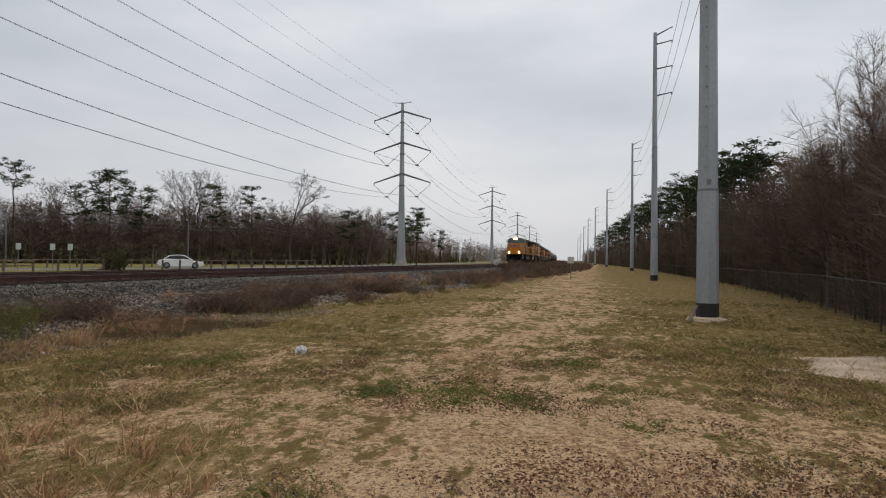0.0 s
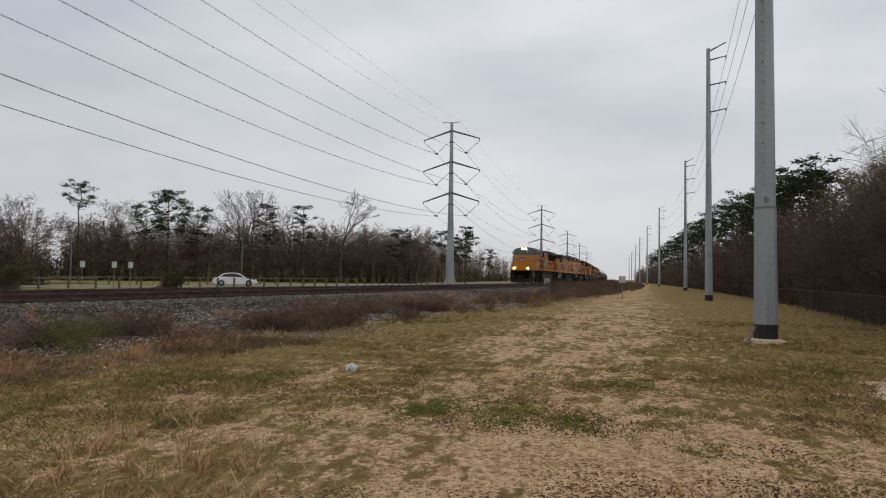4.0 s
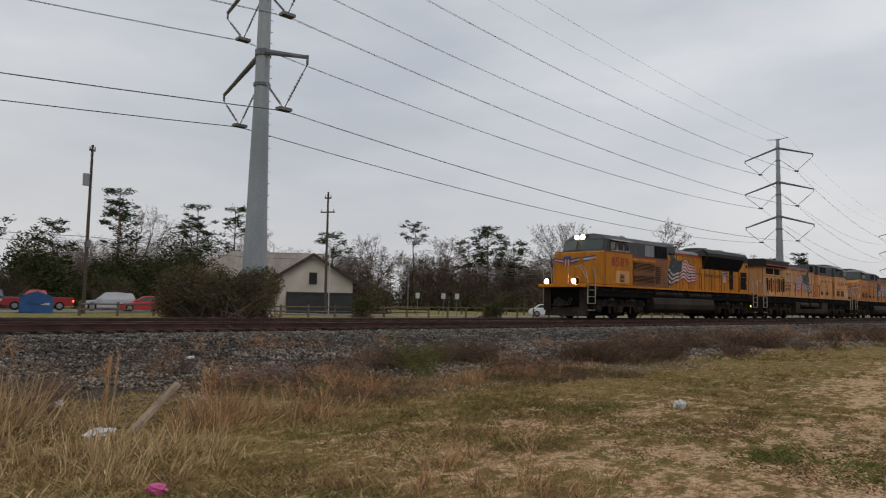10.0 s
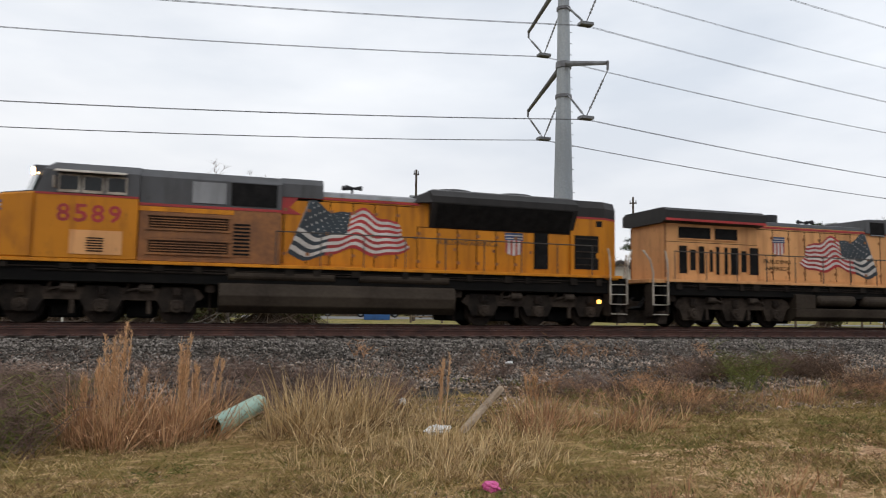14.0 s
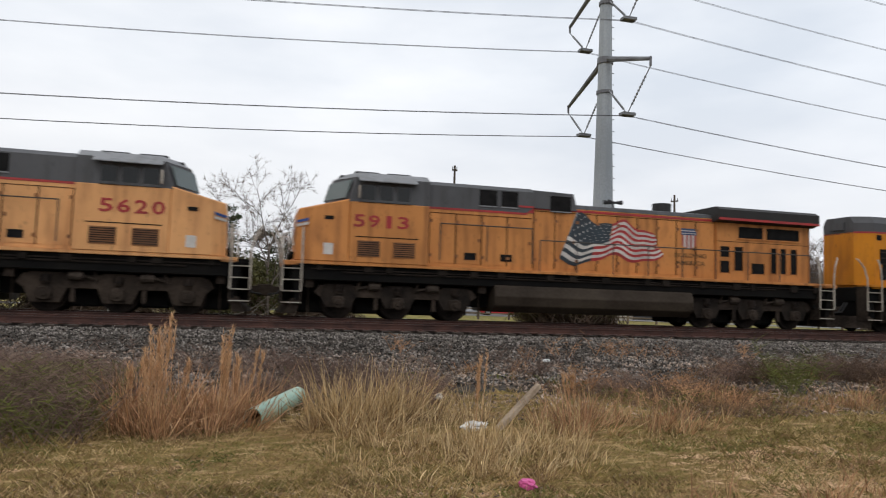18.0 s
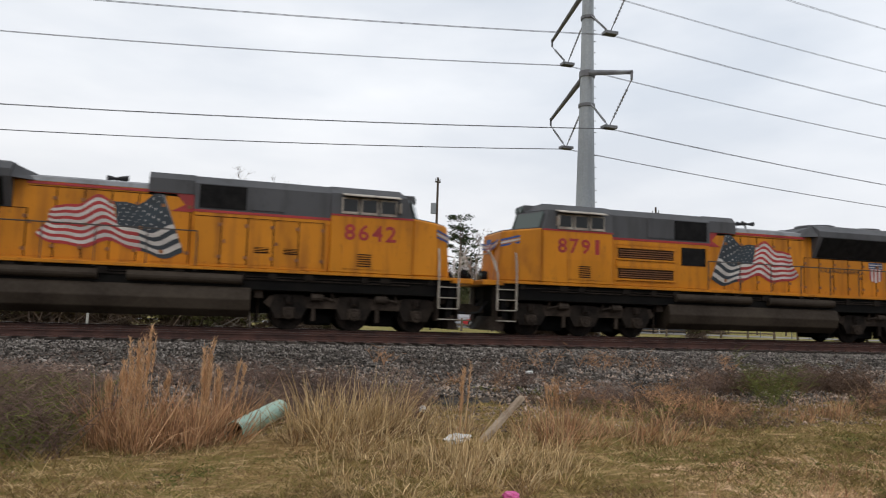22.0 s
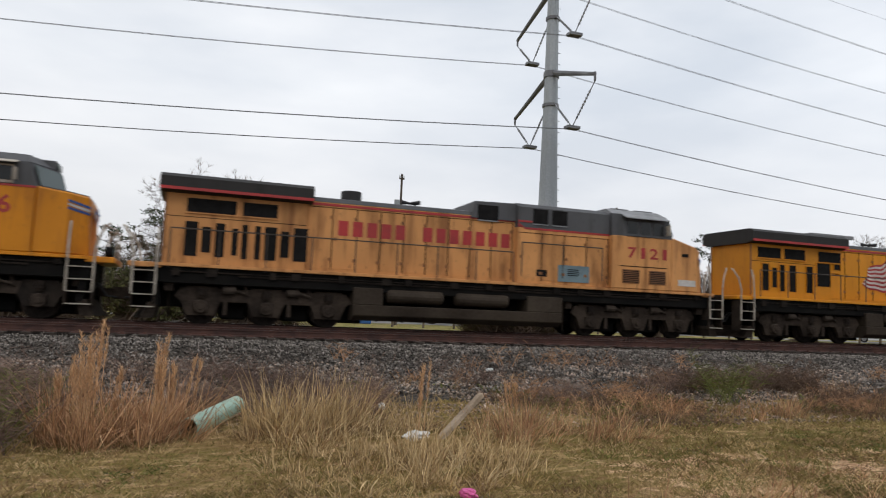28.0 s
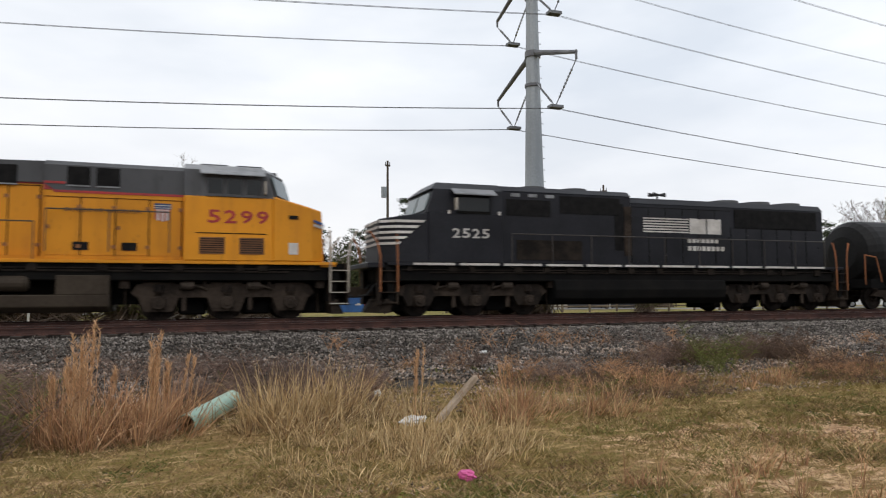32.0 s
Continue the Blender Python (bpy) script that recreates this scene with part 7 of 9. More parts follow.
def upright_tree(x, y, height, limbs, seed, spread=0.25):
    """A leafless tree of steep limbs that fan upward into fine twigs."""
    global rng
    keep, rng = rng, np.random.default_rng(3000 + seed)
    root = empty("upright_tree", pose(x, y, 0.0))
    wood = Shape()
    b, t, w = [], [], []
    wood.tube((0, 0, -0.1), (0, 0, height * 0.26), 0.13, 0.10, 7)
    for k in range(limbs):
        a = rng.uniform(0, 2 * math.pi)
        p = Vector((0, 0, height * rng.uniform(0.10, 0.28)))
        d = Vector((math.cos(a) * spread * rng.uniform(0.3, 2.0), math.sin(a) * spread * rng.uniform(0.3, 2.0), 1.0)).normalized()
        length = (height - p.z) * rng.uniform(0.70, 1.0)
        r = 0.052
        for i in range(8):
            d = (d + Vector(rng.normal(0, 0.055, 3)) + Vector((0, 0, 0.03))).normalized()
            q = p + d * (length / 8)
            wood.tube(p, q, r, r * 0.74, 5)
            r *= 0.74
            if i:
                for _ in range(4):
                    # side branches that sweep upward, each with a spray of twigs
                    o = p.lerp(q, rng.uniform(0, 1))
                    e = (d + Vector(rng.normal(0, 0.55, 3)) + Vector((0, 0, 0.15))).normalized()
                    run = rng.uniform(0.5, 1.35) * (1.15 - 0.09 * i)
                    h = o + e * run
                    wood.tube(o, h, max(0.007, r * 0.42), 0.004, 4)
                    for _ in range(12):
                        g = np.array(o.lerp(h, rng.uniform(0.15, 1.0)))
                        u = np.array(e) + rng.normal(0, 0.42, 3)
                        u /= np.linalg.norm(u)
                        ln = rng.uniform(0.22, 0.62)
                        b.append(g)
                        t.append(g + u * ln)
                        w.append(0.008)
                        for _ in range(2):
                            b.append(g + u * ln * rng.uniform(0.3, 0.9))
                            t.append(b[-1] + (u + rng.normal(0, 0.5, 3)) * rng.uniform(0.10, 0.26))
                            w.append(0.006)
            p = q
    part("trunk", wood, M_bark, root, tidy=False)
    v, f = blades(b, t, w)
    part("crown", mesh_of("crown", v, f, M_finetwig), None, root, "fine brown upright twigs")
    tagged(root, "tall leafless tree with steep fine-twigged limbs", "tree", "trees")
    rng = keep


for i, (x, y, h, n) in enumerate(((25.6, -9.7, 9.0, 13), (25.0, -11.0, 8.6, 10), (26.9, -9.4, 6.4, 8), (24.0, -11.4, 8.6, 10), (29.5, -11.6, 7.6, 10), (31.5, -10.6, 6.4, 8), (36.0, -11.8, 7.2, 8), (22.5, -10.4, 6.6, 10))):
    upright_tree(x, y, h, n, i)
NEAR_PINE = [pine_tree(12.0, 0.35, 2.6, 21, 54), pine_tree(14.5, 0.3, 3.0, 22, 60)]
for k, x, y, turn in ((0, 68.0, -15.5, 0), (0, 74.0, -15.0, 60), (0, 82.0, -16.0, 130), (0, 92.0, -15.5, 200), (1, 104.0, -17.0, 10), (1, 118.0, -17.0, 90), (1, 135.0, -17.0, 170), (1, 150.0, -16.5, 250), (1, 165.0, -17.0, 20), (1, 185.0, -17.5, 100),
                      (1, 205.0, -17.0, 180), (1, 230.0, -17.0, 300), (1, 260.0, -17.0, 45), (0, 70.5, -17.5, 200), (0, 63.0, -16.0, 100), (1, 300, -17, 10), (1, 350, -17, 77)):
    plant(NEAR_PINE[k], x, y, turn)

# -- bushes and trees across the track --
M_olive = material("olive_brown_foliage", (0.135, 0.115, 0.055), (0.060, 0.052, 0.026), 0.6, 3.0, 0.85, bump=0, per_piece=0.5)
plant(shrub(7.4, 3.3, 1, M_olive, "large_bush", "large olive-brown bush before the tower's foot", 20000, 0.7, 0.11), 19.7, 29.3, 20)
plant(shrub(9.5, 3.9, 2, M_olive, "large_bush", "tangled evergreen thicket across the track", 11000, 0.6, 0.22), -2.5, 42.5, 0)
plant(shrub(8.5, 3.6, 3, M_evergreen, "large_bush", "dark evergreen bush across the track", 10000, 0.6, 0.22), 4.6, 43.0, 60)
plant(shrub(9.5, 4.3, 4, M_evergreen, "large_bush", "dark evergreen bush beyond the rails", 10000, 0.6, 0.22), -9.0, 42.0, 110)
plant(shrub(7.0, 2.8, 5, M_evergreen, "large_bush", "low green bush near the parked cars", 8000, 0.6, 0.22), 11.0, 46.0, 10)
plant(shrub(3.2, 1.9, 6, M_evergreen, "small_bush", "small green roadside bush", 1500, 0.5), 42.0, 42.5, 10)
plant(shrub(3.4, 1.7, 7, M_evergreen, "small_bush", "small yellow-green roadside bush", 1500, 0.5), 57.0, 40.0, 90)
plant(shrub(4.5, 3.6, 8, M_haze_green, "large_bush", "grey-green bush by the house", 2400, 0.7), 58.0, 56.0, 40)
plant(shrub(5.5, 4.2, 9, M_haze_green, "large_bush", "grey-green bush by the car park", 2600, 0.7), 20.0, 76.0, 70)
plant(shrub(6.0, 4.5, 10, M_evergreen, "large_bush", "dense dark bush behind the parked trucks", 2600, 0.7), 27.0, 78.0, 10)
plant(shrub(6.0, 4.0, 11, M_evergreen, "large_bush", "dense dark bush behind the car park", 2600, 0.7), 36.0, 74.0, 150)
M_deepgreen = material("deep_green_thicket_leaves", (0.070, 0.078, 0.030), (0.026, 0.031, 0.014), 0.4, 2.0, 0.85, bump=0, per_piece=0.5)
THICKETS = [shrub(11.0, 7.6, 21, M_deepgreen, "evergreen_thicket", "tall dark evergreen thicket behind the car park", 7000, 0.3, 0.34),
            shrub(9.5, 6.4, 22, M_deepgreen, "evergreen_thicket", "rounded dark evergreen thicket behind the car park", 6000, 0.3, 0.32)]
for k, x, y, turn in ((0, 17.0, 87.0, 20), (1, 24.0, 84.0, 140), (0, 31.0, 81.5, 250), (1, 37.5, 79.0, 80), (0, 44.0, 75.5, 310), (1, 50.0, 71.5, 190), (0, 9.0, 90.0, 60), (1, 1.0, 92.0, 200)):
    plant(THICKETS[k], x, y, turn)
ACROSS = bare_tree(9.6, 0.72, 5, 0.10, 31, label="small leafless tree across the track", fine=0.8)
plant(ACROSS, 6.9, 40.6, 30)
plant(bare_tree(6.4, 0.55, 8, 0.09, 32, label="slender half-leafless sapling across the track", leafy=M_greenweed), -2.3, 43.0, 0)
plant(bare_tree(5.2, 0.75, 7, 0.07, 33, label="low leafless bush-tree across the track"), 2.4, 43.5, 200)


# -- dry grasses and weeds on the watcher's side --
def arcs(base, way, length, droop, width):
    """Curved tapering blades of three stretches that bow over as they rise."""
    n = len(base)
    way = way / np.linalg.norm(way, axis=1, keepdims=True)
    out = way.copy()
    out[:, 2] = 0
    rows = []
    for f in (0.0, 0.4, 0.75, 1.0):
        p = base + way * (length * f)[:, None] + out * (length * droop * f * f)[:, None]
        p[:, 2] -= length * droop * 0.55 * f ** 3
        rows.append(p)
    a = rng.uniform(0, math.pi, n)
    side = np.stack([np.cos(a), np.sin(a), np.zeros(n)], -1) * (np.broadcast_to(width, (n,)) * 0.5)[:, None]
    v = np.stack([rows[0] - side, rows[0] + side, rows[1] + side, rows[1] - side, rows[2] + side * 0.7, rows[2] - side * 0.7, rows[3]], 1).reshape(-1, 3)
    k = np.arange(n)[:, None] * 7
    f = (k + np.array([0, 1, 2, 3])).tolist() + (k + np.array([3, 2, 4, 5])).tolist() + (k + np.array([5, 4, 6])).tolist()
    return v, f


M_plume = material("feathery_tan_plumes", (0.70, 0.455, 0.255), (0.45, 0.265, 0.145), 0.6, 4.0, 0.95, bump=0, per_piece=0.3)
M_palestraw = material("bleached_straw", (0.74, 0.57, 0.33), (0.50, 0.35, 0.18), 0.6, 4.0, 0.95, bump=0, per_piece=0.3)
M_thatch = material("brown_grass_thatch", (0.33, 0.205, 0.11), (0.16, 0.095, 0.055), 0.6, 4.0, 0.95, bump=0, per_piece=0.4)


def clump(name, x, y, height, radius, count, mats, label, fan=0.5, plumes=()):
    """A clump of dry grass: bowed blades of uneven length in two tones, a brown tangle at the foot; plumes: heights of feathery seed stalks."""
    d = float(beside(np.float64(x), np.float64(y)))
    z = max(float(ground_z(np.float64(x), np.float64(y))), float(bank_z(d)) if -13.4 < d < 0 else 0.0) - 0.03
    root = empty(name, pose(x, y, z))
    crowns = rng.normal(0, radius * 0.72, (max(6, count // 26), 2))

    def tuft(n, lo, hi, lean, bow, wide):
        base = np.concatenate([crowns[rng.integers(0, len(crowns), n)] + rng.normal(0, 0.045, (n, 2)), np.zeros((n, 1))], 1)
        out = base[:, :2] / max(radius, 0.2)
        ang = rng.uniform(0, 2 * math.pi, n)
        k = np.abs(rng.normal(0, lean, n))
        way = np.stack([np.cos(ang) * k + out[:, 0] * 0.25 + 0.06, np.sin(ang) * k + out[:, 1] * 0.25, np.ones(n)], -1)
        length = height * (lo + (hi - lo) * rng.uniform(0, 1, n) ** 1.25)
        return arcs(base, way, length, rng.uniform(0.02, bow, n) ** 1.6, rng.uniform(wide * 0.5, wide, n))

    for tone, (mat, share) in enumerate(zip(mats, (1.0, 0.55))):
        v, f = tuft(int(count * share * 0.44), 0.18, 1.15, fan * 1.15, 1.0, 0.0115)
        part("straw", mesh_of("straw", v, f, mat), None, root)["kind"] = "stuff"
    v, f = tuft(int(count * 0.5), 0.10, 0.6, fan * 2.2, 1.0, 0.010)
    part("thatch", mesh_of("thatch", v, f, M_thatch), None, root, "brown matted foot")["kind"] = "stuff"
    if len(plumes):
        b, t, w = [], [], []
        for h in plumes:
            c = np.array([*(crowns[rng.integers(0, len(crowns))] * 0.5), 0.0])
            tilt = np.array([rng.normal(0.03, 0.06), rng.normal(0, 0.06), 1.0])
            b.append(c[None])
            t.append((c + tilt * h)[None])
            w.append(np.array([0.011]))
            # several stalks stand together, each tufted in uneven bunches
            for _ in range(4):
                k = c + np.array([*rng.normal(0, 0.035, 2), 0.0])
                top = tilt * h * rng.uniform(0.84, 1.0) + np.array([*rng.normal(0, 0.022, 2), 0.0])
                b.append(k[None])
                t.append((k + top)[None])
                w.append(np.array([0.009]))
                knots = rng.uniform(0.42, 1.0, 9)
                g = np.clip(knots[rng.integers(0, 9, 130)] + rng.normal(0, 0.03, 130), 0.3, 1.02)
                s0 = k + top * g[:, None]
                b.append(s0)
                t.append(s0 + up_rand(130, 1.5) * rng.uniform(0.03, 0.085, (130, 1)))
                w.append(np.full(130, 0.0065))
        v, f = blades(np.concatenate(b), np.concatenate(t), np.concatenate(w))
        part("plumes", mesh_of("plumes", v, f, M_plume), None, root, "feathery tan plumes")["kind"] = "stuff"
    return tagged(root, label, "grass", "clumps of dry grass")


RUSTY, STRAW, GOLD = (M_redgrass, M_plume), (M_drygrass, M_palestraw), (M_redgrass, M_drygrass)
TALL = "tall rusty-tan dry grass with feathery upright plumes"
for x, y, h, r, n, pl in ((0.30, 8.75, 0.95, 0.26, 420, (1.42, 1.40, 1.36, 1.15)), (0.86, 8.75, 0.95, 0.26, 420, (1.28, 1.25, 1.05)), (0.58, 8.95, 0.82, 0.26, 340, (0.86,)), (-0.05, 9.0, 0.80, 0.25, 260, (0.95, 0.85)),
                          (1.20, 9.15, 0.80, 0.22, 300, (0.92,)), (0.1, 9.6, 0.9, 0.35, 360, (0.95,)), (1.5, 10.2, 0.75, 0.3, 260, (0.9,))):
    clump("tall_grass", x, y, h, r, n, RUSTY, TALL, 0.42, pl)
for x, y, h, r, n, pl in ((2.42, 8.35, 0.98, 0.34, 620, ()), (2.75, 8.55, 0.92, 0.36, 620, ()), (3.10, 8.75, 0.92, 0.32, 460, ()), (2.15, 8.55, 0.8, 0.28, 380, ()), (3.35, 8.5, 0.62, 0.32, 340, ()), (2.85, 7.2, 0.50, 0.42, 420, ()),
                          (3.35, 6.9, 0.52, 0.42, 460, ()), (3.05, 6.4, 0.42, 0.45, 400, ()), (3.5, 7.2, 0.42, 0.34, 340, ()), (4.0, 7.1, 0.46, 0.32, 300, ()), (4.05, 8.35, 0.72, 0.22, 240, (1.02,)), (4.6, 7.3, 0.36, 0.34, 260, ()),
                          (5.05, 7.6, 0.66, 0.32, 380, ()), (5.45, 8.1, 0.62, 0.34, 360, (0.78,)), (2.45, 6.4, 0.30, 0.5, 300, ()), (3.7, 6.2, 0.36, 0.45, 320, ()), (4.2, 6.5, 0.40, 0.4, 300, ()), (2.0, 6.9, 0.26, 0.45, 240, ())):
    clump("bunchgrass", x, y, h, r, n, STRAW if x < 5 else GOLD, "pale straw-coloured dry bunchgrass beside the ballast", 0.46, pl)
for x, y, h, r, n in ((5.2, 2.9, 0.34, 0.45, 260), (5.6, 3.5, 0.30, 0.5, 220), (5.0, 3.6, 0.36, 0.4, 240), (6.2, 2.5, 0.22, 0.5, 160), (4.6, 2.4, 0.26, 0.4, 200), (6.4, 4.4, 0.28, 0.5, 180), (5.6, 4.6, 0.34, 0.4, 200), (4.9, 1.6, 0.20, 0.4, 140),
                      (7.4, 5.2, 0.26, 0.5, 160), (4.4, 4.4, 0.34, 0.4, 220), (4.4, 3.3, 0.32, 0.4, 220)):
    clump("field_tuft", x, y, h, r, n, GOLD, "loose tuft of rusty-brown dry grass in the field", 0.6)
for x, y, h, r, n in ((6.2, 7.5, 0.5, 0.4, 420), (6.6, 7.7, 0.42, 0.4, 360), (5.85, 8.4, 0.6, 0.34, 320), (7.6, 8.3, 0.45, 0.5, 300), (11.4, 8.5, 0.55, 0.4, 320), (11.8, 8.9, 0.5, 0.4, 260), (10.2, 8.6, 0.36, 0.5, 220), (8.9, 8.8, 0.5, 0.4, 260),
                      (13.8, 8.4, 0.5, 0.5, 240), (9.4, 9.6, 0.62, 0.3, 220), (16.0, 8.6, 0.5, 0.6, 240), (15.0, 9.6, 0.7, 0.5, 260)):
    clump("grass_tuft", x, y, h, r, n, GOLD if n > 250 else (M_redgrass, M_thatch), "short golden-brown grass tuft at the lawn's edge", 0.5)


def weeds(name, spots, mat, lo, hi, label, stems=8, twigs=7, width=0.012):
    n = len(spots)
    xy = np.array(spots)
    d = beside(xy[:, 0], xy[:, 1])
    z = np.where((d > -13.4) & (d < 0), np.maximum(bank_z(d), ground_z(xy[:, 0], xy[:, 1])), ground_z(xy[:, 0], xy[:, 1]))
    c = np.repeat(np.stack([xy[:, 0], xy[:, 1], z - 0.03], -1), stems, 0)
    h = np.repeat(rng.uniform(lo, hi, n), stems)
    b = c + np.stack([rng.normal(0, 0.12, n * stems), rng.normal(0, 0.12, n * stems), np.zeros(n * stems)], -1)
    t = b + up_rand(n * stems, 1.3) * (h * rng.uniform(0.6, 1.0, n * stems))[:, None]
    sets = [blades(b, t, width)]
    f = rng.uniform(0.25, 1.0, (n * stems, twigs))
    bb = (b[:, None] + (t - b)[:, None] * f[..., None]).reshape(-1, 3)
    L = (np.repeat(h, twigs) * rng.uniform(0.12, 0.34, len(bb)))[:, None]
    sets.append(blades(bb, bb + up_rand(len(bb), 0.5) * L, width * 0.7))
    v, fc = join(sets)
    return tagged(part(name, mesh_of(name, v, fc, mat), None), label, "weeds", kind="stuff")


def along_spots(s0, s1, o0, o1, n, patchy=0.0):
    out = []
    while len(out) < n:
        s, o = rng.uniform(s0, s1), rng.uniform(o0, o1)
        if patchy and noise.noise(Vector((s * 0.35, o * 0.45, 8.0))) < patchy * 0.5 - 0.1:
            continue
        x, y, _ = on_line(s, o)
        out.append((x, y))
    return out


M_mauve = material("greyish_mauve_dead_weeds", (0.26, 0.178, 0.138), (0.11, 0.073, 0.060), 0.5, 3.0, 0.95, bump=0, per_piece=0.45)
weeds("dead_weeds", along_spots(-14, 14, -12.6, -10.0, 230, 0.35), M_mauve, 0.35, 0.85, "thin mauve-brown dead weeds on the stone bank", 9, 12, 0.008)
weeds("dead_weeds", along_spots(-14, 14, -9.8, -7.8, 26, 0.3), M_mauve, 0.25, 0.6, "sparse brown dead weeds on the stone bank", 7, 9, 0.008)
weeds("dead_weeds", along_spots(-4.5, 3.5, -14.6, -12.6, 120, 0.1), M_mauve, 0.35, 0.75, "mauve-brown dead weeds among the dry grass", 8, 12, 0.008)
weeds("low_weeds", along_spots(-10, 16, -14.2, -11.4, 420, 0.1), M_weed, 0.10, 0.34, "low brown and green weeds at the bank's foot", 8, 7, 0.009)
weeds("low_weeds", along_spots(-10, 16, -14.8, -11.8, 260, 0.1), M_greenweed, 0.06, 0.22, "low green weeds at the bank's foot", 8, 7, 0.010)
weeds("dead_weeds", along_spots(10, 34, -13.2, -10.9, 380, 0.2), M_weed, 0.3, 0.85, "brown dead weeds below the stone bank", 9, 8, 0.014)
weeds("dead_weeds", along_spots(14, 75, -12.8, -9.6, 560, 0.25), M_weed, 0.4, 1.0, "thick dark brown dead weeds along the track", 9, 8, 0.018)
weeds("dead_weeds", along_spots(70, 190, -13.5, -6.0, 620, 0.0), M_weed, 0.7, 1.5, "thick brown brush along the distant track", 8, 9, 0.035)
weeds("rusty_weeds", along_spots(0, 60, -13.0, -8.0, 110, 0.1), M_redgrass, 0.3, 0.8, "rust-coloured weeds among the dead stalks", 9, 8, 0.014)
weeds("tan_weeds", along_spots(4, 80, -14.2, -9.5, 420, 0.1), M_thatch, 0.15, 0.5, "tan grass stalks at the foot of the bank", 9, 3, 0.012)
weeds("green_weeds", along_spots(-10, 50, -14.0, -10.5, 150, 0.1), M_greenweed, 0.12, 0.4, "green winter weeds among the dry stalks", 8, 6, 0.02)
weeds("weed_tangle", along_spots(-9.5, -1.75, -16.2, -11.5, 500, 0.0), M_mauve, 0.5, 1.0, "dark tangle of dead and green weeds", 9, 14, 0.009)
weeds("weed_tangle", along_spots(-9.5, -1.8, -16.2, -12.5, 380, 0.0), M_greenweed, 0.35, 0.85, "green weeds in a dark tangle", 9, 10, 0.011)
weeds("low_weeds", along_spots(1.5, 15, -15.2, -12.6, 300, 0.1), M_thatch, 0.08, 0.28, "low tan weeds between lawn and bank", 8, 6, 0.009)
weeds("low_weeds", along_spots(1.5, 15, -15.3, -12.6, 240, 0.15), M_weed, 0.08, 0.32, "low brown weeds between lawn and bank", 8, 8, 0.008)
weeds("low_weeds", along_spots(1.5, 15, -15.4, -12.8, 170, 0.2), M_greenweed, 0.05, 0.20, "low green weeds between lawn and bank", 8, 7, 0.010)
weeds("rusty_weeds", along_spots(1.5, 14, -14.2, -11.6, 46, 0.1), M_redgrass, 0.25, 0.55, "rust-coloured weeds at the bank's foot", 9, 9, 0.009)
weeds("green_shrub", [(11.64 + dx, 9.91 + dy) for dx, dy in ((0, 0), (0.15, 0.1), (-0.12, 0.12), (0.1, -0.15), (-0.15, -0.1))], M_greenweed, 0.95, 1.45, "small green shrub on the stone bank", 8, 16, 0.012)


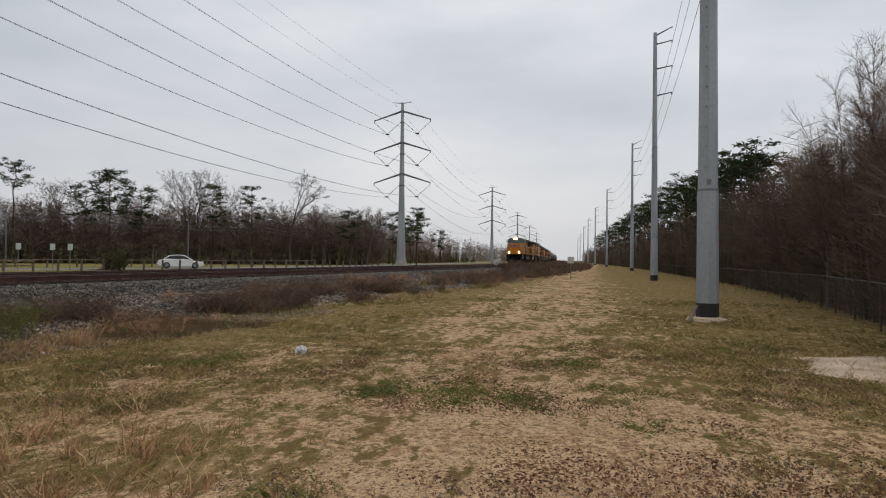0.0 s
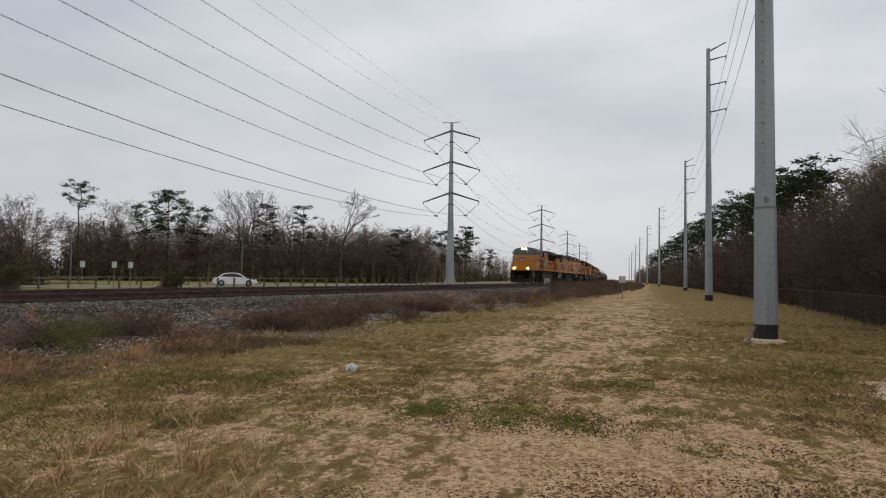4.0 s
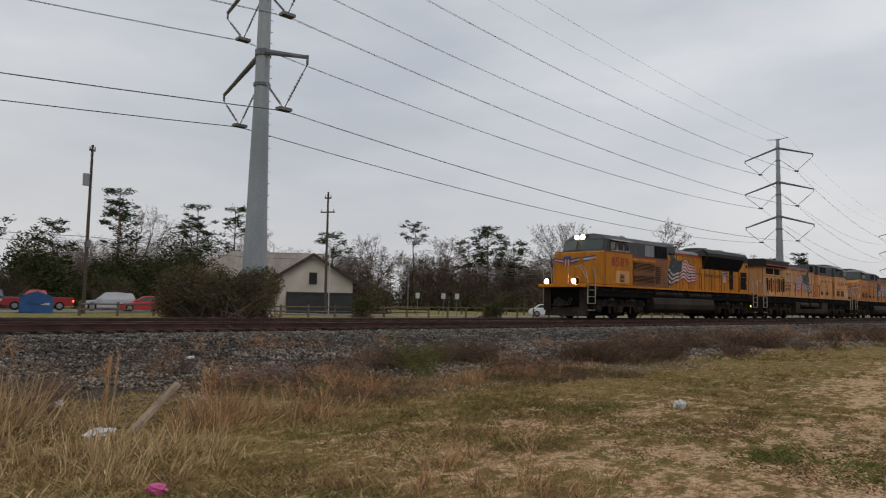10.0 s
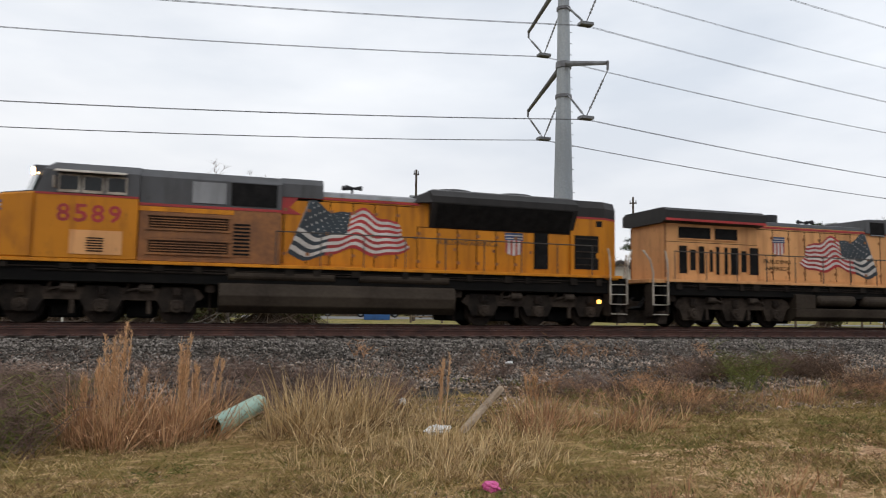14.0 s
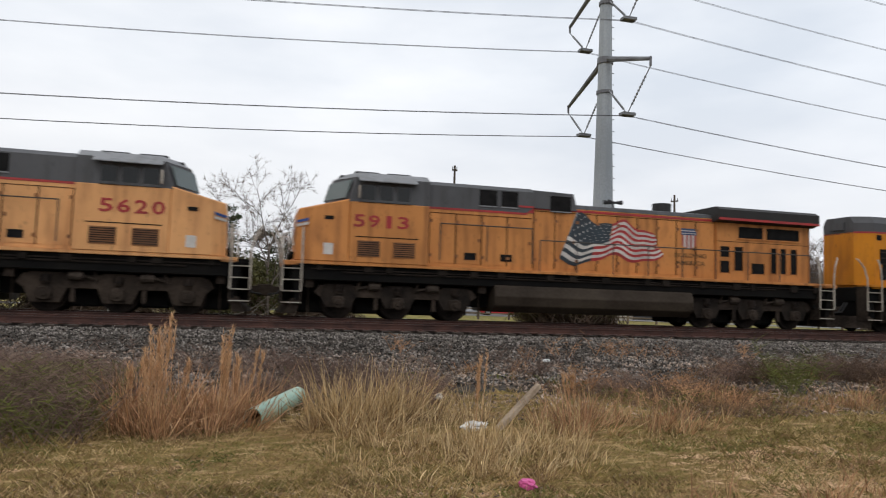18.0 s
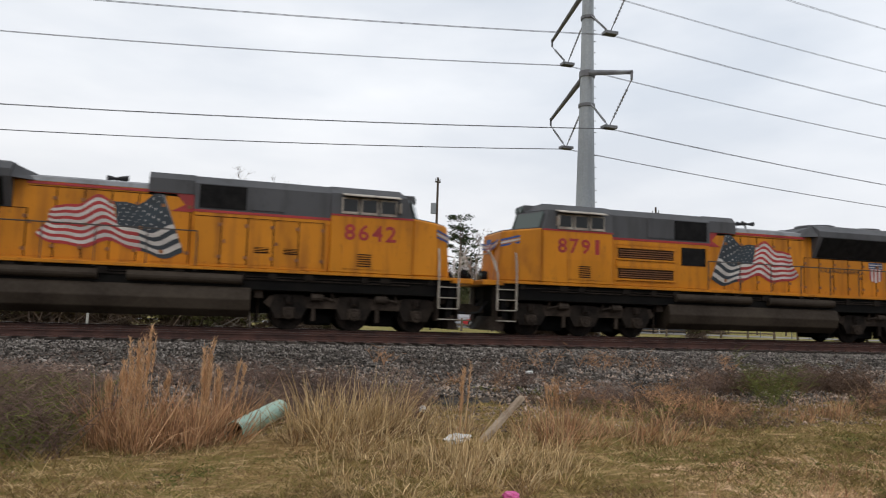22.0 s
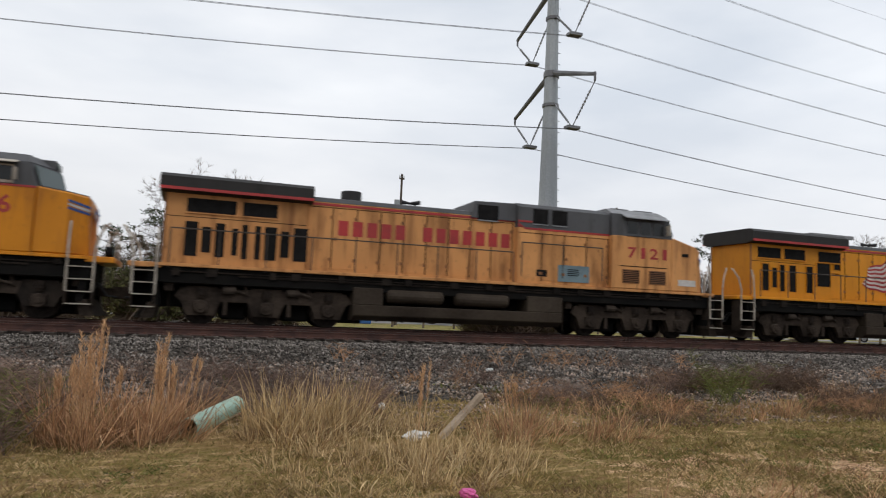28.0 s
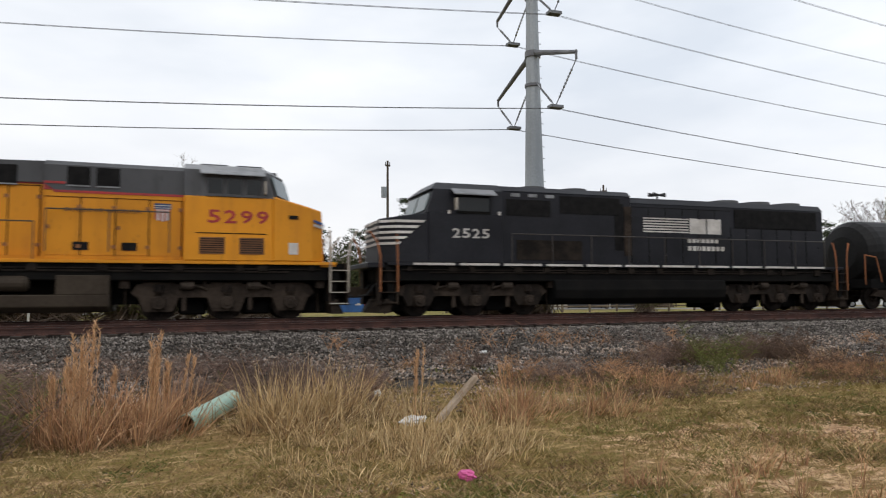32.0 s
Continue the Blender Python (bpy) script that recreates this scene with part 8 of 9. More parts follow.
# -- short grass over the field --
def field_grass():
    n = 30000
    r = 4.2 + 26.0 * rng.uniform(0, 1, n) ** 1.35
    a = np.radians(rng.uniform(-26, 104, n))
    x, y = r * np.cos(a), r * np.sin(a)
    ok = beside(x, y) < -11.5
    off = abs(y - (1.6 - 0.042 * x))
    dens = np.array([noise.noise(Vector((p * 0.55, q * 0.55, 1.0))) + 0.5 * noise.noise(Vector((p * 1.7, q * 1.7, 3.0))) for p, q in zip(x, y)])
    ok &= dens + np.clip((off - 3.0) * 0.16, -0.48, 0.35) > rng.uniform(-0.35, 0.35, n)
    ok &= ~((r < 11.5) & (y < 2.6))
    x, y, r = x[ok], y[ok], r[ok]
    tan = x + rng.normal(0, 1.8, len(x)) < 5.5
    for mask, mat, label in ((tan, M_grassblade, "short straw-coloured winter grass over bare soil"), (~tan, M_olivegrass, "short olive winter grass over bare soil")):
        m, k = int(mask.sum()), 7
        c = np.repeat(np.stack([x[mask], y[mask], np.full(m, -0.02)], -1), k, 0)
        c[:, :2] += rng.normal(0, 0.05, (m * k, 2))
        h = np.repeat(rng.uniform(0.03, 0.10, m) * (1 + 0.9 * (rng.random(m) < 0.08)), k) * rng.uniform(0.5, 1.2, m * k)
        t = c + up_rand(m * k, 0.75) * h[:, None] * 1.5
        v, f = blades(c, t, 0.006 + 0.0006 * np.repeat(r[mask], k))
        tagged(part("field_grass", mesh_of("field_grass", v, f, mat), None), label, "grass", kind="stuff")
    # tall dry stalks close to the watcher
    n = 620
    r = rng.uniform(3.2, 8.5, n)
    a = np.radians(np.concatenate([rng.uniform(22, 100, n - 60), rng.uniform(-20, 22, 60)]))
    c = np.stack([r * np.cos(a), r * np.sin(a), np.full(n, -0.02)], -1)
    c = np.repeat(c, 5, 0) + np.concatenate([rng.normal(0, 0.07, (n * 5, 2)), np.zeros((n * 5, 1))], 1)
    v, f = arcs(c, up_rand(n * 5, 0.9), rng.uniform(0.08, 0.34, n * 5), rng.uniform(0.1, 0.6, n * 5), rng.uniform(0.003, 0.006, n * 5))
    tagged(part("dry_stalks", mesh_of("dry_stalks", v, f, M_drygrass), None), "loose straw-coloured grass stalks in the turf", "grass", kind="stuff")
    # matted turf close to the watcher, in four tones, in uneven patches
    for tone, (mat, label, n, bias, tall) in enumerate(((M_drygrass, "flattened straw litter in the turf", 46000, 0.02, 0.075), (M_thatch, "brown matted grass litter", 60000, 0.02, 0.06), (M_olivegrass, "olive winter turf", 84000, 0.0, 0.06),
                                                        (M_greenweed, "thin green winter grass in the turf", 60000, 0.05, 0.045))):
        rr = 4.4 + 10.5 * rng.uniform(0, 1, n) ** 1.15
        aa = np.radians(rng.uniform(-24, 100, n))
        px, py = rr * np.cos(aa), rr * np.sin(aa)
        cell = np.round(np.stack([px, py], -1) * 8).astype(int)
        keys, back = np.unique(cell, axis=0, return_inverse=True)
        field = np.array([noise.noise(Vector((p * 0.13, q * 0.19, 20.0 + tone * 5))) + 0.6 * noise.noise(Vector((p * 0.4, q * 0.5, 3.0 + tone))) for p, q in keys.tolist()])
        dens = field[back.reshape(-1)]
        lane = np.clip(1.0 - abs(py - (1.6 - 0.042 * px)) / 3.8, 0, 1)
        gravel = np.clip((10.0 - px) * 0.25, 0, 1) * np.clip((1.8 - py) * 0.5, 0, 1)
        ok = (dens - 0.48 * lane - 0.45 * gravel > bias + rng.uniform(-0.15, 0.15, n)) & (beside(px, py) < -12.2)
        px, py = px[ok], py[ok]
        m, k = len(px), 3
        c = np.repeat(np.stack([px, py, np.full(m, -0.005)], -1), k, 0)
        c[:, :2] += rng.normal(0, 0.03, (m * k, 2))
        t = c + up_rand(m * k, 0.7) * (tall * rng.uniform(0.4, 1.4, (m * k, 1)))
        v, f = blades(c, t, rng.uniform(0.004, 0.009, m * k) * (0.6 + 0.07 * np.repeat(rr[ok], k)))
        tagged(part("turf", mesh_of("turf", v, f, mat), None), label, "grass", kind="stuff")
    # green winter weeds in flat patches
    spots = []
    for px, py, pr, pn in ((8.6, 1.0, 0.9, 46), (8.3, 2.0, 0.6, 26), (8.2, 0.3, 0.8, 40), (10.7, 5.2, 0.8, 34), (9.8, 6.0, 0.5, 22), (11.0, -0.4, 0.8, 26), (8.65, -1.1, 0.6, 30), (10.2, 5.1, 0.7, 26), (9.3, -0.6, 0.4, 16), (6.6, 3.2, 0.9, 30), (5.2, 4.4, 0.8, 30), (3.0, 5.0, 0.7, 22),
                           (1.0, 7.6, 0.9, 26), (6.0, 6.6, 0.8, 24), (14.0, -3.6, 1.5, 36), (7.0, -1.0, 0.8, 24), (4.6, 1.6, 0.6, 18)):
        spots += [(px + rng.normal(0, pr * 0.5), py + rng.normal(0, pr * 0.28)) for _ in range(pn * 4)]
    c = np.repeat(np.array([(p, q, -0.01) for p, q in spots]), 9, 0) + np.concatenate([rng.normal(0, 0.045, (len(spots) * 9, 2)), np.zeros((len(spots) * 9, 1))], 1)
    t = c + up_rand(len(c), 0.45) * rng.uniform(0.03, 0.10, (len(c), 1))
    v, f = blades(c, t, 0.013)
    tagged(part("green_clover", mesh_of("green_clover", v, f, M_greenweed), None), "bright green low weeds in flat patches", "weeds", kind="stuff")
    # fallen leaves and bits of bark on the gravelly soil
    for mat, n, size in ((M_leaf, 14000, 0.018), (M_thatch, 12000, 0.016), (M_weed, 6000, 0.018), (M_palestraw, 7000, 0.015)):
        r = 4.3 + 8.0 * rng.uniform(0, 1, n) ** 1.25
        a = np.radians(rng.uniform(-27, 24, n))
        c = np.stack([r * np.cos(a), r * np.sin(a) - 0.3, np.full(n, 0.006)], -1)
        dens = np.array([noise.noise(Vector((p * 0.8, q * 0.8, 6.0))) + 0.5 * noise.noise(Vector((p * 2.6, q * 2.6, 9.0))) for p, q in c[:, :2].tolist()])
        c = c[dens > rng.uniform(-0.35, 0.25, n) + np.clip((c[:, 1] - 0.6) * 0.22, 0, 1)]
        m = len(c)
        t = c + np.stack([rng.normal(0, size, m), rng.normal(0, size, m), rng.uniform(0.0, size * 0.9, m)], -1)
        v, f = blades(c, t, rng.uniform(0.7, 1.4, m) * size)
        tagged(part("fallen_leaves", mesh_of("fallen_leaves", v, f, mat), None), "scattered small brown leaves and bark on gravelly soil", "leaves", kind="stuff")


field_grass()

# -- pale fallen branches leaning in the thicket across the track --
M_dead = material("bleached_dead_branch", (0.20, 0.18, 0.16), (0.12, 0.105, 0.095), 2.0, 12.0, 0.9)
for a, b, r in (((3.3, 33.4, 0.2), (6.2, 33.2, 1.75), 0.035), ((3.8, 33.3, 0.2), (5.6, 33.2, 1.2), 0.04), ((4.4, 33.4, 0.2), (6.6, 33.2, 1.5), 0.025)):
    branch = Shape()
    p, q = Vector(a), Vector(b)
    knots = [p.lerp(q, k / 5) + Vector((0, 0, 0.12 * math.sin(k * 1.9))) * (1 if 0 < k < 5 else 0) for k in range(6)]
    for k in range(5):
        branch.tube(knots[k], knots[k + 1], r * (1 - k * 0.14), r * (1 - (k + 1) * 0.14), 6)
        branch.tube(knots[k], knots[k] + Vector((0.25, 0.1, 0.35 - 0.1 * k)), r * 0.4, r * 0.15, 4)
    tagged(part("fallen_branch", branch, M_dead), "pale dead branch leaning in the thicket", "branch", "fallen branches")

# ---- stones and ties ----
def stones(name, xy, z, size, mat, label):
    """Angular stones: squashed octahedra, one joined mesh."""
    n = len(xy)
    o = np.array([(1, 0, 0), (-1, 0, 0), (0, 1, 0), (0, -1, 0), (0, 0, 1), (0, 0, -1)], float)
    tri = np.array([(0, 2, 4), (2, 1, 4), (1, 3, 4), (3, 0, 4), (2, 0, 5), (1, 2, 5), (3, 1, 5), (0, 3, 5)])
    ang = rng.uniform(0, 2 * math.pi, n)
    sc = size[:, None] * rng.uniform(0.5, 1.2, (n, 3)) * np.array([1, 1, 0.7])
    p = o[None] * sc[:, None] + rng.normal(0, 0.16, (n, 6, 3)) * size[:, None, None]
    c, s_ = np.cos(ang)[:, None], np.sin(ang)[:, None]
    q = np.stack([p[..., 0] * c - p[..., 1] * s_, p[..., 0] * s_ + p[..., 1] * c, p[..., 2]], -1)
    q += np.stack([xy[:, 0], xy[:, 1], z], -1)[:, None]
    f = (tri[None] + np.arange(n)[:, None, None] * 6).reshape(-1, 3)
    me = mesh_of(name, q.reshape(-1, 3), f, mat)
    return tagged(part(name, me, None), label, "stones", kind="stuff")


def bank_spots(s0, s1, o0, o1, n, fall=1.0):
    s = rng.uniform(s0, s1, n)
    o = o0 + (o1 - o0) * rng.uniform(0, 1, n) ** fall
    x, y, t = (np.interp(s, LINE_S, a) for a in (LINE_X, LINE_Y, LINE_T))
    return np.stack([x - o * np.sin(t), y + o * np.cos(t)], -1), bank_z(o)


xy, z = bank_spots(-22, 46, -5.45, -11.5, 105000, 1.15)
stones("ballast_stones", xy, z + 0.03, rng.uniform(0.016, 0.044, len(xy)), M_stone, "dark grey angular ballast stones on the bank")
xy, z = bank_spots(-22, 60, -5.6, 1.2, 9000, 1.0)
stones("ballast_stones", xy, z + 0.01, rng.uniform(0.025, 0.05, len(xy)), M_stone, "dark grey ballast stones between the rails")
xy, z = bank_spots(46, 110, -5.6, -9.5, 7000, 1.2)
stones("ballast_stones", xy, z + 0.03, rng.uniform(0.04, 0.08, len(xy)), M_stone, "dark grey ballast stones along the distant bank")
xy, z = bank_spots(-18, 60, -8.3, -13.3, 30000, 1.0)
keep_ = np.array([noise.noise(Vector((a * 0.45, b * 0.45, 11.0))) > -0.22 for a, b in xy])
stones("pale_rubble", xy[keep_], z[keep_] + 0.025, rng.uniform(0.018, 0.06, int(keep_.sum())), M_pale_stone, "pale brown rubble at the bank's foot")
xy, z = bank_spots(0, 20, -12.6, -15.0, 6000, 1.3)
stones("pale_rubble", xy, np.full(len(xy), 0.02), rng.uniform(0.010, 0.034, len(xy)), M_pale_stone, "pale rubble strewn at the lawn's edge")
n_ = 26000
r_ = 4.2 + 15 * rng.uniform(0, 1, n_) ** 1.5
a_ = np.radians(rng.uniform(-28, 106, n_))
xy = np.stack([r_ * np.cos(a_), r_ * np.sin(a_)], -1)
stones("field_pebbles", xy, np.full(n_, 0.0), rng.uniform(0.004, 0.017, n_), M_pale_stone, "pale pebbles scattered over bare soil")

tie_shape = Shape()
tie_shape.box(-0.115, 0.115, -1.3, 1.3, -0.18, 0.0)
tie_mesh = tie_shape.mesh("tie", M_tie, bevel=0.012)
plate_shape = Shape()
plate_shape.box(-0.1, 0.1, -0.19, 0.19, 0.0, 0.018)
plate_shape.box(-0.05, 0.05, -0.12, -0.075, 0.018, 0.05)
plate_shape.box(-0.05, 0.05, 0.075, 0.12, 0.018, 0.05)
plate_mesh = plate_shape.mesh("tie_plate", M_rail)
for centre, state in ((NEAR_TRACK, "dark creosoted timber ties of the empty track"), (0.0, "dark creosoted timber ties half buried in ballast")):
    ties = tagged(empty("railway_ties"), state, "railway ties", kind="structure")
    joined = Shape()
    for i in range(-60, 900):
        s = i * 0.51
        x, y, t = on_line(s, centre + rng.normal(0, 0.035))
        if -36 <= i <= 150:
            part("tie", tie_mesh, None, ties, at=pose(x, y, RAIL_TOP - 0.174, 0, 0, math.degrees(t) + rng.normal(0, 0.6)))
        elif s < 300:
            c, e = math.cos(t), math.sin(t)
            ring = [(x + c * a - e * b, y + e * a + c * b) for a, b in ((-0.115, -1.3), (0.115, -1.3), (0.115, 1.3), (-0.115, 1.3))]
            joined.solid([(p, q, 0.6) for p, q in ring], [(p, q, RAIL_TOP - 0.176) for p, q in ring])
    part("tie_row", joined, M_tie, ties, tidy=False)["kind"] = "stuff"
    for i in range(-30, 110):
        x, y, t = on_line(i * 0.51, centre - 0.755)
        part("tie_plate", plate_mesh, None, ties, at=pose(x, y, RAIL_TOP - 0.174, 0, 0, math.degrees(t)))

# ---- things on the watcher's side ----
M_pvc = material("mint_green_plastic_pipe", (0.34, 0.50, 0.40), (0.24, 0.36, 0.29), 2.0, 16.0, 0.45, bump=0.05)
# inner wall in a dark brown, unlike the green outer wall
M_pipe_in = material("dark_brown_pipe_inside", (0.06, 0.05, 0.04), None, 2.0, 16.0, 0.9)
pipe = empty("drain_pipe")
a, b = Vector((1.34, 8.95, 0.10)), Vector((2.10, 9.95, 0.22))
d = (b - a).normalized()
u = d.orthogonal().normalized()
v = d.cross(u)
outer, inner = Shape(), Shape()
n = 24
rings = []
for p, r in ((a, 0.125), (b, 0.125), (b, 0.114), (a, 0.114)):
    rings.append([tuple(p + (u * math.cos(2 * math.pi * i / n) + v * math.sin(2 * math.pi * i / n)) * r) for i in range(n)])
for i in range(n):
    j = (i + 1) % n
    outer.face([rings[0][i], rings[0][j], rings[1][j], rings[1][i]])
    outer.face([rings[1][i], rings[1][j], rings[2][j], rings[2][i]])
    outer.face([rings[3][i], rings[3][j], rings[0][j], rings[0][i]])
    inner.face([rings[2][i], rings[2][j], rings[3][j], rings[3][i]])
part("pipe_wall", outer, M_pvc, pipe, smooth=True)
part("pipe_inside", inner, M_pipe_in, pipe, "dark inside of the pipe")
tagged(pipe, "short mint-green plastic drain pipe lying in dry grass", "pipe")
M_plank = material("bleached_plank", (0.43, 0.34, 0.25), (0.22, 0.165, 0.115), 3.0, 22.0, 0.9, bump=0.4)
plank = Shape()
pa, pb = Vector((4.20, 8.0, 0.0)), Vector((5.06, 8.42, 0.50))
d = (pb - pa).normalized()
w_ = Vector((0.15, 0.99, 0)).normalized() * 0.075
h_ = d.cross(w_).normalized() * 0.03
plank.solid([tuple(pa + i * w_ + j * h_) for i, j in ((-1, -1), (1, -1), (1, 1), (-1, 1))], [tuple(pb + i * w_ * 0.9 + j * h_) for i, j in ((-1, -1), (1, -1), (1, 1), (-1, 1))])
tagged(part("plank", plank, M_plank, bevel=0.008), "bleached splintered plank propped in dry grass", "plank")


def crumple(name, x, y, z, sx, sy, sz, mat, label, category, seed):
    bm = bmesh.new()
    bmesh.ops.create_icosphere(bm, subdivisions=3, radius=1.0)
    for q in bm.verts:
        k = 1 + 0.45 * noise.noise(q.co * 1.9 + Vector((seed, 0, 0))) + 0.2 * noise.noise(q.co * 5 + Vector((0, seed, 0)))
        q.co = Vector((q.co.x * sx * k, q.co.y * sy * k, q.co.z * sz * k))
    me = bpy.data.meshes.new(name)
    bm.to_mesh(me)
    bm.free()
    me.materials.append(mat)
    return tagged(part(name, me, None, at=pose(x, y, z, 0, 0, seed * 40)), label, category)


M_plastic = material("white_litter", (0.70, 0.70, 0.68), (0.5, 0.5, 0.48), 4.0, 20.0, 0.5)
M_pink = material("pink_litter", (0.75, 0.14, 0.38), (0.55, 0.08, 0.25), 4.0, 20.0, 0.5)
crumple("litter", 3.74, 7.7, 0.13, 0.25, 0.12, 0.045, M_plastic, "white plastic litter caught in dry grass", "litter", 1)
crumple("litter", 4.35, 10.2, 0.12, 0.07, 0.05, 0.05, M_plastic, "small white scrap on the stone bank", "litter", 2)
crumple("litter", 3.15, 5.45, 0.04, 0.085, 0.06, 0.045, M_pink, "bright pink crumpled wrapper on the grass", "litter", 3)
crumple("litter", 11.25, 4.12, 0.06, 0.10, 0.08, 0.08, M_plastic, "pale crumpled bag on the sandy ground", "litter", 4)
crumple("litter", 8.6, 13.9, 0.32, 0.12, 0.06, 0.04, M_plastic, "white scrap on the ballast slope", "litter", 5)
# pale sandy spread beside the wood
v_, f_ = [], []
for i in range(21):
    for j in range(11):
        a, b = i / 20, j / 10
        x, y = 9.6 + 4.2 * a, -3.3 - 4.2 * b
        edge = min(a, 1 - a, b * 1.3)
        v_.append((x, y + 0.3 * noise.noise(Vector((x, y, 0))), -0.052 + 0.085 * min(1.0, edge * 4) + 0.06 * noise.noise(Vector((x * 1.1, y * 2.2, 2)))))
for i in range(20):
    for j in range(10):
        k = i * 11 + j
        f_.append((k, k + 1, k + 12, k + 11))
tagged(part("sand_spread", mesh_of("sand_spread", v_, f_, M_sand), None), "pale spread of sand on the grass", "sand", kind="structure")

# small white panel on a post near the rails, and a cabinet further along
M_panel = material("dull_white_panel", (0.55, 0.55, 0.53), (0.42, 0.42, 0.4), 1.0, 9.0, 0.6)


def panel_post(x, y, z_mid, size, label, turn):
    root = empty("sign_panel", pose(x, y, 0.0, 0, 0, turn))
    s = Shape()
    s.tube((0, 0, 0), (0, 0, z_mid), 0.04, 0.04, 8)
    part("post", s, M_steel_dark, root)
    s = Shape()
    s.box(-0.06, -0.03, -size / 2, size / 2, z_mid - size / 2, z_mid + size / 2)
    part("panel", s, M_panel, root, bevel=0.005)
    tagged(root, label, "sign")


panel_post(60.0, -0.7, 1.62, 0.55, "blank white trackside panel on a post", 0)
cab = empty("equipment_cabinet", pose(99.7, 9.2, 0.3))
s = Shape()
s.box(-0.4, 0.4, -0.42, 0.42, 0.2, 1.35)
part("cabinet_body", s, M_panel, cab, bevel=0.02)
s = Shape()
s.box(-0.5, 0.5, -0.5, 0.5, 0.0, 0.2)
part("plinth", s, M_concrete, cab)
tagged(cab, "white trackside equipment cabinet on a plinth", "cabinet")
post = empty("marker_post", pose(-1.2, 38.5, 0.28))
s = Shape()
s.tube((0, 0, 0), (0, 0, 1.15), 0.06, 0.06, 10)
part("post_body", s, M_panel, post)
s = Shape()
s.tube((0, 0, 1.15), (0, 0, 1.32), 0.062, 0.05, 10)
part("cap", s, M_black, post, "black cap")
tagged(post, "white marker post with a black cap", "marker post")

# ---- road, car park and fence across the track ----
ROAD = [(-60.0, 66.0), (0.0, 66.5), (26.0, 64.5), (42.0, 56.5), (55.0, 47.0), (68.5, 41.0), (85.0, 36.3), (110.0, 33.0), (200.0, 32.0), (620.0, 33.0)]


def ribbon(name, line, width, z, mat, label, category):
    v, f = [], []
    for i, (x, y) in enumerate(line):
        a, b = line[max(i - 1, 0)], line[min(i + 1, len(line) - 1)]
        h = math.atan2(b[1] - a[1], b[0] - a[0])
        for o in (-width / 2, width / 2):
            v.append((x - o * math.sin(h), y + o * math.cos(h), z))
    for i in range(len(line) - 1):
        f.append((2 * i, 2 * i + 1, 2 * i + 3, 2 * i + 2))
    return tagged(part(name, mesh_of(name, v, f, mat), None), label, category, kind="structure")


ribbon("road", ROAD, 6.4, 0.345, M_asphalt, "pale asphalt road beyond the fence", "road")
s = Shape()
s.face([(12, 60, 0.34), (44, 58.5, 0.34), (46, 70, 0.34), (12, 74, 0.34)])
tagged(part("car_park", s, M_asphalt, tidy=False), "pale asphalt car park", "car park", kind="structure")

FENCE = [(22.0, 49.5), (36.0, 45.6), (50.0, 41.8), (66.0, 36.6), (84.0, 31.6), (106.0, 28.4)]
post_shape = Shape()
post_shape.box(-0.08, 0.08, -0.08, 0.08, -0.1, 0.98)
post_mesh = post_shape.mesh("post", M_fence, bevel=0.02)


def fence_run(line, spacing, rails, name, label):
    root = tagged(empty(name), label, "fence")
    pts = []
    for a, b in zip(line, line[1:]):
        L = math.hypot(b[0] - a[0], b[1] - a[1])
        k = max(1, round(L / spacing))
        pts += [(a[0] + (b[0] - a[0]) * i / k, a[1] + (b[1] - a[1]) * i / k) for i in range(k)]
    pts.append(line[-1])
    for x, y in pts:
        part("post", post_mesh, None, root, at=pose(x, y, 0.30, rng.normal(0, 1.5), rng.normal(0, 1.5), rng.uniform(0, 90)))
    for z in rails:
        for a, b in zip(pts, pts[1:]):
            s = Shape()
            s.tube((*a, 0.30 + z), (*b, 0.30 + z), 0.055, 0.055, 6)
            part("rail", s, M_fence, root)
    return root


fence_run(FENCE[:3], 2.4, (0.45, 0.82), "rail_fence", "weathered timber post-and-rail fence along the road")
fence_run(FENCE[2:], 2.0, (), "post_row", "row of short timber posts along the road")
fence_run([(60.0, 60.0), (76.0, 50.5), (95.0, 44.0), (112.0, 41.0)], 3.0, (0.82,), "rail_fence", "long timber rail fence beyond the road")

M_sign = material("pale_sign_face", (0.50, 0.55, 0.52), (0.38, 0.42, 0.40), 1.0, 9.0, 0.5)
for x, y in ((52.9, 45.7), (54.6, 43.8), (55.4, 42.7)):
    root = empty("parking_sign", pose(x, y, 0.32, 0, 0, 40))
    s = Shape()
    s.tube((0, 0, 0), (0, 0, 1.9), 0.035, 0.035, 6)
    part("post", s, M_steel_dark, root)
    s = Shape()
    s.box(-0.05, -0.035, -0.2, 0.2, 1.75, 2.3)
    part("sign_face", s, M_sign, root)
    tagged(root, "small pale parking sign on a post", "sign", "parking signs")


def street_lamp(x, y, h, turn):
    root = empty("street_lamp", pose(x, y, 0.3, 0, 0, turn))
    s = Shape()
    s.tube((0, 0, 0), (0, 0, h), 0.09, 0.06, 8)
    part("pole", s, M_steel_dark, root)
    s = Shape()
    s.tube((0, 0, h), (0.8, 0, h + 0.15), 0.04, 0.035, 6)
    part("arm", s, M_steel_dark, root)
    s = Shape()
    s.box(0.7, 1.25, -0.12, 0.12, h + 0.08, h + 0.2)
    part("lamp_head", s, M_steel, root, bevel=0.02)
    tagged(root, "grey street lamp with a short arm", "street lamp", "street lamps")


street_lamp(82.5, 47.0, 5.8, 200)
street_lamp(67.3, 59.8, 6.1, 230)


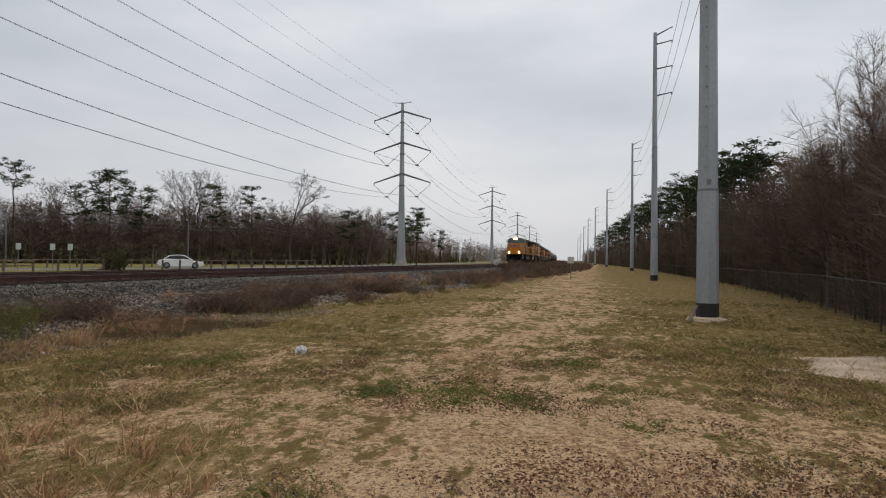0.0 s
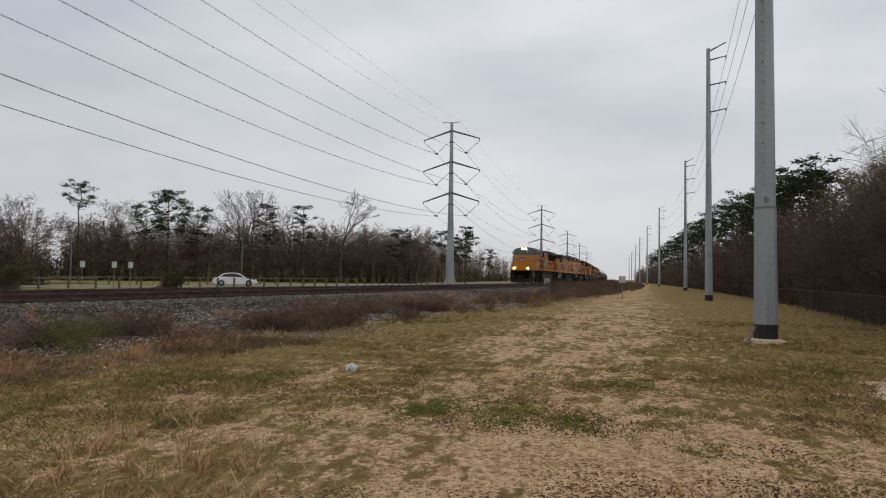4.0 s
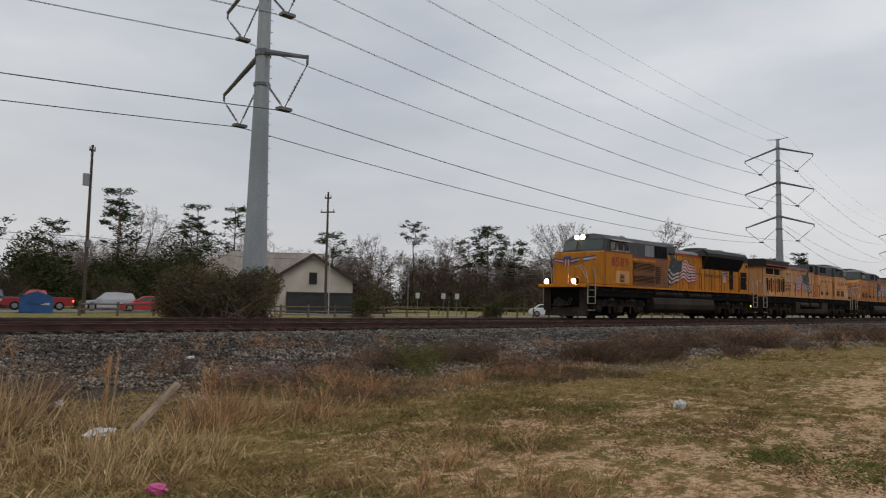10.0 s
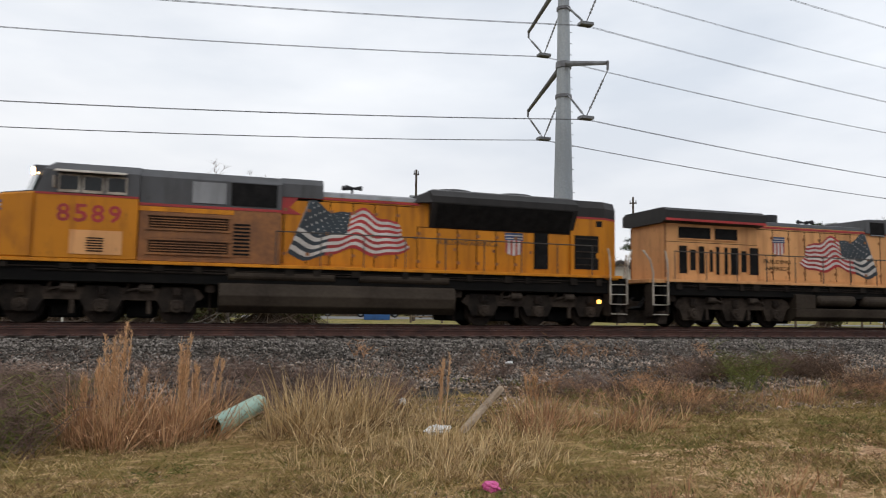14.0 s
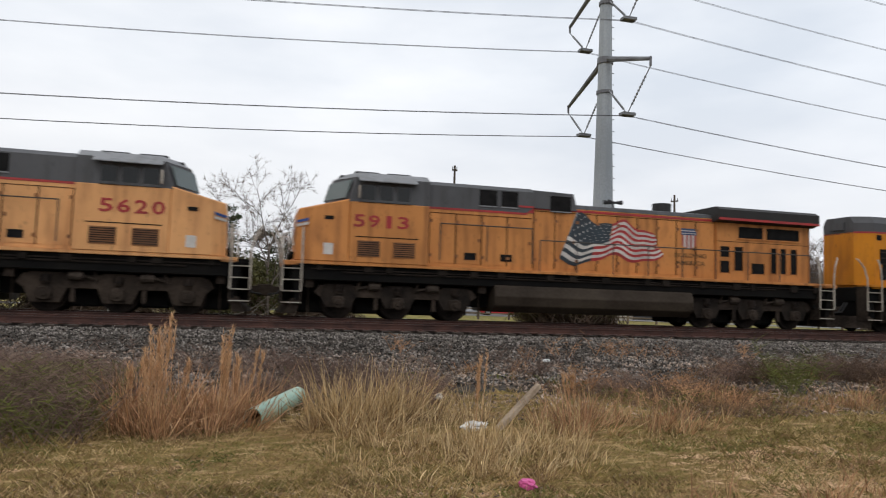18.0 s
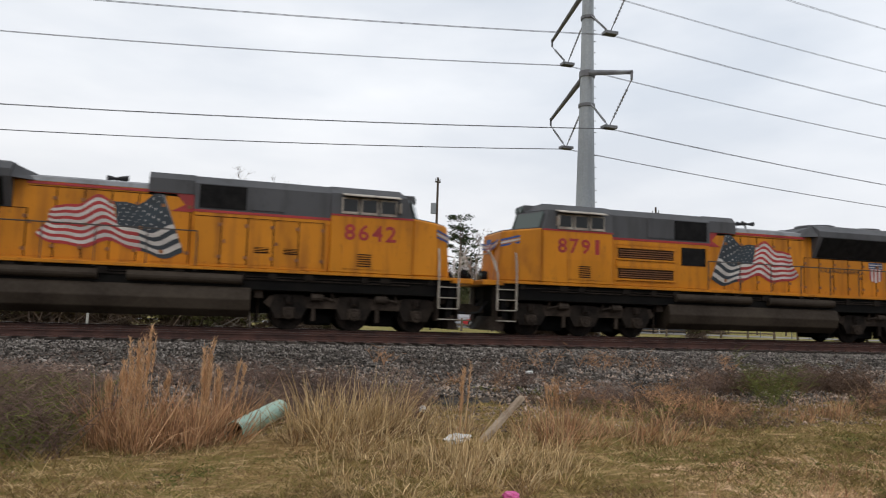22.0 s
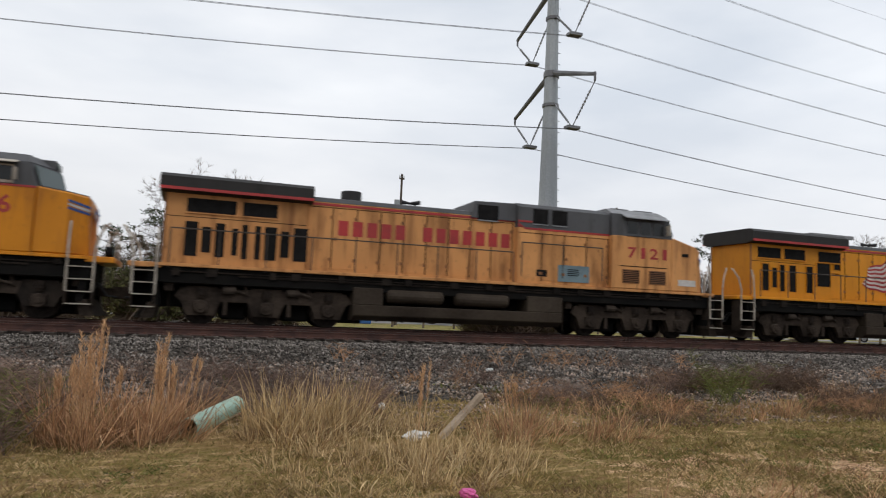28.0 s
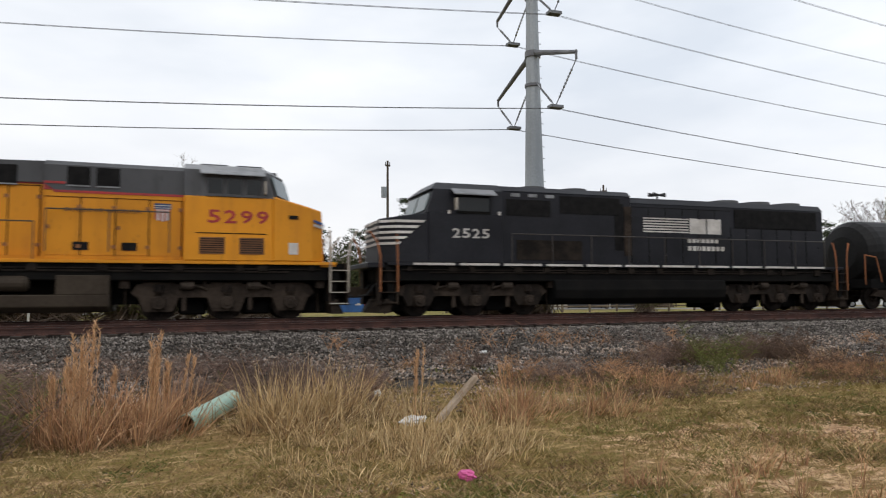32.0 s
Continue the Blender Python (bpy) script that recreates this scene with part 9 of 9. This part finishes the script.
# ---- low chain-link fence before the near wood ----
CHAIN = ((13.0, -5.95), (18.0, -7.45), (27.0, -9.15), (47.0, -11.0), (80.0, -12.6), (120.0, -14.1))
M_chain = material("dark_wire_netting", (0.085, 0.072, 0.062), None, 2.0, 9.0, 0.7, 0.3, bump=0)
chain = tagged(empty("chain_fence"), "low dark chain-link fence before the wood", "fence")
net = Shape()
for (x0, y0), (x1, y1) in zip(CHAIN, CHAIN[1:]):
    run = math.hypot(x1 - x0, y1 - y0)
    count = int(run / 3.0)
    for i in range(count):
        x, y = x0 + (x1 - x0) * i / count, y0 + (y1 - y0) * i / count
        s = Shape()
        s.tube((x, y, -0.1), (x, y, 1.18), 0.03, 0.03, 6)
        part("post", s, M_chain, chain)
    s = Shape()
    s.tube((x0, y0, 1.14), (x1, y1, 1.14), 0.02, 0.02, 5)
    part("top_rail", s, M_chain, chain)
    if x0 < 45:
        step = 0.16
        for i in range(int(run / step)):
            for way in (1, -1):
                a, b = i * step, i * step + way * 1.1
                if not 0 <= b <= run:
                    continue
                p = [(x0 + (x1 - x0) * k / run, y0 + (y1 - y0) * k / run) for k in (a, b)]
                net.face([(*p[0], 0.03), (*p[1], 1.13), (*p[1], 1.145), (*p[0], 0.045)])
part("netting", net, M_chain, chain, tidy=False)["kind"] = "stuff"

# ---- house, utility poles, vehicles ----
M_stucco = material("cream_stucco", (0.62, 0.57, 0.49), (0.48, 0.43, 0.37), 0.5, 18.0, 0.9)
M_roof = material("brown_shingle_roof", (0.085, 0.06, 0.05), (0.05, 0.037, 0.032), 1.0, 14.0, 0.9, bump=0.5)
M_tin = material("tan_ribbed_roof", (0.26, 0.22, 0.18), (0.18, 0.15, 0.125), 1.0, 12.0, 0.6)
M_trim = material("dark_brown_trim", (0.05, 0.037, 0.03), None, 1.0, 12.0, 0.7)
M_screen = material("dark_porch_screen", (0.03, 0.032, 0.035), None, 2.0, 12.0, 0.5)


M_longroof = material("pale_weathered_roofing", (0.36, 0.31, 0.27), (0.24, 0.205, 0.18), 0.8, 12.0, 0.9)


def house():
    """A low building: a gabled wing that faces the track, and a long wing behind to its left."""
    root = empty("house", pose(48.9, 56.8, 0.3, 0, 0, -40.8))
    # local x runs along the gable wall, local y away from the track
    w, eave, ridge, deep = 4.15, 3.45, 6.1, 11.0
    s = Shape()
    s.slab([(-w, 0), (w, 0), (w, eave), (0, ridge), (-w, eave)], 0.0, 0.3)
    wall = part("gable_wall", s, M_stucco, root, "cream gable wall")
    for x0, x1 in ((-w, -w + 0.3), (w - 0.3, w)):
        s = Shape()
        s.box(x0, x1, 0.3, deep, 0, eave)
        part("side_wall", s, M_stucco, root)
    for side in (1, -1):
        s = Shape()
        e = 0.55
        k = (ridge - eave) / w
        s.solid([(0, -0.5, ridge + 0.04), (side * (w + e), -0.5, eave - e * k + 0.04), (side * (w + e), deep, eave - e * k + 0.04), (0, deep, ridge + 0.04)],
                [(0, -0.5, ridge + 0.22), (side * (w + e), -0.5, eave - e * k + 0.22), (side * (w + e), deep, eave - e * k + 0.22), (0, deep, ridge + 0.22)])
        part("roof_slope", s, M_roof, root, "brown shingle roof slope")
        s = Shape()
        s.solid([(0, -0.56, ridge - 0.12), (side * (w + e), -0.56, eave - e * k - 0.12), (side * (w + e), -0.5, eave - e * k - 0.12), (0, -0.5, ridge - 0.12)],
                [(0, -0.56, ridge + 0.24), (side * (w + e), -0.56, eave - e * k + 0.24), (side * (w + e), -0.5, eave - e * k + 0.24), (0, -0.5, ridge + 0.24)])
        part("barge_board", s, M_trim, root, "dark brown verge board")
    win = empty("window")
    win.parent = root
    s = Shape()
    s.box(-0.42, 0.42, -0.06, 0.0, 3.05, 4.3)
    part("window_frame", s, M_trim, win)
    s = Shape()
    s.box(-0.34, 0.34, -0.075, -0.062, 3.13, 4.22)
    part("pane", s, M_glass, win)
    # screened porch along the gable wall
    s = Shape()
    s.box(-2.6, w + 0.2, -2.0, -0.08, 2.05, 2.2)
    part("porch_roof", s, M_trim, root)
    for i in range(7):
        x = -2.5 + i * 1.1
        s = Shape()
        s.box(x - 0.06, x + 0.06, -1.95, -1.85, 0, 2.05)
        part("porch_post", s, M_trim, root)
    for i in range(6):
        x = -2.44 + i * 1.1
        s = Shape()
        s.box(x, x + 0.98, -1.9, -1.88, 0.1, 2.05)
        part("porch_screen", s, M_screen, root)
    s = Shape()
    s.box(-w - 0.1, -2.7, -0.5, -0.06, 0, 2.75)
    part("chimney_breast", s, M_stucco, root)
    # long wing
    L = 8.5
    s = Shape()
    s.box(-w - L, -w, 4.0, 4.3, 0, eave)
    part("long_wall", s, M_stucco, root)
    s = Shape()
    s.solid([(-w - L, 4.3, 0), (-w - L + 0.3, 4.3, 0), (-w - L + 0.3, 12.0, 0), (-w - L, 12.0, 0)], [(-w - L, 4.3, eave), (-w - L + 0.3, 4.3, eave), (-w - L + 0.3, 12.0, eave), (-w - L, 12.0, eave)])
    part("end_wall", s, M_stucco, root)
    for y0, y1 in ((3.4, 7.8), (12.4, 7.8)):
        s = Shape()
        s.solid([(-w - L - 0.4, y0, eave - 0.2), (1.0, y0, eave - 0.2), (1.0, y1, ridge + 0.5), (-w - L + 3.4, y1, ridge + 0.5)], [(-w - L - 0.4, y0, eave), (1.0, y0, eave), (1.0, y1, ridge + 0.7), (-w - L + 3.4, y1, ridge + 0.7)])
        part("long_roof_slope", s, M_longroof, root, "pale weathered roof slope")
    for i in range(15):
        x = -w - L + 2.0 + i * 0.62
        s = Shape()
        s.solid([(x, 3.4, eave + 0.0), (x + 0.06, 3.4, eave + 0.0), (x + 0.06, 7.8, ridge + 0.7), (x, 7.8, ridge + 0.7)], [(x, 3.4, eave + 0.05), (x + 0.06, 3.4, eave + 0.05), (x + 0.06, 7.8, ridge + 0.75), (x, 7.8, ridge + 0.75)])
        part("roof_rib", s, M_tin, root)
    for i in range(2):
        x = -w - 3 - i * 3.6
        wn_ = empty("window")
        wn_.parent = root
        s = Shape()
        s.box(x - 0.6, x + 0.6, 3.94, 4.0, 1.0, 2.4)
        part("window_frame", s, M_trim, wn_)
        s = Shape()
        s.box(x - 0.52, x + 0.52, 3.92, 3.938, 1.08, 2.32)
        part("pane", s, M_glass, wn_)
    tagged(root, "low cream stucco house with a brown gabled roof", "house")


house()


def utility_pole(x, y, h, transformer, turn, lean=0.0):
    root = empty("utility_pole", pose(x, y, 0.3, 0, lean, turn))
    s = Shape()
    s.tube((0, 0, -0.2), (0, 0, h), 0.15, 0.09, 10)
    part("pole", s, M_wood_pole, root)
    for z, half in ((h - 0.6, 0.35), (h - 2.0, 0.75)) if not transformer else ((h - 0.4, 0.25),):
        s = Shape()
        s.box(-0.06, 0.06, -half, half, z - 0.06, z + 0.06)
        part("crossarm", s, M_wood_pole, root)
        for o in (-half * 0.85, half * 0.85):
            s = Shape()
            s.tube((0, o, z + 0.06), (0, o, z + 0.3), 0.05, 0.035, 8)
            part("insulator", s, M_insul, root)
    if transformer:
        s = Shape()
        s.tube((0, 0.38, h - 3.2), (0, 0.38, h - 2.3), 0.24, 0.24, 14)
        part("transformer", s, M_steel, root, "grey cylindrical transformer")
        s = Shape()
        s.box(-0.15, 0.15, -0.22, 0.1, h - 7.9, h - 7.4)
        part("junction_box", s, M_steel_dark, root)
    else:
        s = Shape()
        s.tube((0.35, -0.2, 0), (0.35, -0.2, h - 5.0), 0.06, 0.05, 6)
        part("conduit", s, M_panel, root, "pale riser conduit")
    tagged(root, "weathered brown wooden utility pole", "utility pole", "utility poles")


utility_pole(46.6, 52.2, 12.1, False, 25, -0.6)
utility_pole(24.6, 54.75, 13.0, True, 100)
utility_pole(146.0, 46.0, 11.0, False, 0)
for z in (6.2, 5.7):
    wire_run([(-70, 57, z + 0.3), (24.6, 54.7, z), (46.6, 52.2, z), (104, 46, z), (146, 46, z)], [0.8, 0.25, 0.6, 0.5], 0.02, "telephone_cable", "dark cable between wooden utility poles", "cables on the wooden poles")


def car_paint(name, colour):
    return material(name, colour, tuple(c * 0.85 for c in colour), 0.6, 6.0, 0.3, bump=0.0, coat=0.5)


M_tyre = material("black_tyre", (0.02, 0.02, 0.02), None, 3.0, 20.0, 0.85)
M_rim = material("alloy_rim", (0.35, 0.36, 0.37), None, 3.0, 20.0, 0.35, 0.8)
M_taillight = material("red_tail_lens", (0.35, 0.02, 0.02), None, 2.0, 9.0, 0.2)
M_headlens = glassy("clear_lamp_lens", (0.55, 0.56, 0.57))
M_braking = glowing("lit_tail_lamp", (1.0, 0.12, 0.05), 3.0)


def car(name, x, y, turn, paint, label, kind="sedan", lit=False, z=0.35):
    """A car in parts; its nose points along local +x."""
    root = empty(name, pose(x, y, z, 0, 0, turn))
    L, W = (4.6, 0.88) if kind != "pickup" else (5.6, 0.98)
    h = L / 2
    if kind == "sedan":
        low = [(-h, 0.38), (-h + 0.05, 0.82), (-h + 0.5, 0.95), (-0.9, 0.93), (0.9, 0.88), (h - 0.5, 0.74), (h - 0.08, 0.62), (h, 0.36), (h - 0.4, 0.2), (-h + 0.4, 0.2)]
        top = [(-h + 0.55, 0.94), (-1.15, 1.36), (-0.3, 1.45), (0.35, 1.40), (1.25, 0.87)]
    elif kind == "suv":
        low = [(-h, 0.42), (-h + 0.02, 1.0), (-h + 0.2, 1.05), (-0.9, 1.05), (1.0, 1.02), (h - 0.35, 0.92), (h, 0.75), (h, 0.4), (h - 0.4, 0.25), (-h + 0.4, 0.25)]
        top = [(-h + 0.1, 1.04), (-h + 0.4, 1.62), (-0.6, 1.72), (0.4, 1.68), (1.2, 1.01)]
    else:
        low = [(-h, 0.5), (-h, 1.15), (-0.6, 1.15), (-0.55, 1.1), (1.1, 1.12), (h - 0.2, 1.05), (h, 0.9), (h, 0.45), (h - 0.4, 0.35), (-h + 0.4, 0.38)]
        top = [(-0.75, 1.14), (-0.6, 1.75), (0.1, 1.82), (0.7, 1.78), (1.35, 1.11)]
    s = Shape()
    s.slab(low, -W, W)
    part("body", s, paint, root, bevel=0.06)
    s = Shape()
    s.solid([(a, -W * (0.96 if b < 1.2 else 0.76), b) for a, b in top], [(a, W * (0.96 if b < 1.2 else 0.76), b) for a, b in top])
    part("cabin", s, paint, root, bevel=0.04)
    zc = sum(b for _, b in top) / len(top)
    for side in (1, -1):
        s = Shape()
        q = [(a * 0.86 + 0.02 * 0, zc + (b - zc) * 0.74) for a, b in top]
        cx_ = sum(a for a, _ in top) / len(top)
        q = [(cx_ + (a - cx_) * 0.84, zc + (b - zc) * 0.70) for a, b in top]
        s.face([(a, side * (W * (0.955 - 0.2 * max(0, min(1, (b - 0.95) / 0.45))) + 0.012), b) for a, b in q])
        part("side_glass", s, M_glass, root, tidy=False)
    for (a0, b0), (a1, b1), nm in ((top[-2], top[-1], "windshield"), (top[0], top[1], "rear_window")):
        s = Shape()
        n_x = 0.02 if nm == "windshield" else -0.02
        s.face([(a0 + (a1 - a0) * 0.1 + n_x, -W * 0.72, b0 + (b1 - b0) * 0.1 + 0.015), (a0 + (a1 - a0) * 0.1 + n_x, W * 0.72, b0 + (b1 - b0) * 0.1 + 0.015), (a0 + (a1 - a0) * 0.9 + n_x, W * 0.8, b0 + (b1 - b0) * 0.9 + 0.015),
                (a0 + (a1 - a0) * 0.9 + n_x, -W * 0.8, b0 + (b1 - b0) * 0.9 + 0.015)])
        part(nm, s, M_glass, root, tidy=False)
    r = 0.33 if kind == "sedan" else 0.38
    for a in (-h * 0.60, h * 0.62):
        for side in (1, -1):
            wh = empty("wheel")
            wh.parent = root
            s = Shape()
            s.tube((a, side * (W - 0.2), r), (a, side * (W + 0.02), r), r, r, 20)
            part("tyre", s, M_tyre, wh)
            s = Shape()
            s.tube((a, side * (W + 0.02), r), (a, side * (W + 0.035), r), r * 0.62, r * 0.56, 14)
            part("rim", s, M_rim, wh)
    for side in (1, -1):
        s = Shape()
        y0, y1 = sorted((side * W * 0.55, side * (W + 0.005)))
        s.box(h - 0.22, h - 0.02, y0, y1, 0.62, 0.76) if kind == "sedan" else s.box(h - 0.1, h + 0.01, y0, y1, 0.75, 0.95)
        part("headlight", s, M_headlens, root)
        s = Shape()
        s.box(-h - 0.01, -h + 0.12, y0, y1, 0.74, 0.92)
        part("tail_light", s, M_braking if lit else M_taillight, root)
        s = Shape()
        y0, y1 = sorted((side * W, side * (W + 0.16)))
        s.box(0.75, 0.95, y0, y1, 0.93, 1.06)
        part("mirror", s, paint, root)
    s = Shape()
    s.box(h - 0.06, h + 0.03, -W * 0.9, W * 0.9, 0.35, 0.52)
    s.box(-h - 0.03, -h + 0.06, -W * 0.9, W * 0.9, 0.4, 0.56)
    part("bumper", s, M_tyre if kind == "pickup" else paint, root)
    tagged(root, label, "pickup truck" if kind == "pickup" else "car", "parked vehicles")


P_white, P_red, P_maroon, P_navy, P_silver = (car_paint(n, c) for n, c in (("white_car_paint", (0.75, 0.76, 0.77)), ("red_car_paint", (0.50, 0.025, 0.03)), ("dark_red_truck_paint", (0.32, 0.02, 0.025)), ("dark_blue_truck_paint", (0.05, 0.05, 0.08)),
                                                                     ("silver_car_paint", (0.45, 0.47, 0.50))))
car("parked_car", 68.3, 39.7, -60 + 3, P_white, "white sedan parked on the roadside behind posts")
car("parked_car", 33.4, 61.6, 150, P_red, "bright red sedan in the car park")
car("parked_car", 31.5, 64.8, 152, P_silver, "silver sport utility car in the car park", "suv")
car("parked_car", 37.0, 60.0, 150, P_white, "white sedan beside a bush in the car park")
car("pickup_truck", 26.2, 67.2, 160, P_maroon, "dark red pickup truck with pale bumpers", "pickup", True)
car("pickup_truck", 23.5, 69.5, 160, P_navy, "dark pickup truck with lit tail lamps", "pickup", True)
M_dump = material("blue_dumpster_paint", (0.02, 0.10, 0.30), (0.015, 0.06, 0.18), 1.0, 10.0, 0.5)
dump = empty("dumpster", pose(22.5, 57.8, 0.16, 0, 0, -22))
s = Shape()
s.slab([(-1.15, 0.15), (1.05, 0.15), (1.15, 1.1), (0.95, 1.45), (0.1, 1.75), (-1.15, 1.35)], -0.85, 0.85)
part("bin", s, M_dump, dump, bevel=0.02)
s = Shape()
s.solid([(-1.15, -0.88, 1.37), (0.1, -0.88, 1.77), (0.1, 0.88, 1.77), (-1.15, 0.88, 1.37)], [(-1.17, -0.88, 1.42), (0.1, -0.88, 1.82), (0.1, 0.88, 1.82), (-1.17, 0.88, 1.42)])
part("lid", s, M_sky_blue, dump, "lighter blue lid")
for y in (-0.92, 0.86):
    s = Shape()
    s.box(-0.5, 0.5, y, y + 0.06, 0.85, 1.0)
    part("fork_pocket", s, M_dump, dump)
s = Shape()
s.box(0.3, 0.85, -0.862, -0.852, 0.75, 0.92)
part("label_bar", s, M_white, dump, "white illegible label")
tagged(dump, "blue steel dumpster with a sloped lid", "dumpster")


motions()
